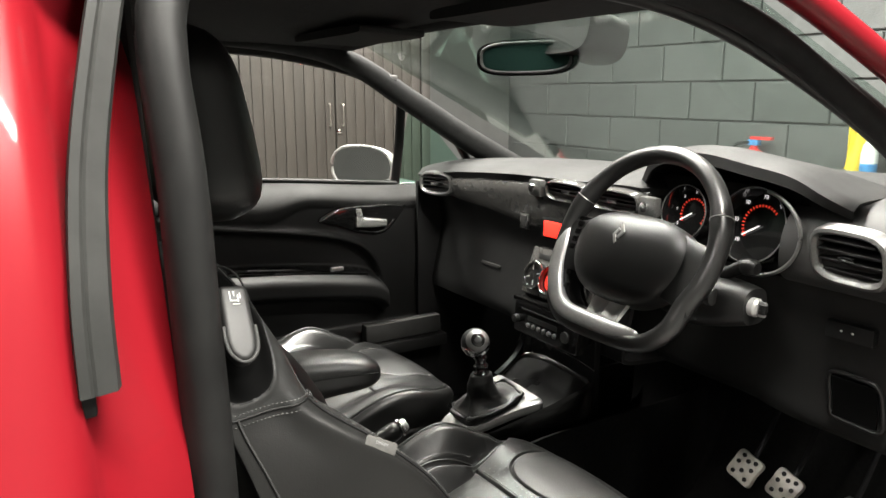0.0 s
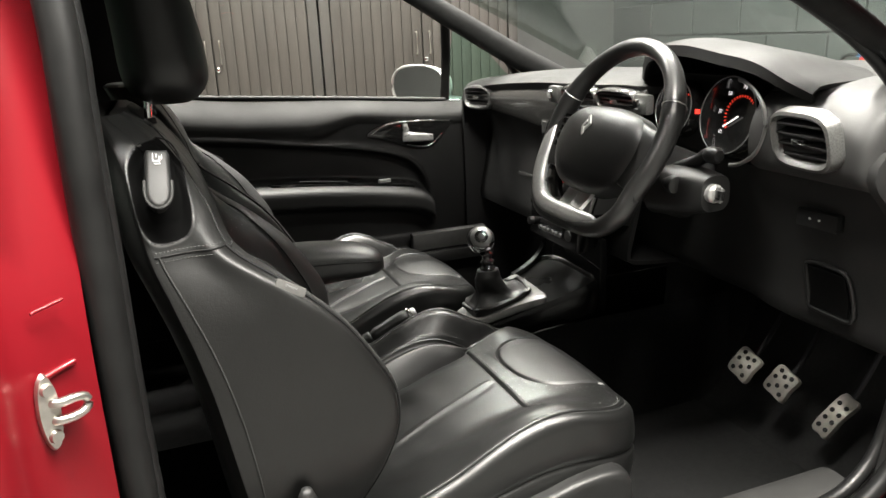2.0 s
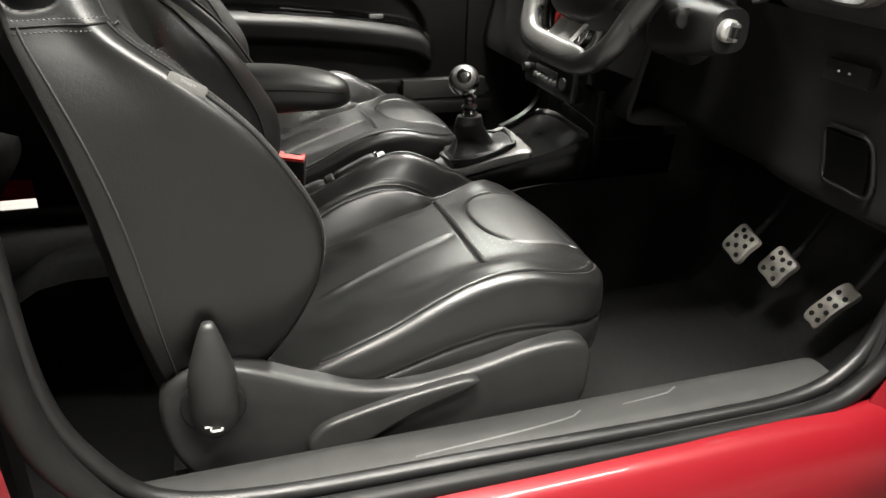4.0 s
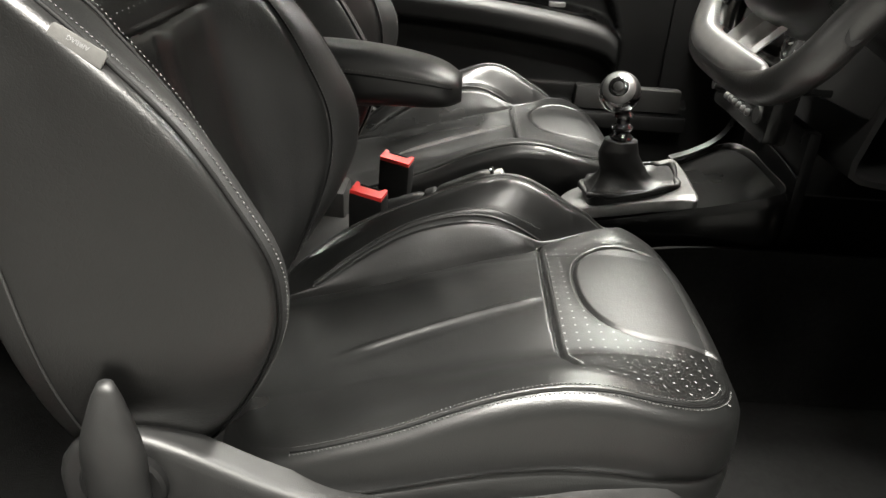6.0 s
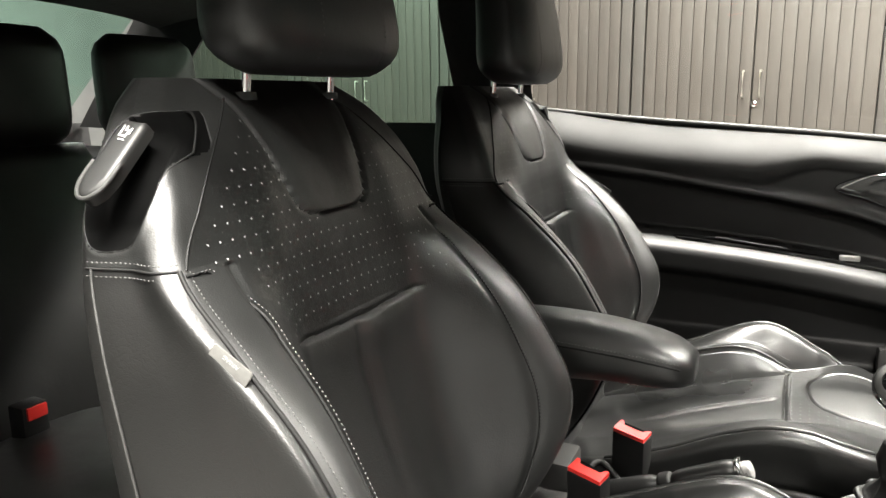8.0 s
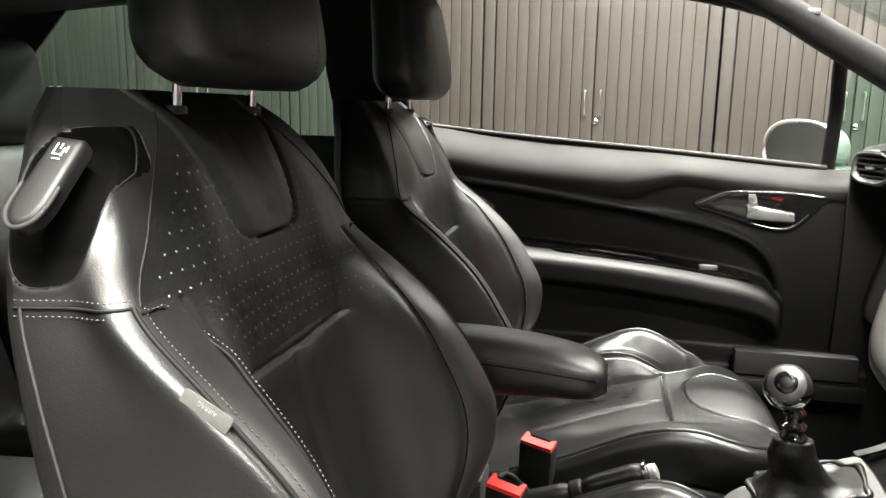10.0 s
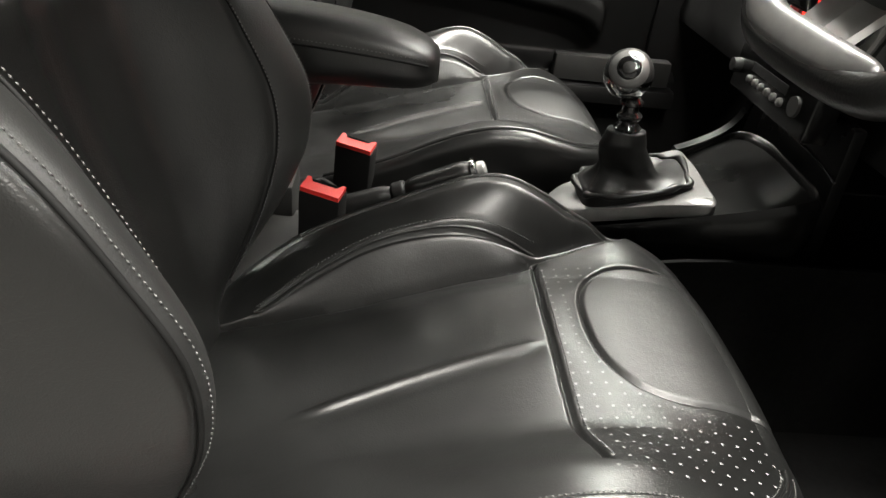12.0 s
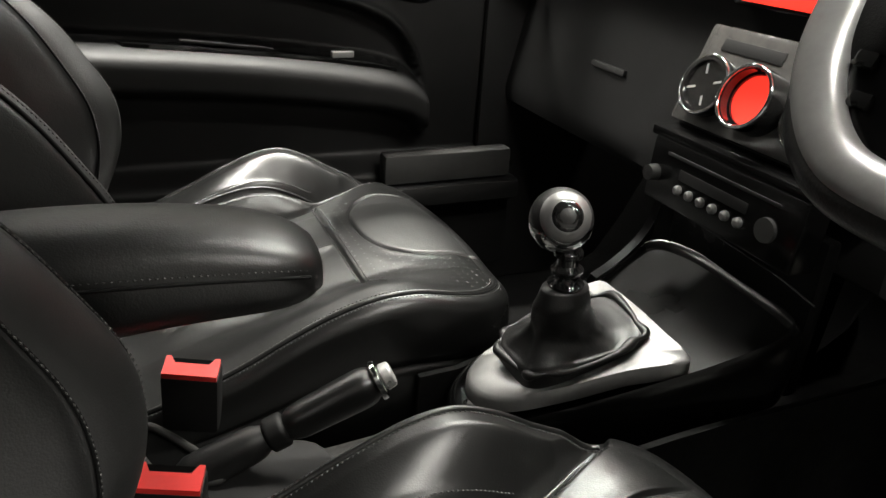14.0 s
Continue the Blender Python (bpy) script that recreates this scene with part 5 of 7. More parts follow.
def seat_base(t, yc, o):
    """Plastic side cover with its levers on the outer side, runners below."""
    ol = spline([(0.182, 0.505), (0.205, 0.545), (0.245, 0.560), (0.30, 0.545), (0.38, 0.508), (0.46, 0.482), (0.54, 0.478), (0.63, 0.492), (0.70, 0.508), (0.765, 0.510), (0.795, 0.492), (0.80, 0.44), (0.79, 0.395), (0.745, 0.350), (0.66, 0.335), (0.50, 0.33), (0.34, 0.335), (0.24, 0.36), (0.195, 0.42)], 80, closed=True)
    m = basis((0, yc + o * 0.238, 0), (1, 0, 0), (0, 0, 1))
    dep = 0.034 if o < 0 else -0.034
    cov = plate("side_cover", [tuple(p) for p in ol], dep, m, SATIN, t, "sculpted black plastic side cover", 0.014, 4)
    ol2 = spline([(0.365, 0.405), (0.372, 0.428), (0.40, 0.448), (0.50, 0.470), (0.59, 0.482), (0.612, 0.478), (0.60, 0.466), (0.52, 0.44), (0.45, 0.405), (0.41, 0.372), (0.385, 0.368)], 50, closed=True)
    m2 = basis((0, yc + o * 0.268, 0), (1, 0, 0), (0, 0, 1))
    plate("height_lever", [tuple(p) for p in ol2], 0.018 if o < 0 else -0.018, m2, SATIN, cov, "long black height lever", 0.007, 3)
    # tilt lever: ridged tapered blade in a dark round dish
    lathe("boss", [(0.0, 0.0), (0.041, 0.0), (0.041, 0.014), (0.038, 0.017), (0.0, 0.0172)], basis((0.249, yc + o * 0.266, 0.506), (1, 0, 0), (0, 0, 1)) @ (Matrix.Identity(4) if o < 0 else Matrix.Diagonal((1, 1, -1, 1))), DARK, cov, "dark round dish behind the lever", 32)
    st = []
    for u in np.linspace(0, 1, 26):
        w = float(cr(u, [0.0, 0.05, 0.15, 0.35, 0.55, 0.70, 0.82, 0.93, 1.0], [0.010, 0.021, 0.0275, 0.0290, 0.0295, 0.0250, 0.0185, 0.0125, 0.0070]))
        d = float(cr(u, [0.0, 0.1, 0.5, 0.85, 1.0], [0.008, 0.013, 0.016, 0.012, 0.006]))
        st.append(((0.249 + 0.006 * u, yc + o * (0.284 + 0.010 * math.sin(u * 2.4)), 0.464 + 0.172 * u), (w, 0, 0), (0, d, 0)))
    lv = superloft("tilt_lever", st, SATIN, t, "upright black tilt lever with a white symbol", 28, 2.0, 80)
    for a, b, c2, d2 in ((-0.008, 0.482, 0.008, 0.4845), (-0.008, 0.482, -0.0055, 0.498), (-0.014, 0.490, -0.004, 0.4925), (0.0055, 0.482, 0.008, 0.487), (-0.010, 0.499, -0.005, 0.502)):
        y = yc + o * 0.3012
        box("symbol", (0.250 + a, min(y, y + o * 0.0012), b), (0.250 + c2, max(y, y + o * 0.0012), d2), WHITE_INK, lv, bevel=0)
    for s in (-1, 1):
        box("runner", (0.18, yc + s * 0.18 - 0.02, 0.292), (0.80, yc + s * 0.18 + 0.02, 0.345), DARK, t, "dark steel seat runner", bevel=0.004)
        box("runner_riser", (0.22, yc + s * 0.18 - 0.016, 0.346), (0.74, yc + s * 0.18 + 0.016, 0.425), DARK, t, bevel=0.004)
    box("seat_pan", (0.24, yc - 0.215, 0.40), (0.80, yc + 0.215, 0.416), DARK, t, bevel=0.004)


def front_seat(yc, o, label, pad_v):
    t = thing("front_seat", label, "car seat", (0.5, yc, 0.29), "front seats")
    seat_cushion(t, yc, pad_v)
    seat_back(t, yc, o)
    head_restraint(t, yc)
    seat_base(t, yc, o)
    lathe("recliner", [(0.0, -0.21), (0.05, -0.21), (0.05, 0.21), (0.0, 0.21)], basis((0.262, yc, 0.475), (1, 0, 0), (0, 0, 1)), DARK, t, "", 20)
    return t


YD, YP = -0.338, 0.372
driver_seat = front_seat(YD, -1, "black leather driver's seat with grey stitching, worn and creased", 0.03)
passenger_seat = front_seat(YP, 1, "black leather passenger seat with grey stitching", 0.04)

# folding armrest on the inner side of the driver's seat
arm = thing("armrest", "padded black leather armrest folded down beside the driver's seat", "armrest", (0.3, -0.02, 0.72))
st = []
for u in np.linspace(0, 1, 34):
    x = 0.205 + 0.345 * u
    zc = 0.742 + 0.018 * math.sin(u * 2.3) - 0.010 * u**3
    e = (1 - (2 * abs(u - 0.5)) ** 9 * 0.42)
    st.append(((x, 0.006, zc), (0, 0.056 * e, 0), (0, 0, (0.056 - 0.024 * u**1.5) * e)))
superloft("pad", st, LEATHER, arm, "", 40, 2.7, 80)
seam = [(0.27 + 0.265 * u, -0.0505 + 0.004 * u**4, 0.772 - 0.016 * u**2) for u in np.linspace(0, 1, 30)]
tube("pad_seam", np.array(seam), 0.0016, PIPING, arm, "", 8)
beads("stitching", [[(a, b, c + 0.006) for a, b, c in seam]], 0.005, 0.0008, THREAD, arm)
box("hinge", (0.20, -0.075, 0.70), (0.27, -0.040, 0.77), PLASTIC, arm, "black plastic hinge", bevel=0.01)

# ---------------------------------------------------------------- rear bench
bench = thing("rear_bench", "dark rear bench seat with upright head restraints", "car seat", (-0.6, 0, 0.47))
for s in (-1, 1):
    yb = -0.21 if s < 0 else 0.45
    wb = 0.375 if s < 0 else 0.275
    st = [((-0.62 - 0.17 * u, yb, 0.50 + 0.53 * u), (0.055 * (1 - 0.3 * u**4), 0, 0), (0, wb * (1 - 0.10 * u**5), 0)) for u in np.linspace(0, 1, 16)]
    superloft("bench_back", st, LEATHER_SIDE, bench, "black rear backrest", 40, 4.5, 80)
    st = [((-0.815 - 0.01 * u, -0.02 if s < 0 else 0.37, 1.025 + 0.25 * u), (0.045 * (1 - (2 * abs(u - 0.5)) ** 6 * 0.5), 0, 0), (0, 0.150 * (1 - (2 * abs(u - 0.5)) ** 6 * 0.3), 0)) for u in np.linspace(0, 1, 12)]
    superloft("rear_head_restraint", st, LEATHER_SIDE, bench, "black rear head restraint", 32, 3, 80)
    st = [((-0.62 + 0.44 * u, s * 0.33, 0.47 + 0.03 * u), (0, 0.30, 0), (0, 0, 0.07 * (1 - (2 * abs(u - 0.5)) ** 6 * 0.5))) for u in np.linspace(0, 1, 14)]
    superloft("bench_cushion", st, LEATHER_SIDE, bench, "black rear cushion", 36, 3.5, 80)
for y in (-0.26, 0.26):
    bk = box("rear_buckle", (-0.56, y, 0.535), (-0.52, y + 0.05, 0.60), PLASTIC, bench, "black belt buckle with a red button", bevel=0.006)
    box("button", (-0.519, y + 0.006, 0.575), (-0.514, y + 0.044, 0.598), RED_PLASTIC, bk, "red release button", bevel=0.002)
shelf2 = tagged(box("parcel_shelf", (-1.45, -0.62, 0.96), (-0.92, 0.62, 0.985), FABRIC, None, "", 0.01), "black parcel shelf behind the rear bench", "shelf")

# ---------------------------------------------------------------- passenger door
pd = thing("passenger_door", "closed passenger door with black trim, long armrest and silver handle", "car door", (0.5, 0.8, 0.33))


def belt(x):
    return cr(x, [-0.1, 0.08, 0.28, 0.67, 1.0, 1.15], [1.105, 1.09, 1.062, 1.033, 1.006, 1.0])


def ledge(x):
    return cr(x, [-0.1, 0.2, 0.335, 0.6, 0.80, 0.868, 0.905, 0.935, 0.96], [0.83, 0.815, 0.806, 0.788, 0.764, 0.752, 0.738, 0.71, 0.68])


def arc(x):
    return cr(x, [-0.1, 0.2, 0.35, 0.5, 0.65, 0.76, 0.829, 0.875, 0.905, 0.925, 0.94, 0.96], [0.97, 0.945, 0.928, 0.908, 0.886, 0.865, 0.846, 0.823, 0.793, 0.757, 0.72, 0.68])


nx, nz = 190, 150
xs = np.linspace(-0.06, 1.13, nx)
tt = np.linspace(0, 1, nz)
gx = np.repeat(xs[:, None], nz, 1)
bt = belt(gx)
gz = 0.33 + (bt - 0.33) * tt[None]
lg, ar = ledge(gx), arc(gx)
y = 0.770 - 0.012 * np.sin((gz - 0.4) * 4.0)
roll = sstep(0.075, 0.0, bt - gz)
slim = sstep(0.56, 0.72, gx)  # the roll narrows towards the handle
y = y - 0.020 * np.sin(np.clip((bt - gz) / (0.125 - 0.055 * slim), 0, 1) * np.pi) + 0.058 * np.clip(1 - (bt - gz) / (0.10 - 0.035 * slim), 0, 1) ** 1.8
inarm = sstep(0.955, 0.925, gx)
drop = np.clip((lg + 0.006 - gz) / 0.055, 0, 1)
band = (1 - (1 - drop) ** 4) * sstep(lg - 0.100, lg - 0.062, gz)
y = y - 0.085 * band * inarm
rec = sstep(lg - 0.004, lg + 0.012, gz) * sstep(ar + 0.003, ar - 0.010, gz) * inarm
y = y + 0.022 * rec
y = y - 0.010 * np.exp(-(((gz - ar - 0.006) / 0.011) ** 2)) * inarm * 1.5
y = y - 0.055 * sstep(0.585, 0.545, gz) * sstep(0.15, 0.3, gx)
V = np.stack([gx, y, gz], 2).reshape(-1, 3)
F = grid_faces(nx, nz)
c = V[F].mean(1)
# faces below the belt that take the painted top light, narrower towards the front
top = (belt(c[:, 0]) - c[:, 2]) / (belt(c[:, 0]) - 0.33) < 0.150 - 0.055 * sstep(0.56, 0.72, c[:, 0])
arm_f = (c[:, 2] < ledge(c[:, 0]) + 0.004) & (c[:, 2] > ledge(c[:, 0]) - 0.085) & (c[:, 0] < 0.95)
reg = np.where(top, 1, np.where(arm_f, 2, 0))
split(reg, V, F, c, pd, {0: ("door_panel", PLASTIC_DARK, "black moulded door trim"), 1: ("door_top_roll", ROLL, "top roll of the door, painted paler for light from above"), 2: ("door_armrest", ARM_PAD, "long black padded door armrest")})
tagged(shell("door_skin", np.array([[(x, float(side_y(x, z)), z) for z in np.linspace(0.30, 0.97, 12)] for x in np.linspace(-0.05, 1.14, 16)]), 0.01, RED, pd, "red outer door skin"))
# switch panel on the armrest
sw = spline([(0.42, 0.712), (0.52, 0.706), (0.84, 0.708), (0.868, 0.712), (0.84, 0.724), (0.52, 0.735), (0.42, 0.732)], 40, closed=True)
P = np.array([[(p[0], p[1], float(ledge(p[0])) - 0.0045 + q) for p in sw] for q in (0.0, 0.006)])
sp = sheet("switch_panel", P, GLOSS, pd, "gloss black switch panel", wrap_v=True, caps=True)
box("pull_slot", (0.505, 0.713, 0.790), (0.655, 0.731, 0.7955), DARK, sp, "dark pull slot", bevel=0.003, m=Matrix.Translation((0, 0, 0.003)) @ Matrix.Translation((0.58, 0, 0.79)) @ Matrix.Rotation(radians(6), 4, "Y") @ Matrix.Translation((-0.58, 0, -0.79)))
box("window_switch", (0.755, 0.712, 0.772), (0.795, 0.726, 0.783), SILVER_PAINT, sp, "silver window switch", bevel=0.003)
# handle bezel and lever
bz = spline([(0.735, 0.918), (0.775, 0.945), (0.83, 0.958), (0.93, 0.958), (1.025, 0.950), (1.005, 0.915), (0.965, 0.872), (0.93, 0.862), (0.87, 0.872), (0.80, 0.897)], 60, closed=True)
mb = basis((0, 0.763, 0), (1, 0, 0), (0, 0, 1))
bezel = plate("handle_bezel", [tuple(p) for p in bz], 0.012, mb, GLOSS, pd, "gloss black leaf-shaped handle surround", 0.005)
cb = np.array([(p[0], 0.750, p[1]) for p in spline([(0.748, 0.922), (0.79, 0.945), (0.83, 0.953), (0.93, 0.953), (1.015, 0.945)], 40)])
tube("chrome_edge", cb, 0.0028, CHROME, bezel, "thin chrome edge", 8)
cb = np.array([(p[0], 0.7495, p[1]) for p in spline([(0.865, 0.880), (0.92, 0.870), (0.955, 0.877), (0.985, 0.905)], 24)])
tube("chrome_edge", cb, 0.002, CHROME, bezel, "thin chrome edge", 8)
lv = [((0.853 + 0.10 * u, 0.744 - 0.012 * math.sin(u * 3.1), 0.908 - 0.010 * u), (0, 0.006, 0), (0, 0, 0.016 * (1 - 0.35 * u))) for u in np.linspace(0, 1, 14)]
hl = superloft("handle_lever", lv, SILVER_PAINT, pd, "silver door lever", 20, 3)
lv = [((0.868 - 0.008 * u, 0.742, 0.905 + 0.042 * u), (0.011 * (1 - 0.3 * u), 0, 0), (0, 0.006, 0)) for u in np.linspace(0, 1, 10)]
superloft("lever_root", lv, SILVER_PAINT, hl, "", 16, 3)
# door bin and speaker
bn = box("door_bin", (0.84, 0.662, 0.545), (1.10, 0.70, 0.602), PLASTIC_GREY, pd, "grey front lip of the door bin", bevel=0.008)
box("bin_step", (0.34, 0.650, 0.500), (1.12, 0.705, 0.541), PLASTIC, pd, "", bevel=0.012)
lathe("speaker_grille", [(0.0, 0.0), (0.075, 0.0), (0.078, 0.004), (0.070, 0.010), (0.0, 0.006)], basis((1.03, 0.770, 0.74), (1, 0, 0), (0, 0, 1)), PLASTIC, pd, "round black speaker grille", 40)
# glass and quarter light
P = np.array([[(x, 0.855 - 0.17 * sstep(1.0, 1.44, z), z) for z in np.linspace(1.0, 1.40, 8)] for x in np.linspace(-0.08, 1.03, 10)])
ob = shell("window_glass", P, 0.004, CLEAR, pd, "clear raised window glass")
ob.visible_shadow = False
P = np.array([[(1.045 + 0.30 * (1 - s) * (1 - t), 0.855 - 0.16 * t * 0.7, 1.0 + 0.27 * t) for s in np.linspace(0, 1, 5)] for t in np.linspace(0, 1, 6)])
ob = shell("quarter_light", P, 0.004, TINT, pd, "small green tinted quarter glass")
ob.visible_shadow = False
tube("quarter_post", np.array([(1.040, 0.852, 0.99), (1.032, 0.80, 1.14), (1.012, 0.74, 1.30)]), 0.016, RUBBER, pd, "black quarter light post", 10, flat=0.7)
tube("frame_seal", spline([(-0.08, 0.66, 1.39), (0.3, 0.665, 1.402), (0.55, 0.668, 1.395), (0.75, 0.68, 1.365), (0.9, 0.70, 1.325), (1.03, 0.725, 1.275), (1.2, 0.775, 1.17), (1.33, 0.83, 1.03)], 50), 0.014, RUBBER, pd, "black window seal", 8)
tube("waist_seal", spline([(-0.06, 0.822, 1.098), (0.28, 0.822, 1.065), (0.67, 0.822, 1.036), (1.03, 0.822, 1.006)], 30), 0.008, RUBBER, pd, "black seal at the foot of the glass", 8)

# door mirror
mir = thing("door_mirror", "black and silver passenger door mirror outside the window", "mirror", (1.12, 0.92, 1.0))
MC, MW, MN = np.array([1.02, 1.06, 1.038]), np.array([-0.45, 0.89, 0.0]), np.array([-0.89, -0.45, 0.0])
st = [(MC - MN * 0.11 * u, MW * 0.130 * math.sqrt(max(1 - u**2.2, 0.02)), np.array([0, 0, 0.074 * math.sqrt(max(1 - u**2.2, 0.02))])) for u in np.linspace(0, 0.995, 14)]
superloft("housing", st, SILVER_PAINT, mir, "smooth silver mirror housing", 40, 2.6, 80)
ring = np.array([MC + MN * 0.003 + MW * 0.130 * np.sign(math.cos(a)) * abs(math.cos(a)) ** 0.77 + np.array([0, 0, 0.074]) * np.sign(math.sin(a)) * abs(math.sin(a)) ** 0.77 for a in np.linspace(0, 2 * math.pi, 48, endpoint=False)])
tube("rim", ring, 0.0045, SILVER_PAINT, mir, "silver rim round the glass", 8, closed=True)
raw("glass", [MC + MN * 0.0015 + (p - MC - MN * 0.003) * 0.96 for p in ring], [tuple(range(48))], MIRROR, mir, "reflecting mirror glass", 0)
box("arm", (1.06, 0.86, 0.975), (1.13, 0.98, 1.005), PLASTIC, mir, "black mirror arm", bevel=0.012)

# ---------------------------------------------------------------- dashboard
dash = thing("dashboard", "dark soft-touch dashboard with smoked glossy trim and silver vents", "dashboard", (1.2, 0, 0.7))
ys = np.linspace(-0.735, 0.745, 90)


def lip(y):
    """x of the front edge of the dash top."""
    return 1.10 + 0.02 * np.cos(np.asarray(y) * 2.2) - 0.02


def lip_z(y):
    return cr(y, [-0.74, -0.6, -0.2, 0.0, 0.3, 0.6, 0.75], [1.090, 1.098, 1.090, 1.082, 1.075, 1.058, 1.045])


P = []
for yy in ys:
    x0, z0 = float(lip(yy)) + 0.14 * float(sstep(-0.15, -0.20, yy)), float(lip_z(yy))
    back = 1.56 - 0.16 * abs(yy / 0.74) ** 2.2
    key = [(x0 + 0.014, z0 - 0.008), (x0 - 0.001, z0 - 0.004), (x0 + 0.006, z0 + 0.001), (x0 + 0.06, z0 + 0.014), (x0 + 0.2, z0 + 0.022), (back, min(z0 + 0.008, 1.075))]
    P.append([(a, yy, b) for a, b in spline(key, 22)])
shell("dash_top", np.array(P), 0.012, PLASTIC_SOFT, dash, "grained dark grey dash top")
# glossy band
P = []
yb = np.linspace(-0.18, 0.735, 60)
for yy in yb:
    x0, z0 = float(lip(yy)), float(lip_z(yy)) - 0.005
    zb = float(cr(yy, [-0.2, 0.0, 0.2, 0.45, 0.75], [0.945, 0.940, 0.944, 0.966, 0.985]))
    key = [(x0 + 0.010, z0), (x0 - 0.006, z0 - 0.02), (x0 - 0.004, (z0 + zb) / 2), (x0 + 0.012, zb + 0.010), (x0 + 0.04, zb)]
    P.append([(a, yy, b) for a, b in spline(key, 16)])
shell("trim_band", np.array(P), 0.008, BAND, dash, "smoked glossy trim band across the dash")
# lower face with glovebox
P = []
for yy in np.linspace(-0.12, 0.735, 40):
    zb = float(cr(yy, [-0.2, 0.0, 0.2, 0.45, 0.75], [0.945, 0.940, 0.944, 0.966, 0.985])) + 0.003
    key = [(1.135, zb), (1.150, 0.90), (1.140, 0.84), (1.118, 0.74), (1.112, 0.70), (1.14, 0.675), (1.35, 0.66)]
    P.append([(a, yy, b) for a, b in spline(key, 24)])
shell("lower_dash", np.array(P), 0.01, PLASTIC_DARK, dash, "black lower dash")
gb = spline([(0.17, 0.715), (0.60, 0.705), (0.665, 0.72), (0.68, 0.80), (0.66, 0.885), (0.60, 0.90), (0.17, 0.895)], 50, closed=True)
mg = basis((1.139, 0, 0.70), (0, 1, 0), (0.16, 0, 1))
glove = plate("glovebox_lid", [(p[0], p[1] - 0.70) for p in gb], -0.016, mg, PLASTIC_DARK, dash, "large black glovebox lid", 0.006)
rcs = spline([(0.375, 0.80), (0.49, 0.812), (0.50, 0.83), (0.485, 0.843), (0.385, 0.832), (0.368, 0.815)], 30, closed=True)
plate("glovebox_recess", [(p[0], p[1] - 0.70) for p in rcs], -0.004, mg @ pose(0, 0, -0.0155), DARK, glove, "dark finger recess", 0.002)
box("glovebox_handle", (0.385, 0.098, -0.030), (0.475, 0.108, -0.0165), PLASTIC_GREY, glove, "grey glovebox pull", bevel=0.003, m=mg)


def vent(y0, y1, z0, z1, x, parent, frame_mat, tilt=0.0, slats=4, label="", power=4.0, wide=0.012, yaw=0.0):
    """Air vent: frame ring, dark inside, slats and a chrome tab."""
    cy, cz, hy, hz = (y0 + y1) / 2, (z0 + z1) / 2, (y1 - y0) / 2, (z1 - z0) / 2
    m = pose(x, cy, cz, 0, tilt, yaw)
    a = np.linspace(0, 2 * math.pi, 44, endpoint=False)
    c, s = np.cos(a), np.sin(a)
    c, s = np.sign(c) * np.abs(c) ** (2 / power), np.sign(s) * np.abs(s) ** (2 / power)
    rings = []
    for dx, g in ((0.03, 0.0), (0.004, 0.0), (-0.001, 0.15), (-0.005, 0.5), (-0.003, 0.85), (0.004, 1.0), (0.02, 1.05)):
        rings.append([m @ Vector((dx, (hy + wide * g) * p, (hz + wide * g) * q)) for p, q in zip(c, s)])
    v = sheet("vent_frame", np.array([[tuple(q) for q in r] for r in rings]), frame_mat, parent, label, wrap_v=True)
    raw("vent_inside", [tuple(m @ Vector((0.028, hy * p, hz * q))) for p, q in zip(c, s)], [tuple(range(44))], DARK, v, "dark inside of the vent", 0)
    for k in range(slats):
        z = -hz + (k + 0.5) * 2 * hz / slats
        w = hy * (1 - abs(z / hz) ** power) ** (1 / power) * 0.985
        box("slat", (0.0, -w, z - 0.0018), (0.024, w, z + 0.0018), PLASTIC, v, bevel=0.001, m=m @ pose(0, 0, 0, 0, -6))
    for k in range(5):
        yv = -hy + (k + 0.75) * 2 * hy / 5.5
        h = hz * (1 - abs(yv / hy) ** power) ** (1 / power) * 0.96
        box("vane", (0.0245, yv - 0.001, -h), (0.0275, yv + 0.001, h), PLASTIC, v, bevel=0, m=m)
    box("tab", (-0.006, -0.014, -0.004), (0.004, 0.014, 0.004), CHROME, v, "chrome vent tab", bevel=0.002, m=m)
    return v


vent(0.578, 0.690, 0.998, 1.046, 1.066, dash, CARBON, 0, 4, "silver passenger side vent", 3.0, 0.013, 14)
vent(-0.012, 0.127, 1.040, 1.078, 1.084, dash, BAND, -12, 4, "centre air vent", 3.5, 0.007)
vent(-0.168, -0.030, 1.040, 1.078, 1.084, dash, BAND, -12, 4, "centre air vent", 3.5, 0.007)
vent(-0.692, -0.578, 0.998, 1.068, 1.068, dash, CARBON, -13, 4, "silver patterned driver's side vent", 3.6, 0.014, -8)
# silver bezels beside the centre vents, small round control
for yy in (0.166, -0.205):
    b = box("vent_cheek", (1.072, yy - 0.024, 1.038), (1.094, yy + 0.024, 1.080), CARBON, dash, "silver cheek beside the centre vents", bevel=0.008)
    lathe("knob", [(0.0, 0.0), (0.011, 0.0), (0.011, 0.008), (0.008, 0.011), (0.0, 0.011)], basis((1.072, yy, 1.060), (0, 1, 0), (0, 0, 1)) @ Matrix.Diagonal((1, 1, -1, 1)), CHROME, b, "small chrome knob", 20)
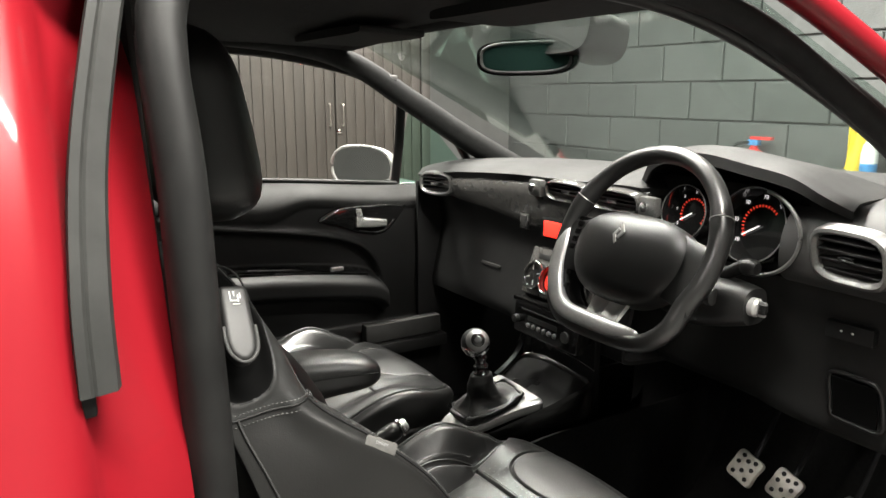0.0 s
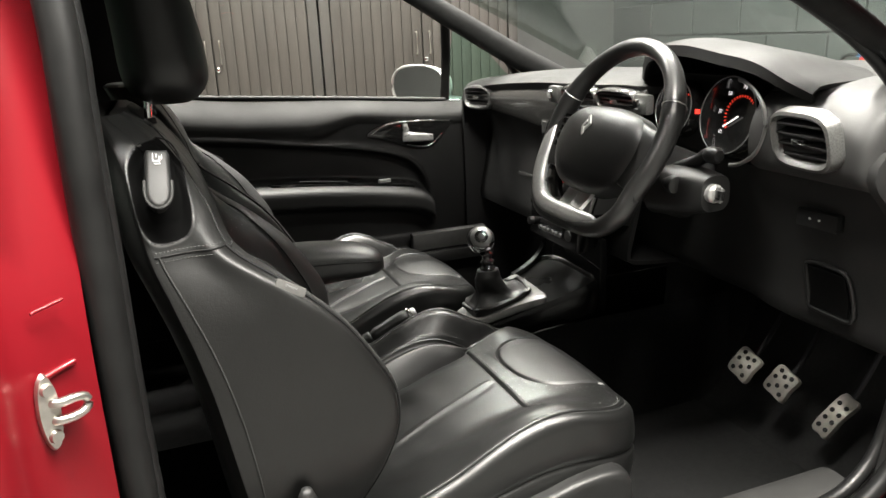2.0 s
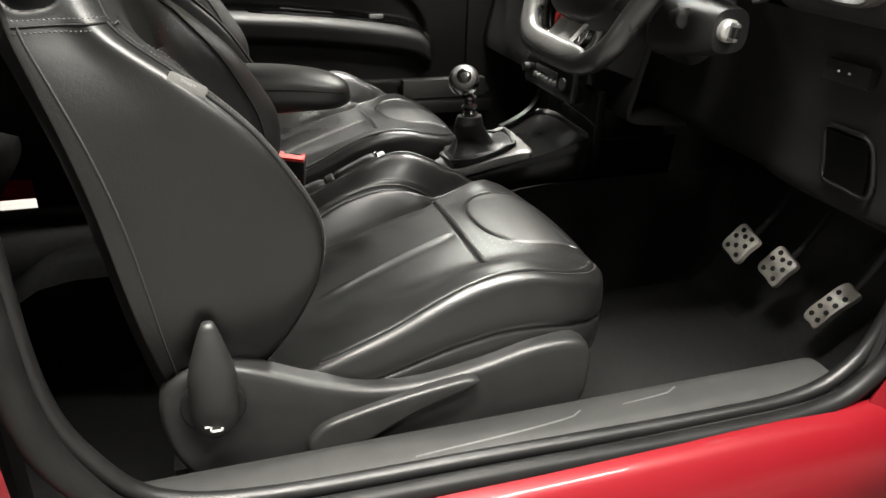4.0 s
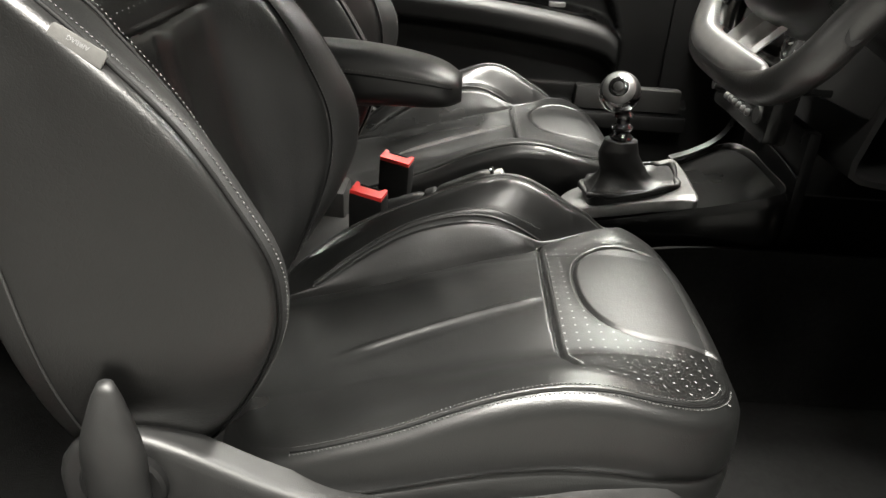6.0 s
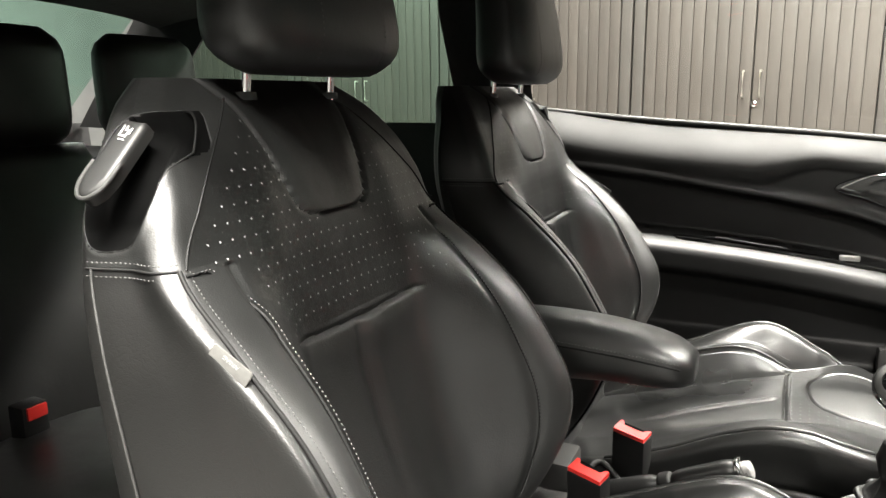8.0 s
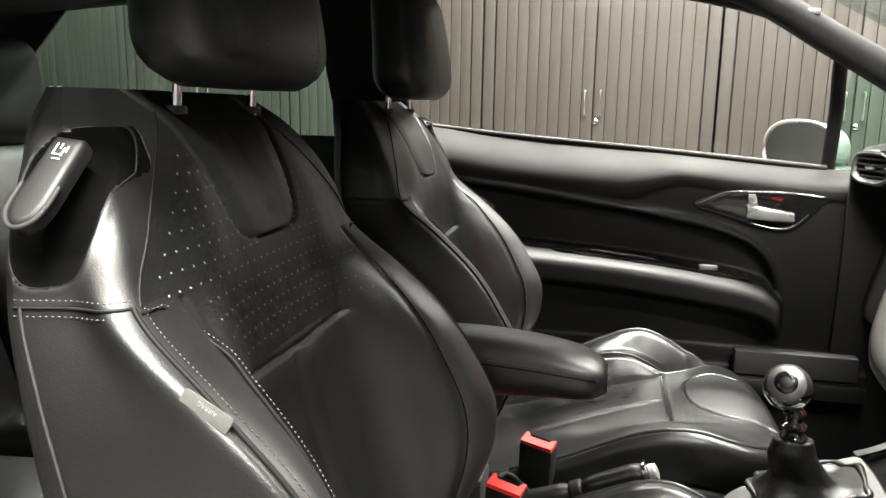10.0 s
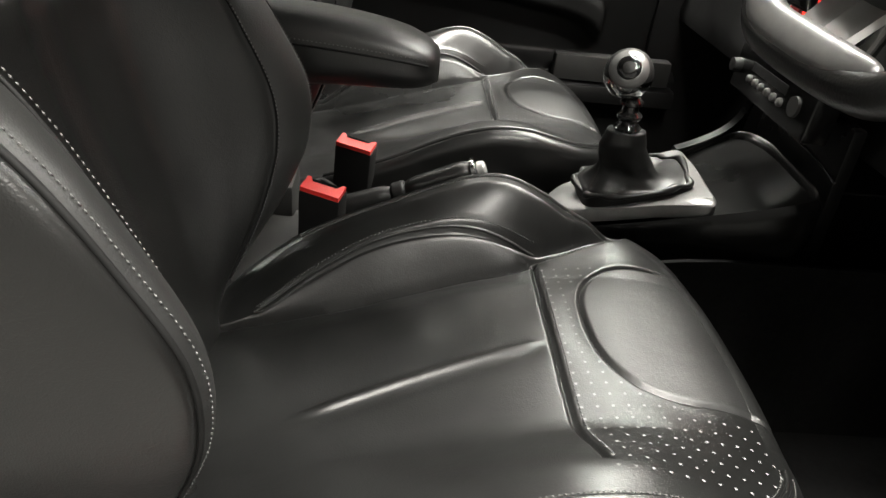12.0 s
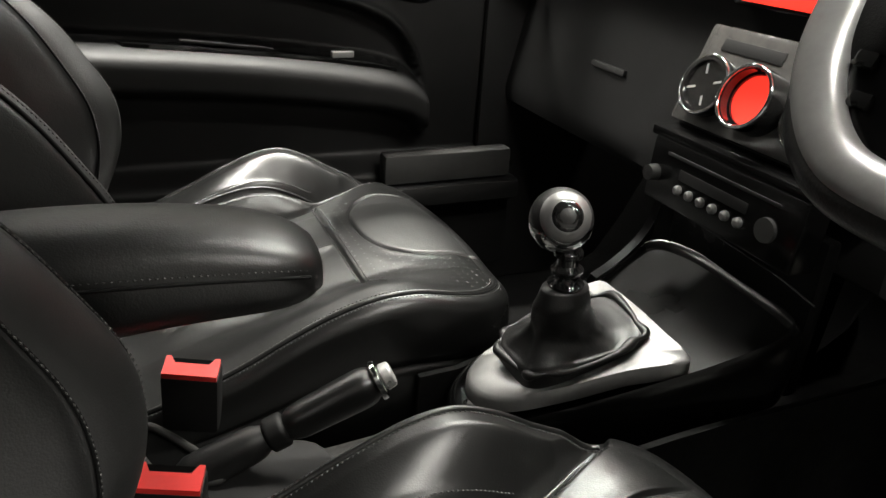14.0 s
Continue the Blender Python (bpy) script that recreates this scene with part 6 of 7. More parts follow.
# display and switch below the vents
hz = box("hazard_switch", (1.066, 0.180, 0.951), (1.08, 0.214, 0.993), CHROME, dash, "small chrome-framed switch", bevel=0.005, m=None)
box("switch_face", (1.0645, 0.186, 0.957), (1.0665, 0.208, 0.987), PLASTIC_GREY, hz, "grey switch face", bevel=0.002)
dsp = box("display", (1.062, -0.09, 0.944), (1.085, 0.122, 0.996), GLOSS, dash, "gloss black display surround", bevel=0.006)
box("display_screen", (1.0595, -0.075, 0.950), (1.0625, 0.108, 0.988), RED_GLOW, dsp, "glowing red display", bevel=0.001)

# driver's side of the dash: binnacle, gauges, lower panels
P = []
corner = [(0.15, -0.752), (0.09, -0.7515), (0.045, -0.750), (0.018, -0.7465), (0.005, -0.740)]
for dx, yy in corner + [(0.0, q) for q in np.linspace(-0.730, -0.50, 22)]:
    x0, z0 = float(lip(yy)) + dx, float(lip_z(yy)) - 0.004
    key = [(x0 + 0.170, z0 + 0.026), (x0 + 0.125, z0 + 0.025), (x0 + 0.085, z0 + 0.019), (x0 + 0.052, z0 + 0.008), (x0 + 0.028, z0 - 0.009), (x0 + 0.012, z0 - 0.030), (x0 + 0.002, 1.03), (x0 + 0.006, 0.985), (x0 + 0.03, 0.965), (x0 + 0.07, 0.955)]
    P.append([(a, yy, b) for a, b in spline(key, 28)])
shell("driver_face", np.array(P), 0.008, SOFT_FACE, dash, "black dash face round the driver's vent")
P = []
for yy in np.linspace(-0.735, 0.12, 40):
    o2 = 0.03 * sstep(-0.50, -0.30, yy)
    key = [(1.15 + o2, 0.958), (1.165 + o2, 0.92), (1.185 + o2, 0.84), (1.215 + o2, 0.74), (1.225 + o2, 0.68), (1.25 + o2, 0.655), (1.40, 0.65)]
    P.append([(a, yy, b) for a, b in spline(key, 22)])
shell("knee_panel", np.array(P), 0.01, PLASTIC_SOFT, dash, "black knee panel under the dash")


def knee_x(z):
    return cr(z, [0.655, 0.68, 0.74, 0.84, 0.92, 0.958], [1.25, 1.225, 1.2135, 1.184, 1.165, 1.15])


# no real hollow: a flat near-black sheet paints the shade inside the pocket
P = np.array([[(float(knee_x(z)) - 0.007, yy + 0.02 * (0.74 - z), z) for z in np.linspace(0.712, 0.793, 8)] for yy in np.linspace(-0.640, -0.560, 8)])
pk = shell("pocket", P, 0.004, VOID, dash, "flat near-black sheet painted as the shade in the knee pocket")
ol = spline([(-0.646, 0.708), (-0.603, 0.706), (-0.558, 0.712), (-0.552, 0.753), (-0.558, 0.796), (-0.603, 0.800), (-0.640, 0.794), (-0.648, 0.753)], 50, closed=True)
tube("pocket_lip", np.array([(float(knee_x(b)) - 0.007, a + 0.02 * (0.74 - b), b) for a, b in ol]), 0.0045, PLASTIC, pk, "rounded pocket lip", 8, closed=True)
swp = box("switch_blank", (1.152, -0.645, 0.872), (1.170, -0.560, 0.903), PLASTIC, dash, "black switch panel with pale symbols", bevel=0.004, m=None)
for yy in (-0.590, -0.610):
    box("symbol", (1.1508, yy - 0.002, 0.887), (1.1519, yy + 0.002, 0.890), WHITE_INK, swp, bevel=0)
# end panel towards the door
ep = spline([(1.088, 0.985), (1.117, 1.030), (1.22, 1.040), (1.36, 1.035), (1.42, 1.0), (1.42, 0.80), (1.38, 0.66), (1.294, 0.632), (1.237, 0.640), (1.202, 0.70), (1.190, 0.782), (1.155, 0.874), (1.132, 0.930)], 60, closed=True)
plate("end_panel", [tuple(p) for p in ep], 0.016, basis((0, -0.742, 0), (1, 0, 0), (0, 0, 1)), PLASTIC_SOFT, dash, "black end panel of the dash", 0.006)

# hood over the gauges
P = []
HY = [-0.61, -0.57, -0.53, -0.44, -0.34, -0.26, -0.20, -0.14]
for yy in np.linspace(-0.61, -0.14, 50):
    ze = float(cr(yy, HY, [1.100, 1.118, 1.138, 1.157, 1.170, 1.165, 1.145, 1.095]))
    xe = float(cr(yy, HY, [1.112, 1.094, 1.080, 1.068, 1.066, 1.072, 1.092, 1.13]))
    key = [(xe + 0.006, ze - 0.010), (xe, ze - 0.003), (xe + 0.012, ze + 0.006), (xe + 0.08, ze + 0.010), (1.24, 1.098 + (ze - 1.085) * 0.72), (1.34, 1.095 + (ze - 1.085) * 0.30), (1.44 - 0.06 * sstep(-0.5, -0.61, yy), 1.086)]
    P.append([(q, yy, z) for q, z in spline(key, 24)])
shell("gauge_hood", np.array(P), 0.008, PLASTIC_SOFT, dash, "grained hood over the gauges")
back = box("gauge_back", (1.158, -0.56, 0.965), (1.172, -0.17, 1.12), DARK, dash, "dark gauge housing", bevel=0.01)


def gauge(cy, cz, r, numbers, reds, cx=1.112):
    m = basis((cx, cy, cz), (0, -1, 0), (0.18, 0, 1))
    g = lathe("gauge", [(r * 1.16, 0.0), (r * 1.16, 0.026), (r * 1.10, 0.034), (r * 1.04, 0.033), (r * 0.98, 0.002), (0.0, 0.0019)], m @ Matrix.Diagonal((1, 1, 1, 1)), GLOSS, dash, "round gauge with glowing figures", 44)
    tube("gauge_rim", np.array([tuple(m @ Vector((1.09 * r * math.cos(a), 1.09 * r * math.sin(a), 0.034))) for a in np.linspace(0, 2 * math.pi, 44, endpoint=False)]), 0.0011, ALU, g, "thin silver rim", 8, closed=True)
    for k, w in enumerate(numbers):
        a = radians(215 - 250 * k / (len(numbers) - 1))
        words("figure", w, r * 0.16, m @ pose(0.84 * r * math.cos(a), 0.84 * r * math.sin(a), 0.004), WHITE_GLOW, g)
    for k in range(reds):
        a = radians(215 - 250 * k / (reds - 1))
        box("mark", (0.55 * r, -0.0010, 0.003), (0.62 * r, 0.0010, 0.0045), RED_DIM, g, bevel=0, m=m @ Matrix.Rotation(a, 4, "Z"))
    box("needle", (0.0, -0.0012, 0.007), (0.62 * r, 0.0012, 0.0085), WHITE_GLOW, g, "pale needle", bevel=0, m=m @ Matrix.Rotation(radians(212), 4, "Z"))
    return g


gauge(-0.432, 1.048, 0.064, ["10", "30", "50", "70", "90", "110", "130"], 26, 1.134)
gauge(-0.275, 1.050, 0.050, ["0", "1", "2", "3", "4", "5", "6"], 20, 1.136)
tube("gauge_ring", np.array([(1.090, -0.446 + 0.092 * math.cos(a), 1.045 + 0.078 * math.sin(a)) for a in np.radians(np.linspace(105, 262, 40))]), 0.0036, ALU, dash, "satin arc beside the gauge", 10)
lathe("gauge_pod", [(0.060, 0.0), (0.058, -0.05), (0.0, -0.05)], basis((1.12, -0.515, 1.040), (0, -1, 0), (0.18, 0, 1)), GLOSS, dash, "empty round gauge pod", 36)
box("warning_light", (1.100, -0.356, 1.05), (1.103, -0.346, 1.058), RED_GLOW, dash, "small red warning light", bevel=0)

# ---------------------------------------------------------------- centre stack
stack = thing("centre_stack", "black centre stack with heater dials and a radio", "centre console", (1.02, 0, 0.7))
ms = basis((1.016, 0.011, 0.806), (0, -1, 0), (0.37, 0, 1))
box("stack_body", (-0.122, 0.0, -0.12), (0.122, 0.126, -0.004), PLASTIC, stack, bevel=0.012, m=ms)
hv = box("heater_panel", (-0.120, 0.006, -0.004), (0.120, 0.122, 0.008), BAND, stack, "smoked glossy heater panel", bevel=0.006, m=ms)
box("heater_slot", (-0.090, 0.094, 0.0075), (0.0, 0.108, 0.0095), DARK, hv, "dark slot", bevel=0.003, m=ms)
for i, cx in enumerate((-0.076, 0.0, 0.076)):
    d = lathe("dial", [(0.0, 0.0), (0.034, 0.0), (0.034, 0.012), (0.031, 0.017), (0.027, 0.017), (0.026, 0.013), (0.0, 0.0125)], ms @ pose(cx, 0.052, 0.008), GLOSS, hv, "round heater dial", 40)
    ring = np.array([tuple(ms @ Vector((cx + 0.0325 * math.cos(a), 0.052 + 0.0325 * math.sin(a), 0.0385 if i == 1 else 0.023))) for a in np.linspace(0, 2 * math.pi, 40, endpoint=False)])
    tube("dial_ring", ring, 0.0022, CHROME, d, "chrome dial ring", 8, closed=True)
    if i == 1:
        lathe("dial_wall", [(0.0345, 0.0), (0.0345, 0.0285), (0.033, 0.030), (0.0295, 0.0285), (0.0285, 0.012), (0.0285, 0.0126)], ms @ pose(cx, 0.052, 0.008), GLOSS, d, "deep gloss black dial wall", 40)
        lathe("dial_face", [(0.0, 0.0), (0.0275, 0.0), (0.0275, 0.0015), (0.0, 0.002)], ms @ pose(cx, 0.052, 0.0208), RED_GLOW, d, "glowing red dial face", 36)
    else:
        for an in (20, 110, 200, 290):
            box("dial_mark", (0.013, -0.0012, 0.0), (0.024, 0.0012, 0.0007), SILVER_PAINT, d, bevel=0, m=ms @ pose(cx, 0.052, 0.0208, 0, 0, an))
box("stack_ledge", (0.986, -0.112, 0.797), (1.06, 0.126, 0.8085), PIANO, stack, "gloss black ledge above the radio", bevel=0.003)
mr = basis((0.987, 0.0, 0.795), (0, -1, 0), (0.06, 0, 1))
rd = box("radio", (-0.114, -0.070, -0.03), (0.114, 0.004, 0.004), PIANO, stack, "gloss black radio", bevel=0.004, m=mr)
box("disc_slot", (-0.085, -0.012, 0.0035), (0.085, -0.008, 0.0055), DARK, rd, "dark disc slot", bevel=0.001, m=mr)
box("radio_display", (-0.06, -0.034, 0.0035), (0.045, -0.022, 0.0052), PLASTIC, rd, "dark radio display strip", bevel=0.002, m=mr)
for k in range(6):
    lathe("radio_button", [(0.0, 0.0), (0.0058, 0.0), (0.0054, 0.004), (0.003, 0.006), (0.0, 0.006)], mr @ pose(-0.056 + 0.0190 * k, -0.045, 0.004), ALU, rd, "small silver button", 16)
lathe("radio_knob", [(0.0, 0.0), (0.010, 0.0), (0.009, 0.012), (0.0, 0.013)], mr @ pose(-0.100, -0.038, 0.004), PLASTIC, rd, "radio knob", 20)
rg = lathe("radio_ring", [(0.009, 0.0), (0.013, 0.0), (0.0125, 0.004), (0.009, 0.004)], mr @ pose(0.075, -0.038, 0.004), PLASTIC_GREY, rd, "selector ring", 24)
# dark tray below the radio, with side walls
for s in (1,):
    top = [(0.925, 0.622), (0.96, 0.630), (1.0, 0.646), (1.025, 0.668), (1.04, 0.705)]
    tx = spline(top, 16)
    q = lambda x: 0.118 + 0.34 * (x - 0.925)
    P = np.array([[(x, s * (q(x) + 0.010 * math.sin(u * 3.1)), 0.545 + (z - 0.545) * u) for u in np.linspace(0, 1, 10)] for x, z in tx])
    shell("tray_wall", P[::-1], 0.010, TRAY, stack, "gloss black tray wall")
box("tray_back", (1.055, -0.092, 0.55), (1.075, 0.14, 0.74), TRAY, stack, bevel=0.006)
tube("tray_edge", spline([(1.052, 0.098, 0.690), (1.053, 0.03, 0.684), (1.053, -0.04, 0.680), (1.052, -0.098, 0.672)], 30), 0.0016, GLOSS, stack, "", 8)

# ---------------------------------------------------------------- console, gear lever, handbrake
con = thing("centre_console", "gloss black console with a satin silver gear surround", "centre console", (0.8, 0, 0.45))
kl = spline([(0.714, 0.030, 0.525), (0.726, 0.072, 0.535), (0.78, 0.096, 0.556), (0.89, 0.114, 0.597), (0.96, 0.124, 0.622), (1.03, 0.140, 0.646), (1.056, 0.09, 0.652), (1.060, 0.0, 0.650), (1.055, -0.075, 0.648), (1.03, -0.098, 0.642), (0.96, -0.092, 0.620), (0.89, -0.076, 0.597), (0.80, -0.046, 0.563), (0.735, -0.016, 0.538)], 110, closed=True)
ring0 = kl.copy()
rings = []
for dz, g in ((-0.09, 1.02), (-0.05, 1.045), (-0.016, 1.035), (-0.004, 1.01), (0.0, 0.985), (-0.002, 0.965), (-0.012, 0.95)):
    q = ring0.copy()
    q[:, 0] = 0.87 + (q[:, 0] - 0.87) * g
    q[:, 1] *= g
    q[:, 2] += dz
    rings.append(q)
sheet("console_body", np.array(rings), PIANO, con, "gloss black console body", wrap_v=True, sharp=60)
low = rings[-1].copy()
low[:, 0] = 0.87 + (low[:, 0] - 0.87) * 0.975
low[:, 1] *= 0.975
low[:, 2] -= 0.048
sheet("tray_lining", np.array([rings[-1], low]), TRAY, con, "mirror-black lining of the tray", wrap_v=True, caps=True, sharp=60)
gpo = spline([(0.726, 0.030, 0.553), (0.738, 0.064, 0.558), (0.775, 0.080, 0.577), (0.85, 0.092, 0.602), (0.922, 0.104, 0.627), (0.933, 0.070, 0.629), (0.930, -0.02, 0.629), (0.920, -0.078, 0.627), (0.86, -0.054, 0.602), (0.80, -0.034, 0.577), (0.748, -0.008, 0.558)], 90, closed=True)
rings = []
for dz, g in ((-0.010, 1.0), (0.004, 0.995), (0.010, 0.95), (0.010, 0.70)):
    q = gpo.copy()
    c0 = np.array([0.838, 0.028])
    q[:, :2] = c0 + (q[:, :2] - c0) * g
    q[:, 2] = 0.5 * (q[:, 2] + gpo[:, 2]) + dz
    rings.append(q)
# the rings nearer the middle follow the slope of the outline
for k in range(4):
    rings[k][:, 2] = np.interp(rings[k][:, 0], [0.728, 0.945], [0.553, 0.629]) + (-0.016, -0.004, 0.001, 0.000)[k]
sheet("gear_surround", np.array(rings), ALU, con, "satin silver gear surround", wrap_v=True, caps=True, sharp=50)
# carpeted flanks of the console down to the floor
for q in (-1, 1):
    P = np.array([[(x, 0.012 + q * (0.100 + 0.06 * (0.56 - z) + 0.02 * float(sstep(0.75, 0.95, x))), z) for z in np.linspace(0.27, 0.553, 9)] for x in np.linspace(0.70, 1.42, 16)])
    P[:, :, 2] += (0.04 * sstep(0.72, 0.95, P[:, :, 0]) - 0.035) * sstep(0.30, 0.55, P[:, :, 2])
    shell("console_flank", P if q > 0 else P[::-1], 0.008, CARPET, con, "black carpeted flank of the console")
# tunnel cover between the seats
P = np.array([[(x, y, 0.445 + 0.055 * (1 - (abs(y) / 0.105) ** 4) + 0.01 * math.sin(x * 9)) for y in np.linspace(-0.105, 0.105, 13)] for x in np.linspace(0.18, 0.74, 16)])
shell("tunnel_cover", P, 0.015, PLASTIC_GREY, con, "dark grey plastic tunnel cover")
# the pocket's depth is only painted: a near-black plate inside a raised rim
pk = spline([(0.385, 0.118), (0.405, 0.122), (0.462, 0.034), (0.446, 0.024), (0.405, 0.048), (0.388, 0.085)], 40, closed=True)
plate("tunnel_pocket", [tuple(p) for p in pk], 0.005, pose(0, 0, 0.503), VOID, con, "flat near-black plate painted as shade in the pocket beside the handbrake", 0.001)
tube("pocket_rim", np.array([(a, b, 0.511) for a, b in pk]), 0.0045, PLASTIC_GREY, con, "grey rim of the pocket", 8, closed=True)
box("rear_bracket", (0.30, 0.028, 0.44), (0.366, 0.112, 0.545), PLASTIC_GREY, con, "grey plastic belt bracket", bevel=0.01)
ol = spline([(0.40, 0.035), (0.50, 0.05), (0.56, 0.03), (0.56, -0.02), (0.48, -0.04), (0.40, -0.02)], 30, closed=True)
plate("tunnel_slot", [tuple(p) for p in ol], 0.004, pose(0, 0.02, 0.503), DARK, con, "dark opening round the handbrake", 0.001)

gear = thing("gear_lever", "gear lever with a round satin knob and creased leather gaiter", "gear lever", (0.81, 0, 0.60))
# gaiter: square foot drawn up to a round neck, with folds
n = 60
a = np.linspace(0, 2 * math.pi, n, endpoint=False)
P = []
for u in np.linspace(0, 1, 30):
    pw = 4.5 - 2.5 * min(1, u * 2.2)
    c, s = np.cos(a), np.sin(a)
    c, s = np.sign(c) * np.abs(c) ** (2 / pw), np.sign(s) * np.abs(s) ** (2 / pw)
    prof = float(cr(u, [0, 0.06, 0.16, 0.30, 0.6, 0.85, 1.0], [1.0, 0.99, 0.86, 0.63, 0.50, 0.42, 0.36]))
    fold = 1 + (0.045 * np.sin(5 * a + 1.0 + 3 * u) + 0.025 * np.sin(9 * a + 5 * u)) * math.sin(math.pi * min(u * 1.6, 1)) * (1 - u * 0.6)
    bulge = 0.008 * math.exp(-(((u - 0.09) / 0.06) ** 2))
    cx, cy = 0.842 - 0.034 * min(1, u * 1.3), 0.028 * (1 - min(1, u * 1.2))
    rx, ry = 0.072 * prof, (0.056 - 0.006 * min(1, 3 * u)) * prof * (1 + 0.12 * np.clip(c, -1, 1) * (1 - min(1, 2 * u)))
    z = 0.592 + (0.091 * u**1.12)
    zz = z + (1 - min(1, u * 3)) * 0.35 * (rx * c) + bulge + 0.004 * np.sin(3 * a + 2) * math.exp(-(((u - 0.16) / 0.10) ** 2))
    P.append(np.stack([cx + rx * c * fold, cy + ry * s * fold, zz], 1))
hem = np.array(P)[2]
hem = hem + np.c_[0.0035 * np.sin(7 * a) * np.cos(a), 0.0035 * np.sin(7 * a) * np.sin(a), 0.001 + 0.002 * np.sin(5 * a + 1)]
tube("gaiter_hem", hem, 0.0042 + 0.0018 * np.sin(9 * a), GAITER_LEATHER, gear, "gathered hem of the gaiter", 10, closed=True)
sheet("gaiter", np.array(P), GAITER_LEATHER, gear, "creased black leather gaiter", wrap_v=True, caps=True, sharp=80)
lathe("collar", [(0.0, 0.0), (0.017, 0.0), (0.019, 0.005), (0.014, 0.010), (0.012, 0.014), (0.016, 0.018), (0.0165, 0.022), (0.011, 0.027), (0.0105, 0.034), (0.015, 0.037), (0.015, 0.041), (0.010, 0.046), (0.0, 0.046)], pose(0.808, 0, 0.682, 0, -3), GLOSS, gear, "ribbed gloss black collar", 32)
kb = [(0.0315 * math.sin(t), -0.0315 * math.cos(t)) for t in np.linspace(0.25, math.pi - 0.02, 24)]
lathe("knob", kb, pose(0.794, 0.003, 0.757, 0, -3), PLASTIC, gear, "round dark knob", 40, 80)
mk2 = basis((0.794, 0.003, 0.757), (0.94, -0.35, 0.0), (0.17, 0.45, 0.87)) @ Matrix.Scale(1.15, 4)
lathe("knob_band", [(0.0218, 0.0170), (0.0215, 0.0186), (0.0185, 0.0212), (0.0150, 0.0240), (0.0140, 0.0246)], mk2, ALU, gear, "satin silver ring on the knob", 40, 80)
lathe("knob_cap", [(0.0138, 0.0232), (0.0132, 0.0250), (0.008, 0.0264), (0.0, 0.0268)], mk2, GLOSS, gear, "dark round cap on the knob", 32, 80)
lathe("knob_skirt", [(0.012, -0.0262), (0.020, -0.0215), (0.0265, -0.0115), (0.0278, -0.004), (0.0272, -0.002), (0.0, -0.002)], pose(0.794, 0.003, 0.757, 0, -3) @ Matrix.Scale(1.14, 4), CHROME, gear, "polished lower half of the knob", 40, 60)

hb = thing("handbrake", "black handbrake lever with a silver release button", "handbrake", (0.48, 0.03, 0.5))
a0, a1 = np.array([0.425, 0.040, 0.505]), np.array([0.628, 0.022, 0.598])
ax = (a1 - a0) / np.linalg.norm(a1 - a0)
upv = np.array([-ax[2], 0, ax[0]])
sd = np.cross(upv, ax)


def rod(name, u0, u1, w0, w1, mt, label="", n=10):
    st = []
    for u in np.linspace(0, 1, n):
        k = u0 + (u1 - u0) * u
        w = (w0 + (w1 - w0) * u) * (1 - 0.25 * (2 * abs(u - 0.5)) ** 8)
        st.append((a0 + (a1 - a0) * k, sd * w, upv * w * 1.1))
    return superloft(name, st, mt, hb, label, 20, 2.4, 60)


rod("lever_arm", 0.0, 0.40, 0.019, 0.016, PLASTIC, "black lever arm")
rod("silver_collar", 0.40, 0.50, 0.0160, 0.0160, PLASTIC_DARK, "black collar")
rod("grip", 0.50, 0.93, 0.0160, 0.0190, LEATHER, "black leather grip", 16)
rod("button_ring", 0.93, 0.965, 0.0192, 0.0186, CHROME, "chrome end ring")
rod("release_button", 0.965, 1.02, 0.0130, 0.0115, SILVER_PAINT, "silver release button")

# seat belt buckles between the seats
for bx, by, bz_ in ((0.447, 0.115, 0.583), (0.414, -0.040, 0.581)):
    bk = thing("belt_buckle", "black seat belt buckle with a red button beside a front seat", "belt buckle", (bx, by, 0.5), "front belt buckles")
    m = pose(bx, by, bz_, 0, 6, -17) @ Matrix.Rotation(radians(12), 4, "X")
    box("housing", (-0.029, -0.015, -0.085), (0.029, 0.015, -0.003), DARK, bk, bevel=0.005, m=m)
    fr = sheet("button", np.array([[tuple(m @ Vector((a, b, c))) for a, b in ((-0.027, -0.0135), (0.027, -0.0135), (0.027, 0.0125), (0.022, 0.0125), (0.017, 0.0035), (-0.017, 0.0035), (-0.022, 0.0125), (-0.027, 0.0125))] for c in (-0.004, 0.0015, 0.003)]), RED_PLASTIC, bk, "red release button", wrap_v=True, caps=True)
    box("slot", (-0.021, 0.0040, -0.0045), (0.021, 0.0132, -0.0005), VOID, bk, "dark tongue slot", bevel=0.0008, m=m)
    box("stalk", (-0.014, -0.006, -0.16), (0.014, 0.006, -0.08), RUBBER, bk, "black stalk", bevel=0.004, m=m)

# ---------------------------------------------------------------- steering wheel and column
wh = thing("steering_wheel", "flat-bottomed black leather steering wheel with satin silver inserts", "steering wheel", (0.95, -0.345, 1.0))
TH = radians(27)
WC = np.array([0.896, -0.348, 1.026])
WU, WN, WR = np.array([math.sin(TH), 0, math.cos(TH)]), np.array([-math.cos(TH), 0, math.sin(TH)]), np.array([0, -1.0, 0])


def wp(a, b, c=0.0):
    """A point of the wheel: right, up and towards the driver."""
    return WC + 0.97 * (WR * a + WU * b) + WN * c


rim_keys = [(0.178 * math.cos(t), 0.178 * math.sin(t)) for t in np.radians(np.arange(-28, 209, 15))]
rim_keys += [(-0.146, -0.126), (-0.118, -0.157), (-0.080, -0.171), (0.0, -0.174), (0.080, -0.171), (0.118, -0.157), (0.146, -0.126)]
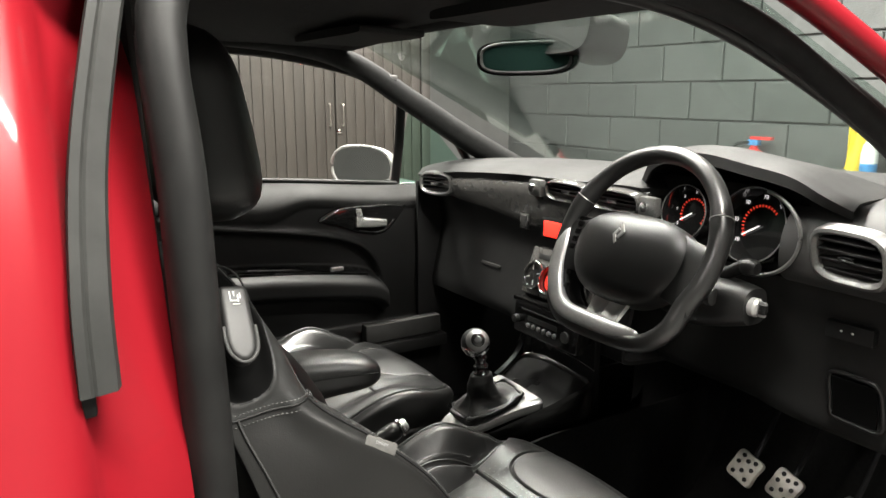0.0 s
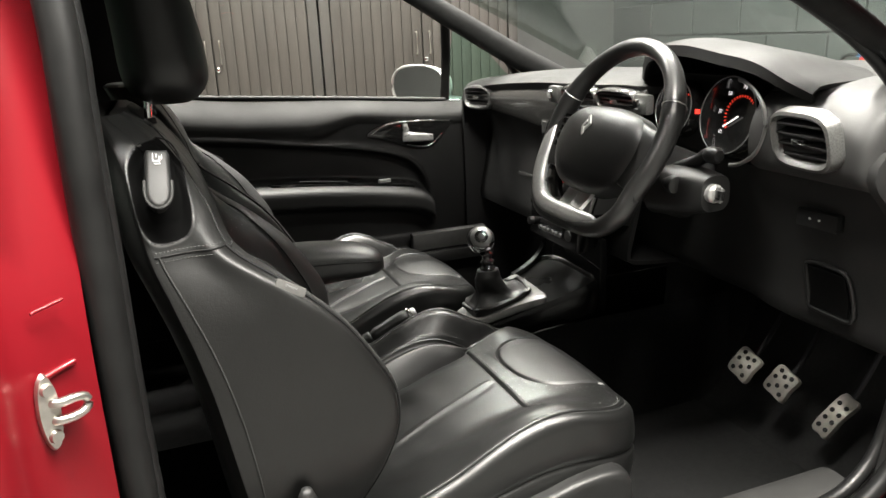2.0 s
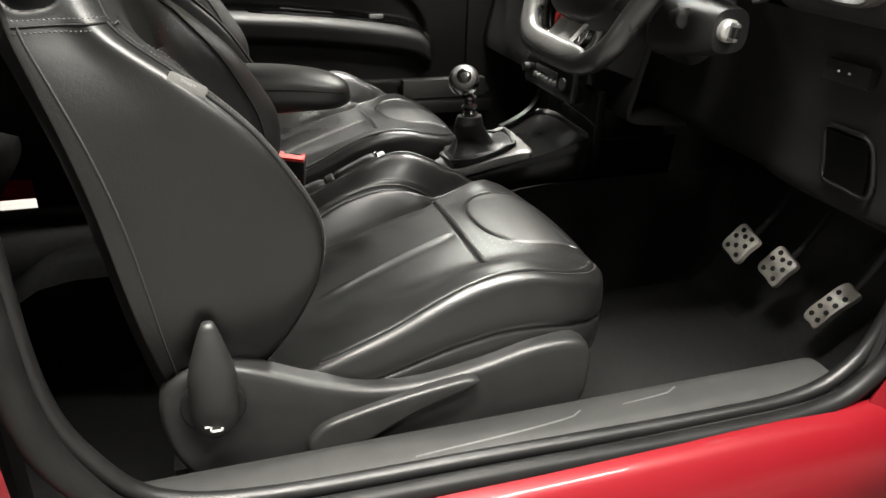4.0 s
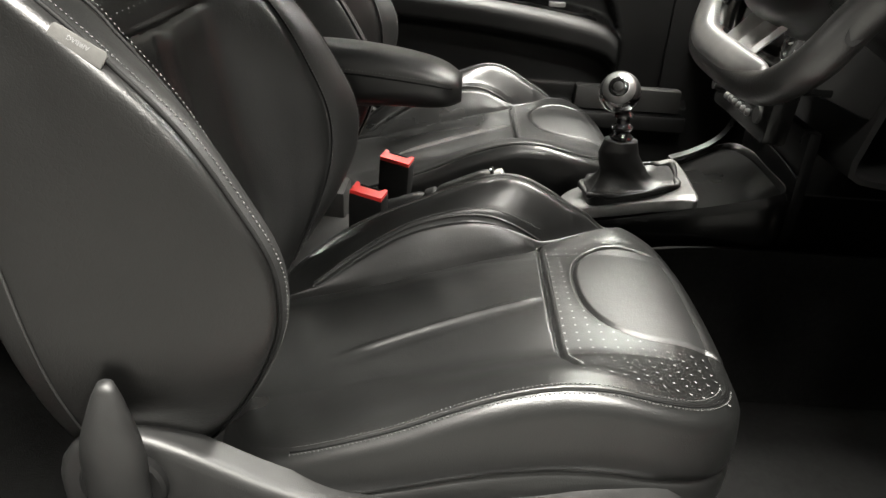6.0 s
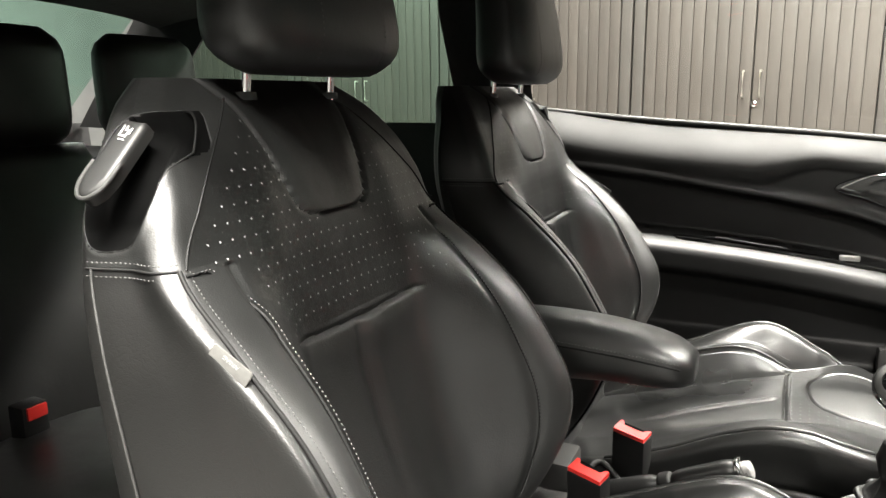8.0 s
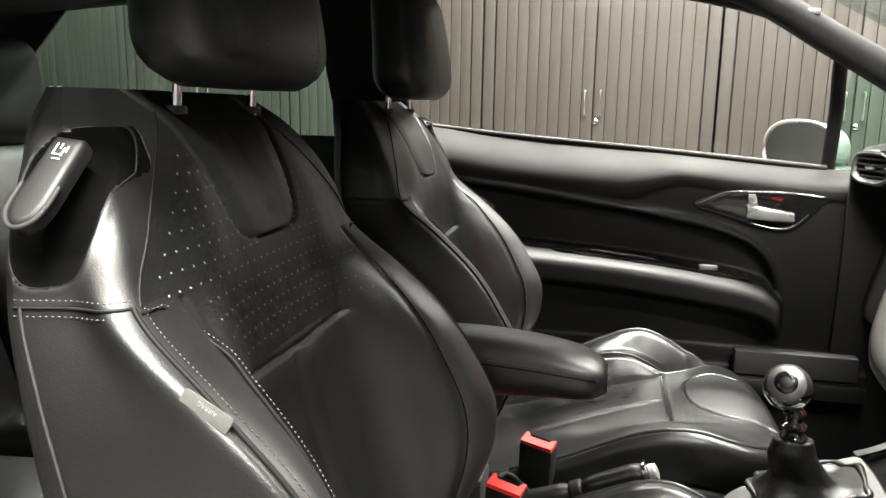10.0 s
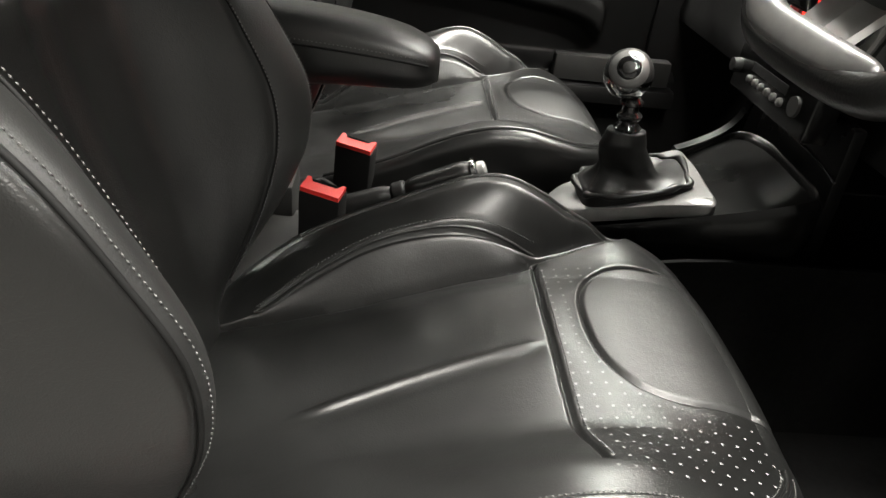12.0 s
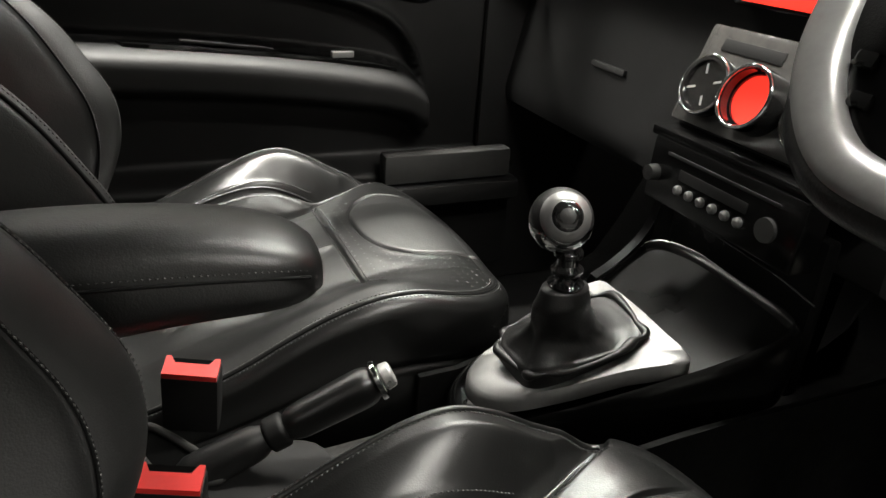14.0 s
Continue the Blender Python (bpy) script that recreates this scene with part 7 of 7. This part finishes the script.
rim2 = spline(rim_keys, 150, closed=True)
path = np.array([wp(p[0], p[1]) for p in rim2])
# rim as a tube with an oval section that keeps to the wheel's plane
tan = np.roll(path, -1, 0) - np.roll(path, 1, 0)
tan /= np.linalg.norm(tan, axis=1, keepdims=True)
outv = np.cross(tan, WN)
aa = np.linspace(0, 2 * np.pi, 16, endpoint=False)
thick = 0.0165 + 0.0025 * np.exp(-(((rim2[:, 1] - 0.06) / 0.03) ** 2))
P = path[:, None] + thick[:, None, None] * (np.cos(aa)[None, :, None] * outv[:, None] * 0.95 + np.sin(aa)[None, :, None] * WN[None, None] * 1.15)
for i in (int(np.argmin(np.abs(np.degrees(np.arctan2(rim2[:, 1], rim2[:, 0])) - q))) for q in (24, 156)):
    lp = path[i] + 1.015 * thick[i] * (np.cos(aa)[:, None] * outv[i] * 0.95 + np.sin(aa)[:, None] * WN * 1.15)
    tube("rim_joint", lp, 0.0009, SILVER_PAINT, wh, "pale stitched joint in the rim", 6, closed=True)
sheet("rim", P, RIM_LEATHER, wh, "black leather rim", wrap_u=True, wrap_v=True, sharp=0)
k = spline([(-0.172, 0.006), (-0.169, -0.03), (-0.158, -0.085), (-0.138, -0.122), (-0.110, -0.148), (-0.075, -0.160), (0.0, -0.163), (0.055, -0.162), (0.092, -0.154)], 80)
st = []
d = np.gradient(k, axis=0)
d /= np.linalg.norm(d, axis=1, keepdims=True)
for i, (p, q) in enumerate(zip(k, d)):
    e = 1 - 0.75 * (2 * abs(i / 79 - 0.5)) ** 8
    st.append((wp(p[0], p[1], 0.0075), (WR * -q[1] + WU * q[0]) * 0.0180 * e, WN * 0.0145 * e))
superloft("rim_insert", st, WHEEL_SILVER, wh, "satin silver rim insert", 20, 2.3, 80)
# hub: rounded dome
uu, vv = np.meshgrid(np.linspace(0, 1, 22), np.linspace(0, 2 * np.pi, 56, endpoint=False), indexing="ij")
c, s = np.cos(vv), np.sin(vv)
pw = 2.7
c2, s2 = np.sign(c) * np.abs(c) ** (2 / pw), np.sign(s) * np.abs(s) ** (2 / pw)
rad = np.sin(uu * np.pi / 2)
hw = np.where(s2 > 0, 0.128, 0.128 - 0.018 * np.abs(s2) ** 1.5)
hx_, hy_ = hw * c2 * rad, np.where(s2 > 0, 0.072, 0.092) * s2 * rad - 0.018
hz = 0.044 * np.cos(uu * np.pi / 2) ** 0.95 - 0.028 * (uu > 0.97)
P = WC + WR * hx_[..., None] + WU * hy_[..., None] + WN * hz[..., None]
sheet("hub", P[::-1], PLASTIC, wh, "smooth black hub pad", wrap_v=True, caps=True, sharp=60)
for s in (-1, 1):
    st = [(wp(s * (0.075 + 0.095 * u), -0.014 - 0.026 * u, 0.0), WU * (0.062 - 0.006 * math.sin(u * 3.0)), WN * 0.011) for u in np.linspace(0, 1, 12)]
    superloft("spoke", st, PLASTIC, wh, "black side spoke", 24, 3, 80)
    if s < 0:
        for q in (-0.034, -0.018, -0.002, 0.014):
            m = basis(wp(s * 0.139, q, 0.0095), WR, WU)
            box("button", (-0.007, -0.0055, -0.002), (0.007, 0.0055, 0.003), PIANO, wh, "gloss black wheel button", bevel=0.003, m=m)
# slim button panel that closes the gap beside the hub
k = spline([(-0.138, 0.030), (-0.137, -0.03), (-0.129, -0.075), (-0.110, -0.116), (-0.085, -0.138)], 20)
st = [(wp(p[0] + 0.010 * i / 19, p[1], -0.002), WR * (0.021 + 0.010 * i / 19), WN * 0.008) for i, p in enumerate(k)]
bp = superloft("button_panel", st, PIANO, wh, "gloss black button panel beside the hub", 20, 3, 80)
for i in (9, 12, 15):
    box("button", (-0.008, -0.0055, -0.002), (0.008, 0.0055, 0.003), GLOSS, bp, "gloss black wheel button", bevel=0.003, m=basis(wp(k[i][0], k[i][1], 0.0065), WR, WU))
# silver plate below the hub: two hollow facets with a ridge between
P = []
for u in np.linspace(0, 1, 14):
    hw = 0.042 - 0.006 * u
    P.append([wp(q * hw, -0.094 - 0.072 * u, -0.012 + 0.021 * u + 0.0070 * (2 * abs(q) - 1) ** 2) for q in np.linspace(-1, 1, 25)])
shell("lower_spoke", np.array(P), 0.006, SPOKE_SILVER, wh, "satin silver lower spoke with a ridge")
m = basis(wp(0.0, 0.004, 0.0415), WR, WU)
plate("badge", [(-0.012, -0.004), (-0.002, -0.020), (0.002, -0.016), (-0.005, -0.003), (0.002, 0.006), (-0.003, 0.010)], 0.004, m, SILVER_PAINT, wh, "small silver badge", 0.001)
plate("badge", [(0.012, 0.004), (0.002, 0.020), (-0.002, 0.016), (0.005, 0.003), (-0.002, -0.006), (0.003, -0.010)], 0.004, m, SILVER_PAINT, wh, "small silver badge", 0.001)
col = thing("steering_column", "black steering column shroud with stalks and an ignition key", "steering column", (1.0, -0.345, 0.95))
st = [(WC - WN * (0.035 + 0.17 * u) + np.array([0, 0, -0.02]), np.array([0, 0.062 + 0.01 * u, 0]), WU * (0.052 + 0.012 * u)) for u in np.linspace(0, 1, 10)]
superloft("shroud", st, PLASTIC, col, "black column shroud", 28, 3.2, 60)
for y1, sgn in ((-0.500, -1), (-0.185, 1)):
    p = spline([(1.0, -0.345 + sgn * 0.05, 0.958), (1.012, -0.345 + sgn * 0.11, 0.980), (1.020, y1 - sgn * 0.012, 1.000)], 14)
    tube("stalk", p, np.linspace(0.009, 0.0125, 14), PLASTIC, col, "black column stalk", 12)
    lathe("stalk_end", [(0.0, 0.0), (0.012, 0.0), (0.0145, 0.006), (0.0145, 0.022), (0.010, 0.029), (0.0, 0.030)], basis((1.019, y1 - sgn * 0.016, 0.998), (0, 0, 1), (1, 0, 0)) @ (Matrix.Identity(4) if sgn > 0 else Matrix.Diagonal((1, 1, -1, 1))), PLASTIC, col, "ribbed stalk end", 20)
st = [((1.002 + 0.006 * u, -0.40 - 0.122 * u, 0.926 + 0.010 * u), (0.052 * (1 - 0.42 * u**2), 0, 0), (0, 0, 0.046 * (1 - 0.32 * u**2))) for u in np.linspace(0, 1, 8)]
superloft("lock_housing", st, PLASTIC, col, "black ignition lock housing", 24, 3, 60)
lathe("key_barrel", [(0.0, 0.0), (0.016, 0.0), (0.016, 0.010), (0.012, 0.014), (0.0, 0.014)], basis((1.000, -0.522, 0.938), (0, 0, 1), (1, 0, 0)) @ Matrix.Diagonal((1, 1, -1, 1)), SILVER_PAINT, col, "silver key barrel", 24)
key = box("key", (-0.013, -0.004, -0.020), (0.013, 0.004, 0.0), ALU, col, "silver key in the lock", bevel=0.003, m=basis((0.998, -0.530, 0.938), (0.12, 0, 1), (1, 0, 0)))
box("key_inlay", (-0.008, -0.0050, -0.0206), (0.008, 0.0050, -0.008), GLOSS, key, "dark inlay of the key", bevel=0.002, m=basis((0.998, -0.530, 0.938), (0.12, 0, 1), (1, 0, 0)))
tube("lower_stalk", spline([(0.975, -0.40, 0.945), (0.968, -0.44, 0.947), (0.962, -0.465, 0.948)], 8), 0.012, PLASTIC, col, "short black lever", 14)
lathe("stub_cap", [(0.0, 0.0), (0.014, 0.0), (0.016, 0.005), (0.015, 0.016), (0.009, 0.020), (0.0, 0.020)], basis((0.963, -0.458, 0.948), (0, 0, 1), (1, 0, 0)) @ Matrix.Diagonal((1, 1, -1, 1)), PLASTIC, col, "", 20)

# ---------------------------------------------------------------- pedals


def pedal(name, label, x, y, z, w, h, tilt, holes):
    t = thing(name, label, "pedal", (x, y, z), "driver's pedals")
    m = pose(x, y, z, 0, -tilt, 0) @ basis((0, 0, 0), (0, -1, 0), (0, 0, 1)) @ Matrix.Rotation(radians(-14), 4, "Z")
    ol = spline([(-w, -h), (0, -h * 1.05), (w, -h), (w * 1.04, 0), (w, h), (0, h * 1.05), (-w, h), (-w * 1.04, 0)], 40, closed=True)
    P = []
    for dz, g in ((-0.006, 0.96), (0.0, 1.0), (0.003, 0.99), (0.005, 0.95), (0.005, 0.0)):
        P.append([tuple(m @ Vector((p[0] * g, p[1] * g, dz - 0.10 * (p[1] * g) ** 2 / h))) for p in ol])
    pl = sheet("plate", np.array(P), STEEL, t, "bright metal pedal plate", wrap_v=True, sharp=40)
    for i, (a, b) in enumerate(holes):
        lathe("grip_stud", [(0.0, 0.0), (0.0052, 0.0), (0.0048, 0.0022), (0.0, 0.0024)], m @ pose(a, b, 0.0046 - 0.10 * b * b / h), RUBBER, pl, "round black rubber stud", 12)
    q0, q1 = m @ Vector((0, 0, -0.01)), m @ Vector((0, h * 0.3, -0.03))
    tube("pedal_arm", spline([tuple(q0), tuple(q1 + Vector((0.03, 0, 0.06))), (x + 0.17, y, z + 0.22)], 12), 0.0055, FABRIC, t, "dark pedal arm", 8)
    return t


H8 = [(-0.017, -0.020), (0.017, -0.020), (0.0, -0.008), (-0.018, 0.004), (0.018, 0.004), (0.0, 0.016), (-0.016, 0.022), (0.016, 0.022)]
pedal("clutch_pedal", "bright metal clutch pedal with black rubber studs", 1.262, -0.352, 0.492, 0.031, 0.030, -32, H8)
pedal("brake_pedal", "bright metal brake pedal with black rubber studs", 1.292, -0.428, 0.474, 0.031, 0.030, -32, H8)
H9 = [(a, b) for b in (-0.034, -0.014, 0.006, 0.026) for a in (-0.010, 0.010)]
pedal("accelerator_pedal", "long bright metal accelerator pedal with black studs", 1.340, -0.526, 0.435, 0.021, 0.047, -38, H9)

# ---------------------------------------------------------------- interior mirror and sun visor
rv = thing("interior_mirror", "dark rear-view mirror hung from the windscreen", "mirror", (0.93, 0.02, 1.36))
RVC = np.array([0.93, 0.026, 1.362])
rn = np.array([-0.93, -0.35, -0.08])
rn /= np.linalg.norm(rn)
rs = np.cross(rn, (0, 0, 1.0))
rs /= np.linalg.norm(rs)
ru = np.cross(rs, rn)
st = [(RVC - rn * 0.035 * u, rs * 0.126 * math.sqrt(max(1 - u**3 * 0.55, 0.05)), ru * 0.038 * math.sqrt(max(1 - u**3 * 0.6, 0.05))) for u in np.linspace(0, 1, 10)]
superloft("housing", st, GLOSS, rv, "gloss black mirror housing", 40, 3.2, 60)
a = np.linspace(0, 2 * math.pi, 40, endpoint=False)
gl = [RVC + rn * 0.0012 + rs * 0.112 * np.sign(math.cos(t)) * abs(math.cos(t)) ** 0.6 + ru * 0.031 * np.sign(math.sin(t)) * abs(math.sin(t)) ** 0.6 for t in a]
tube("rim", np.array(gl) + rn * 0.001, 0.0035, PLASTIC_GREY, rv, "grey mirror rim", 8, closed=True)
raw("glass", gl, [tuple(range(40))], DIM_MIRROR, rv, "dark dimmed mirror glass", 0)
st = [(np.array([0.955 + 0.12 * u, -0.06, 1.415 - 0.022 * u]), np.array([0.0, 0.085 - 0.015 * u, 0.0]), np.array([0.01, 0, 0.048])) for u in np.linspace(0, 1, 8)]
superloft("sensor_pod", st, DARK, rv, "black sensor pod behind the mirror", 24, 3, 60)
tube("stem", np.array([RVC - rn * 0.03, (1.0, 0.03, 1.37)]), 0.010, PLASTIC, rv, "", 10)
for s in (-1, 1):
    v = thing("sun_visor", "dark folded sun visor under the headliner", "sun visor", (0.65, s * 0.33, 1.42), "sun visors")
    st = [((0.60 + 0.15 * u, s * 0.33, 1.418 - 0.006 * u), (0, 0.19, 0), (0, 0, 0.009)) for u in np.linspace(0, 1, 10)]
    superloft("visor_pad", st, LINER, v, "", 28, 6, 60)
# coat clip on the pillar
box("pillar_clip", (0.895, 0.618, 1.325), (0.935, 0.632, 1.338), ALU, car, "pale clip on the windscreen pillar", bevel=0.004)
# wiper arms outside the screen
wip = thing("wiper", "black wiper arm resting below the windscreen", "wiper", (1.55, 0, 1.05))
tube("wiper_arm", spline([(1.60, 0.45, 1.055), (1.56, 0.1, 1.083), (1.53, -0.25, 1.088), (1.50, -0.5, 1.085)], 20), 0.007, RUBBER, wip, "", 8)

# ---------------------------------------------------------------- open driver's door
dd = thing("driver_door", "open red driver's door with grey trim at its rear edge", "car door", (1.32, -0.8, 0.35))
md = basis((1.30, -0.80, 0.0), (0.34, -0.94, 0), (0.94, 0.34, 0))
# local: x out along the open door, y towards the car's front, z up
P = np.array([[tuple(md @ Vector((x, 0.06 - 0.03 * math.sin((z - 0.3) * 2.2), z))) for z in np.linspace(0.33, 1.03, 12)] for x in np.linspace(0.02, 1.12, 14)])
shell("door_skin", P, 0.012, RED, dd, "red outer skin")
P = np.array([[tuple(md @ Vector((x, -0.035 - 0.05 * sstep(0.60, 0.5, z) * sstep(0.0, 0.12, x), z))) for z in np.linspace(0.35, 1.0, 20)] for x in np.linspace(0.02, 1.10, 22)])
shell("door_trim", P[::-1], 0.01, PLASTIC_GREY, dd, "grey moulded inner trim")
bxp = box("door_bin", (0.06, -0.17, 0.36), (0.62, -0.05, 0.56), PLASTIC_GREY, dd, "grey door bin with rounded corners", bevel=0.035, m=md, segments=4)
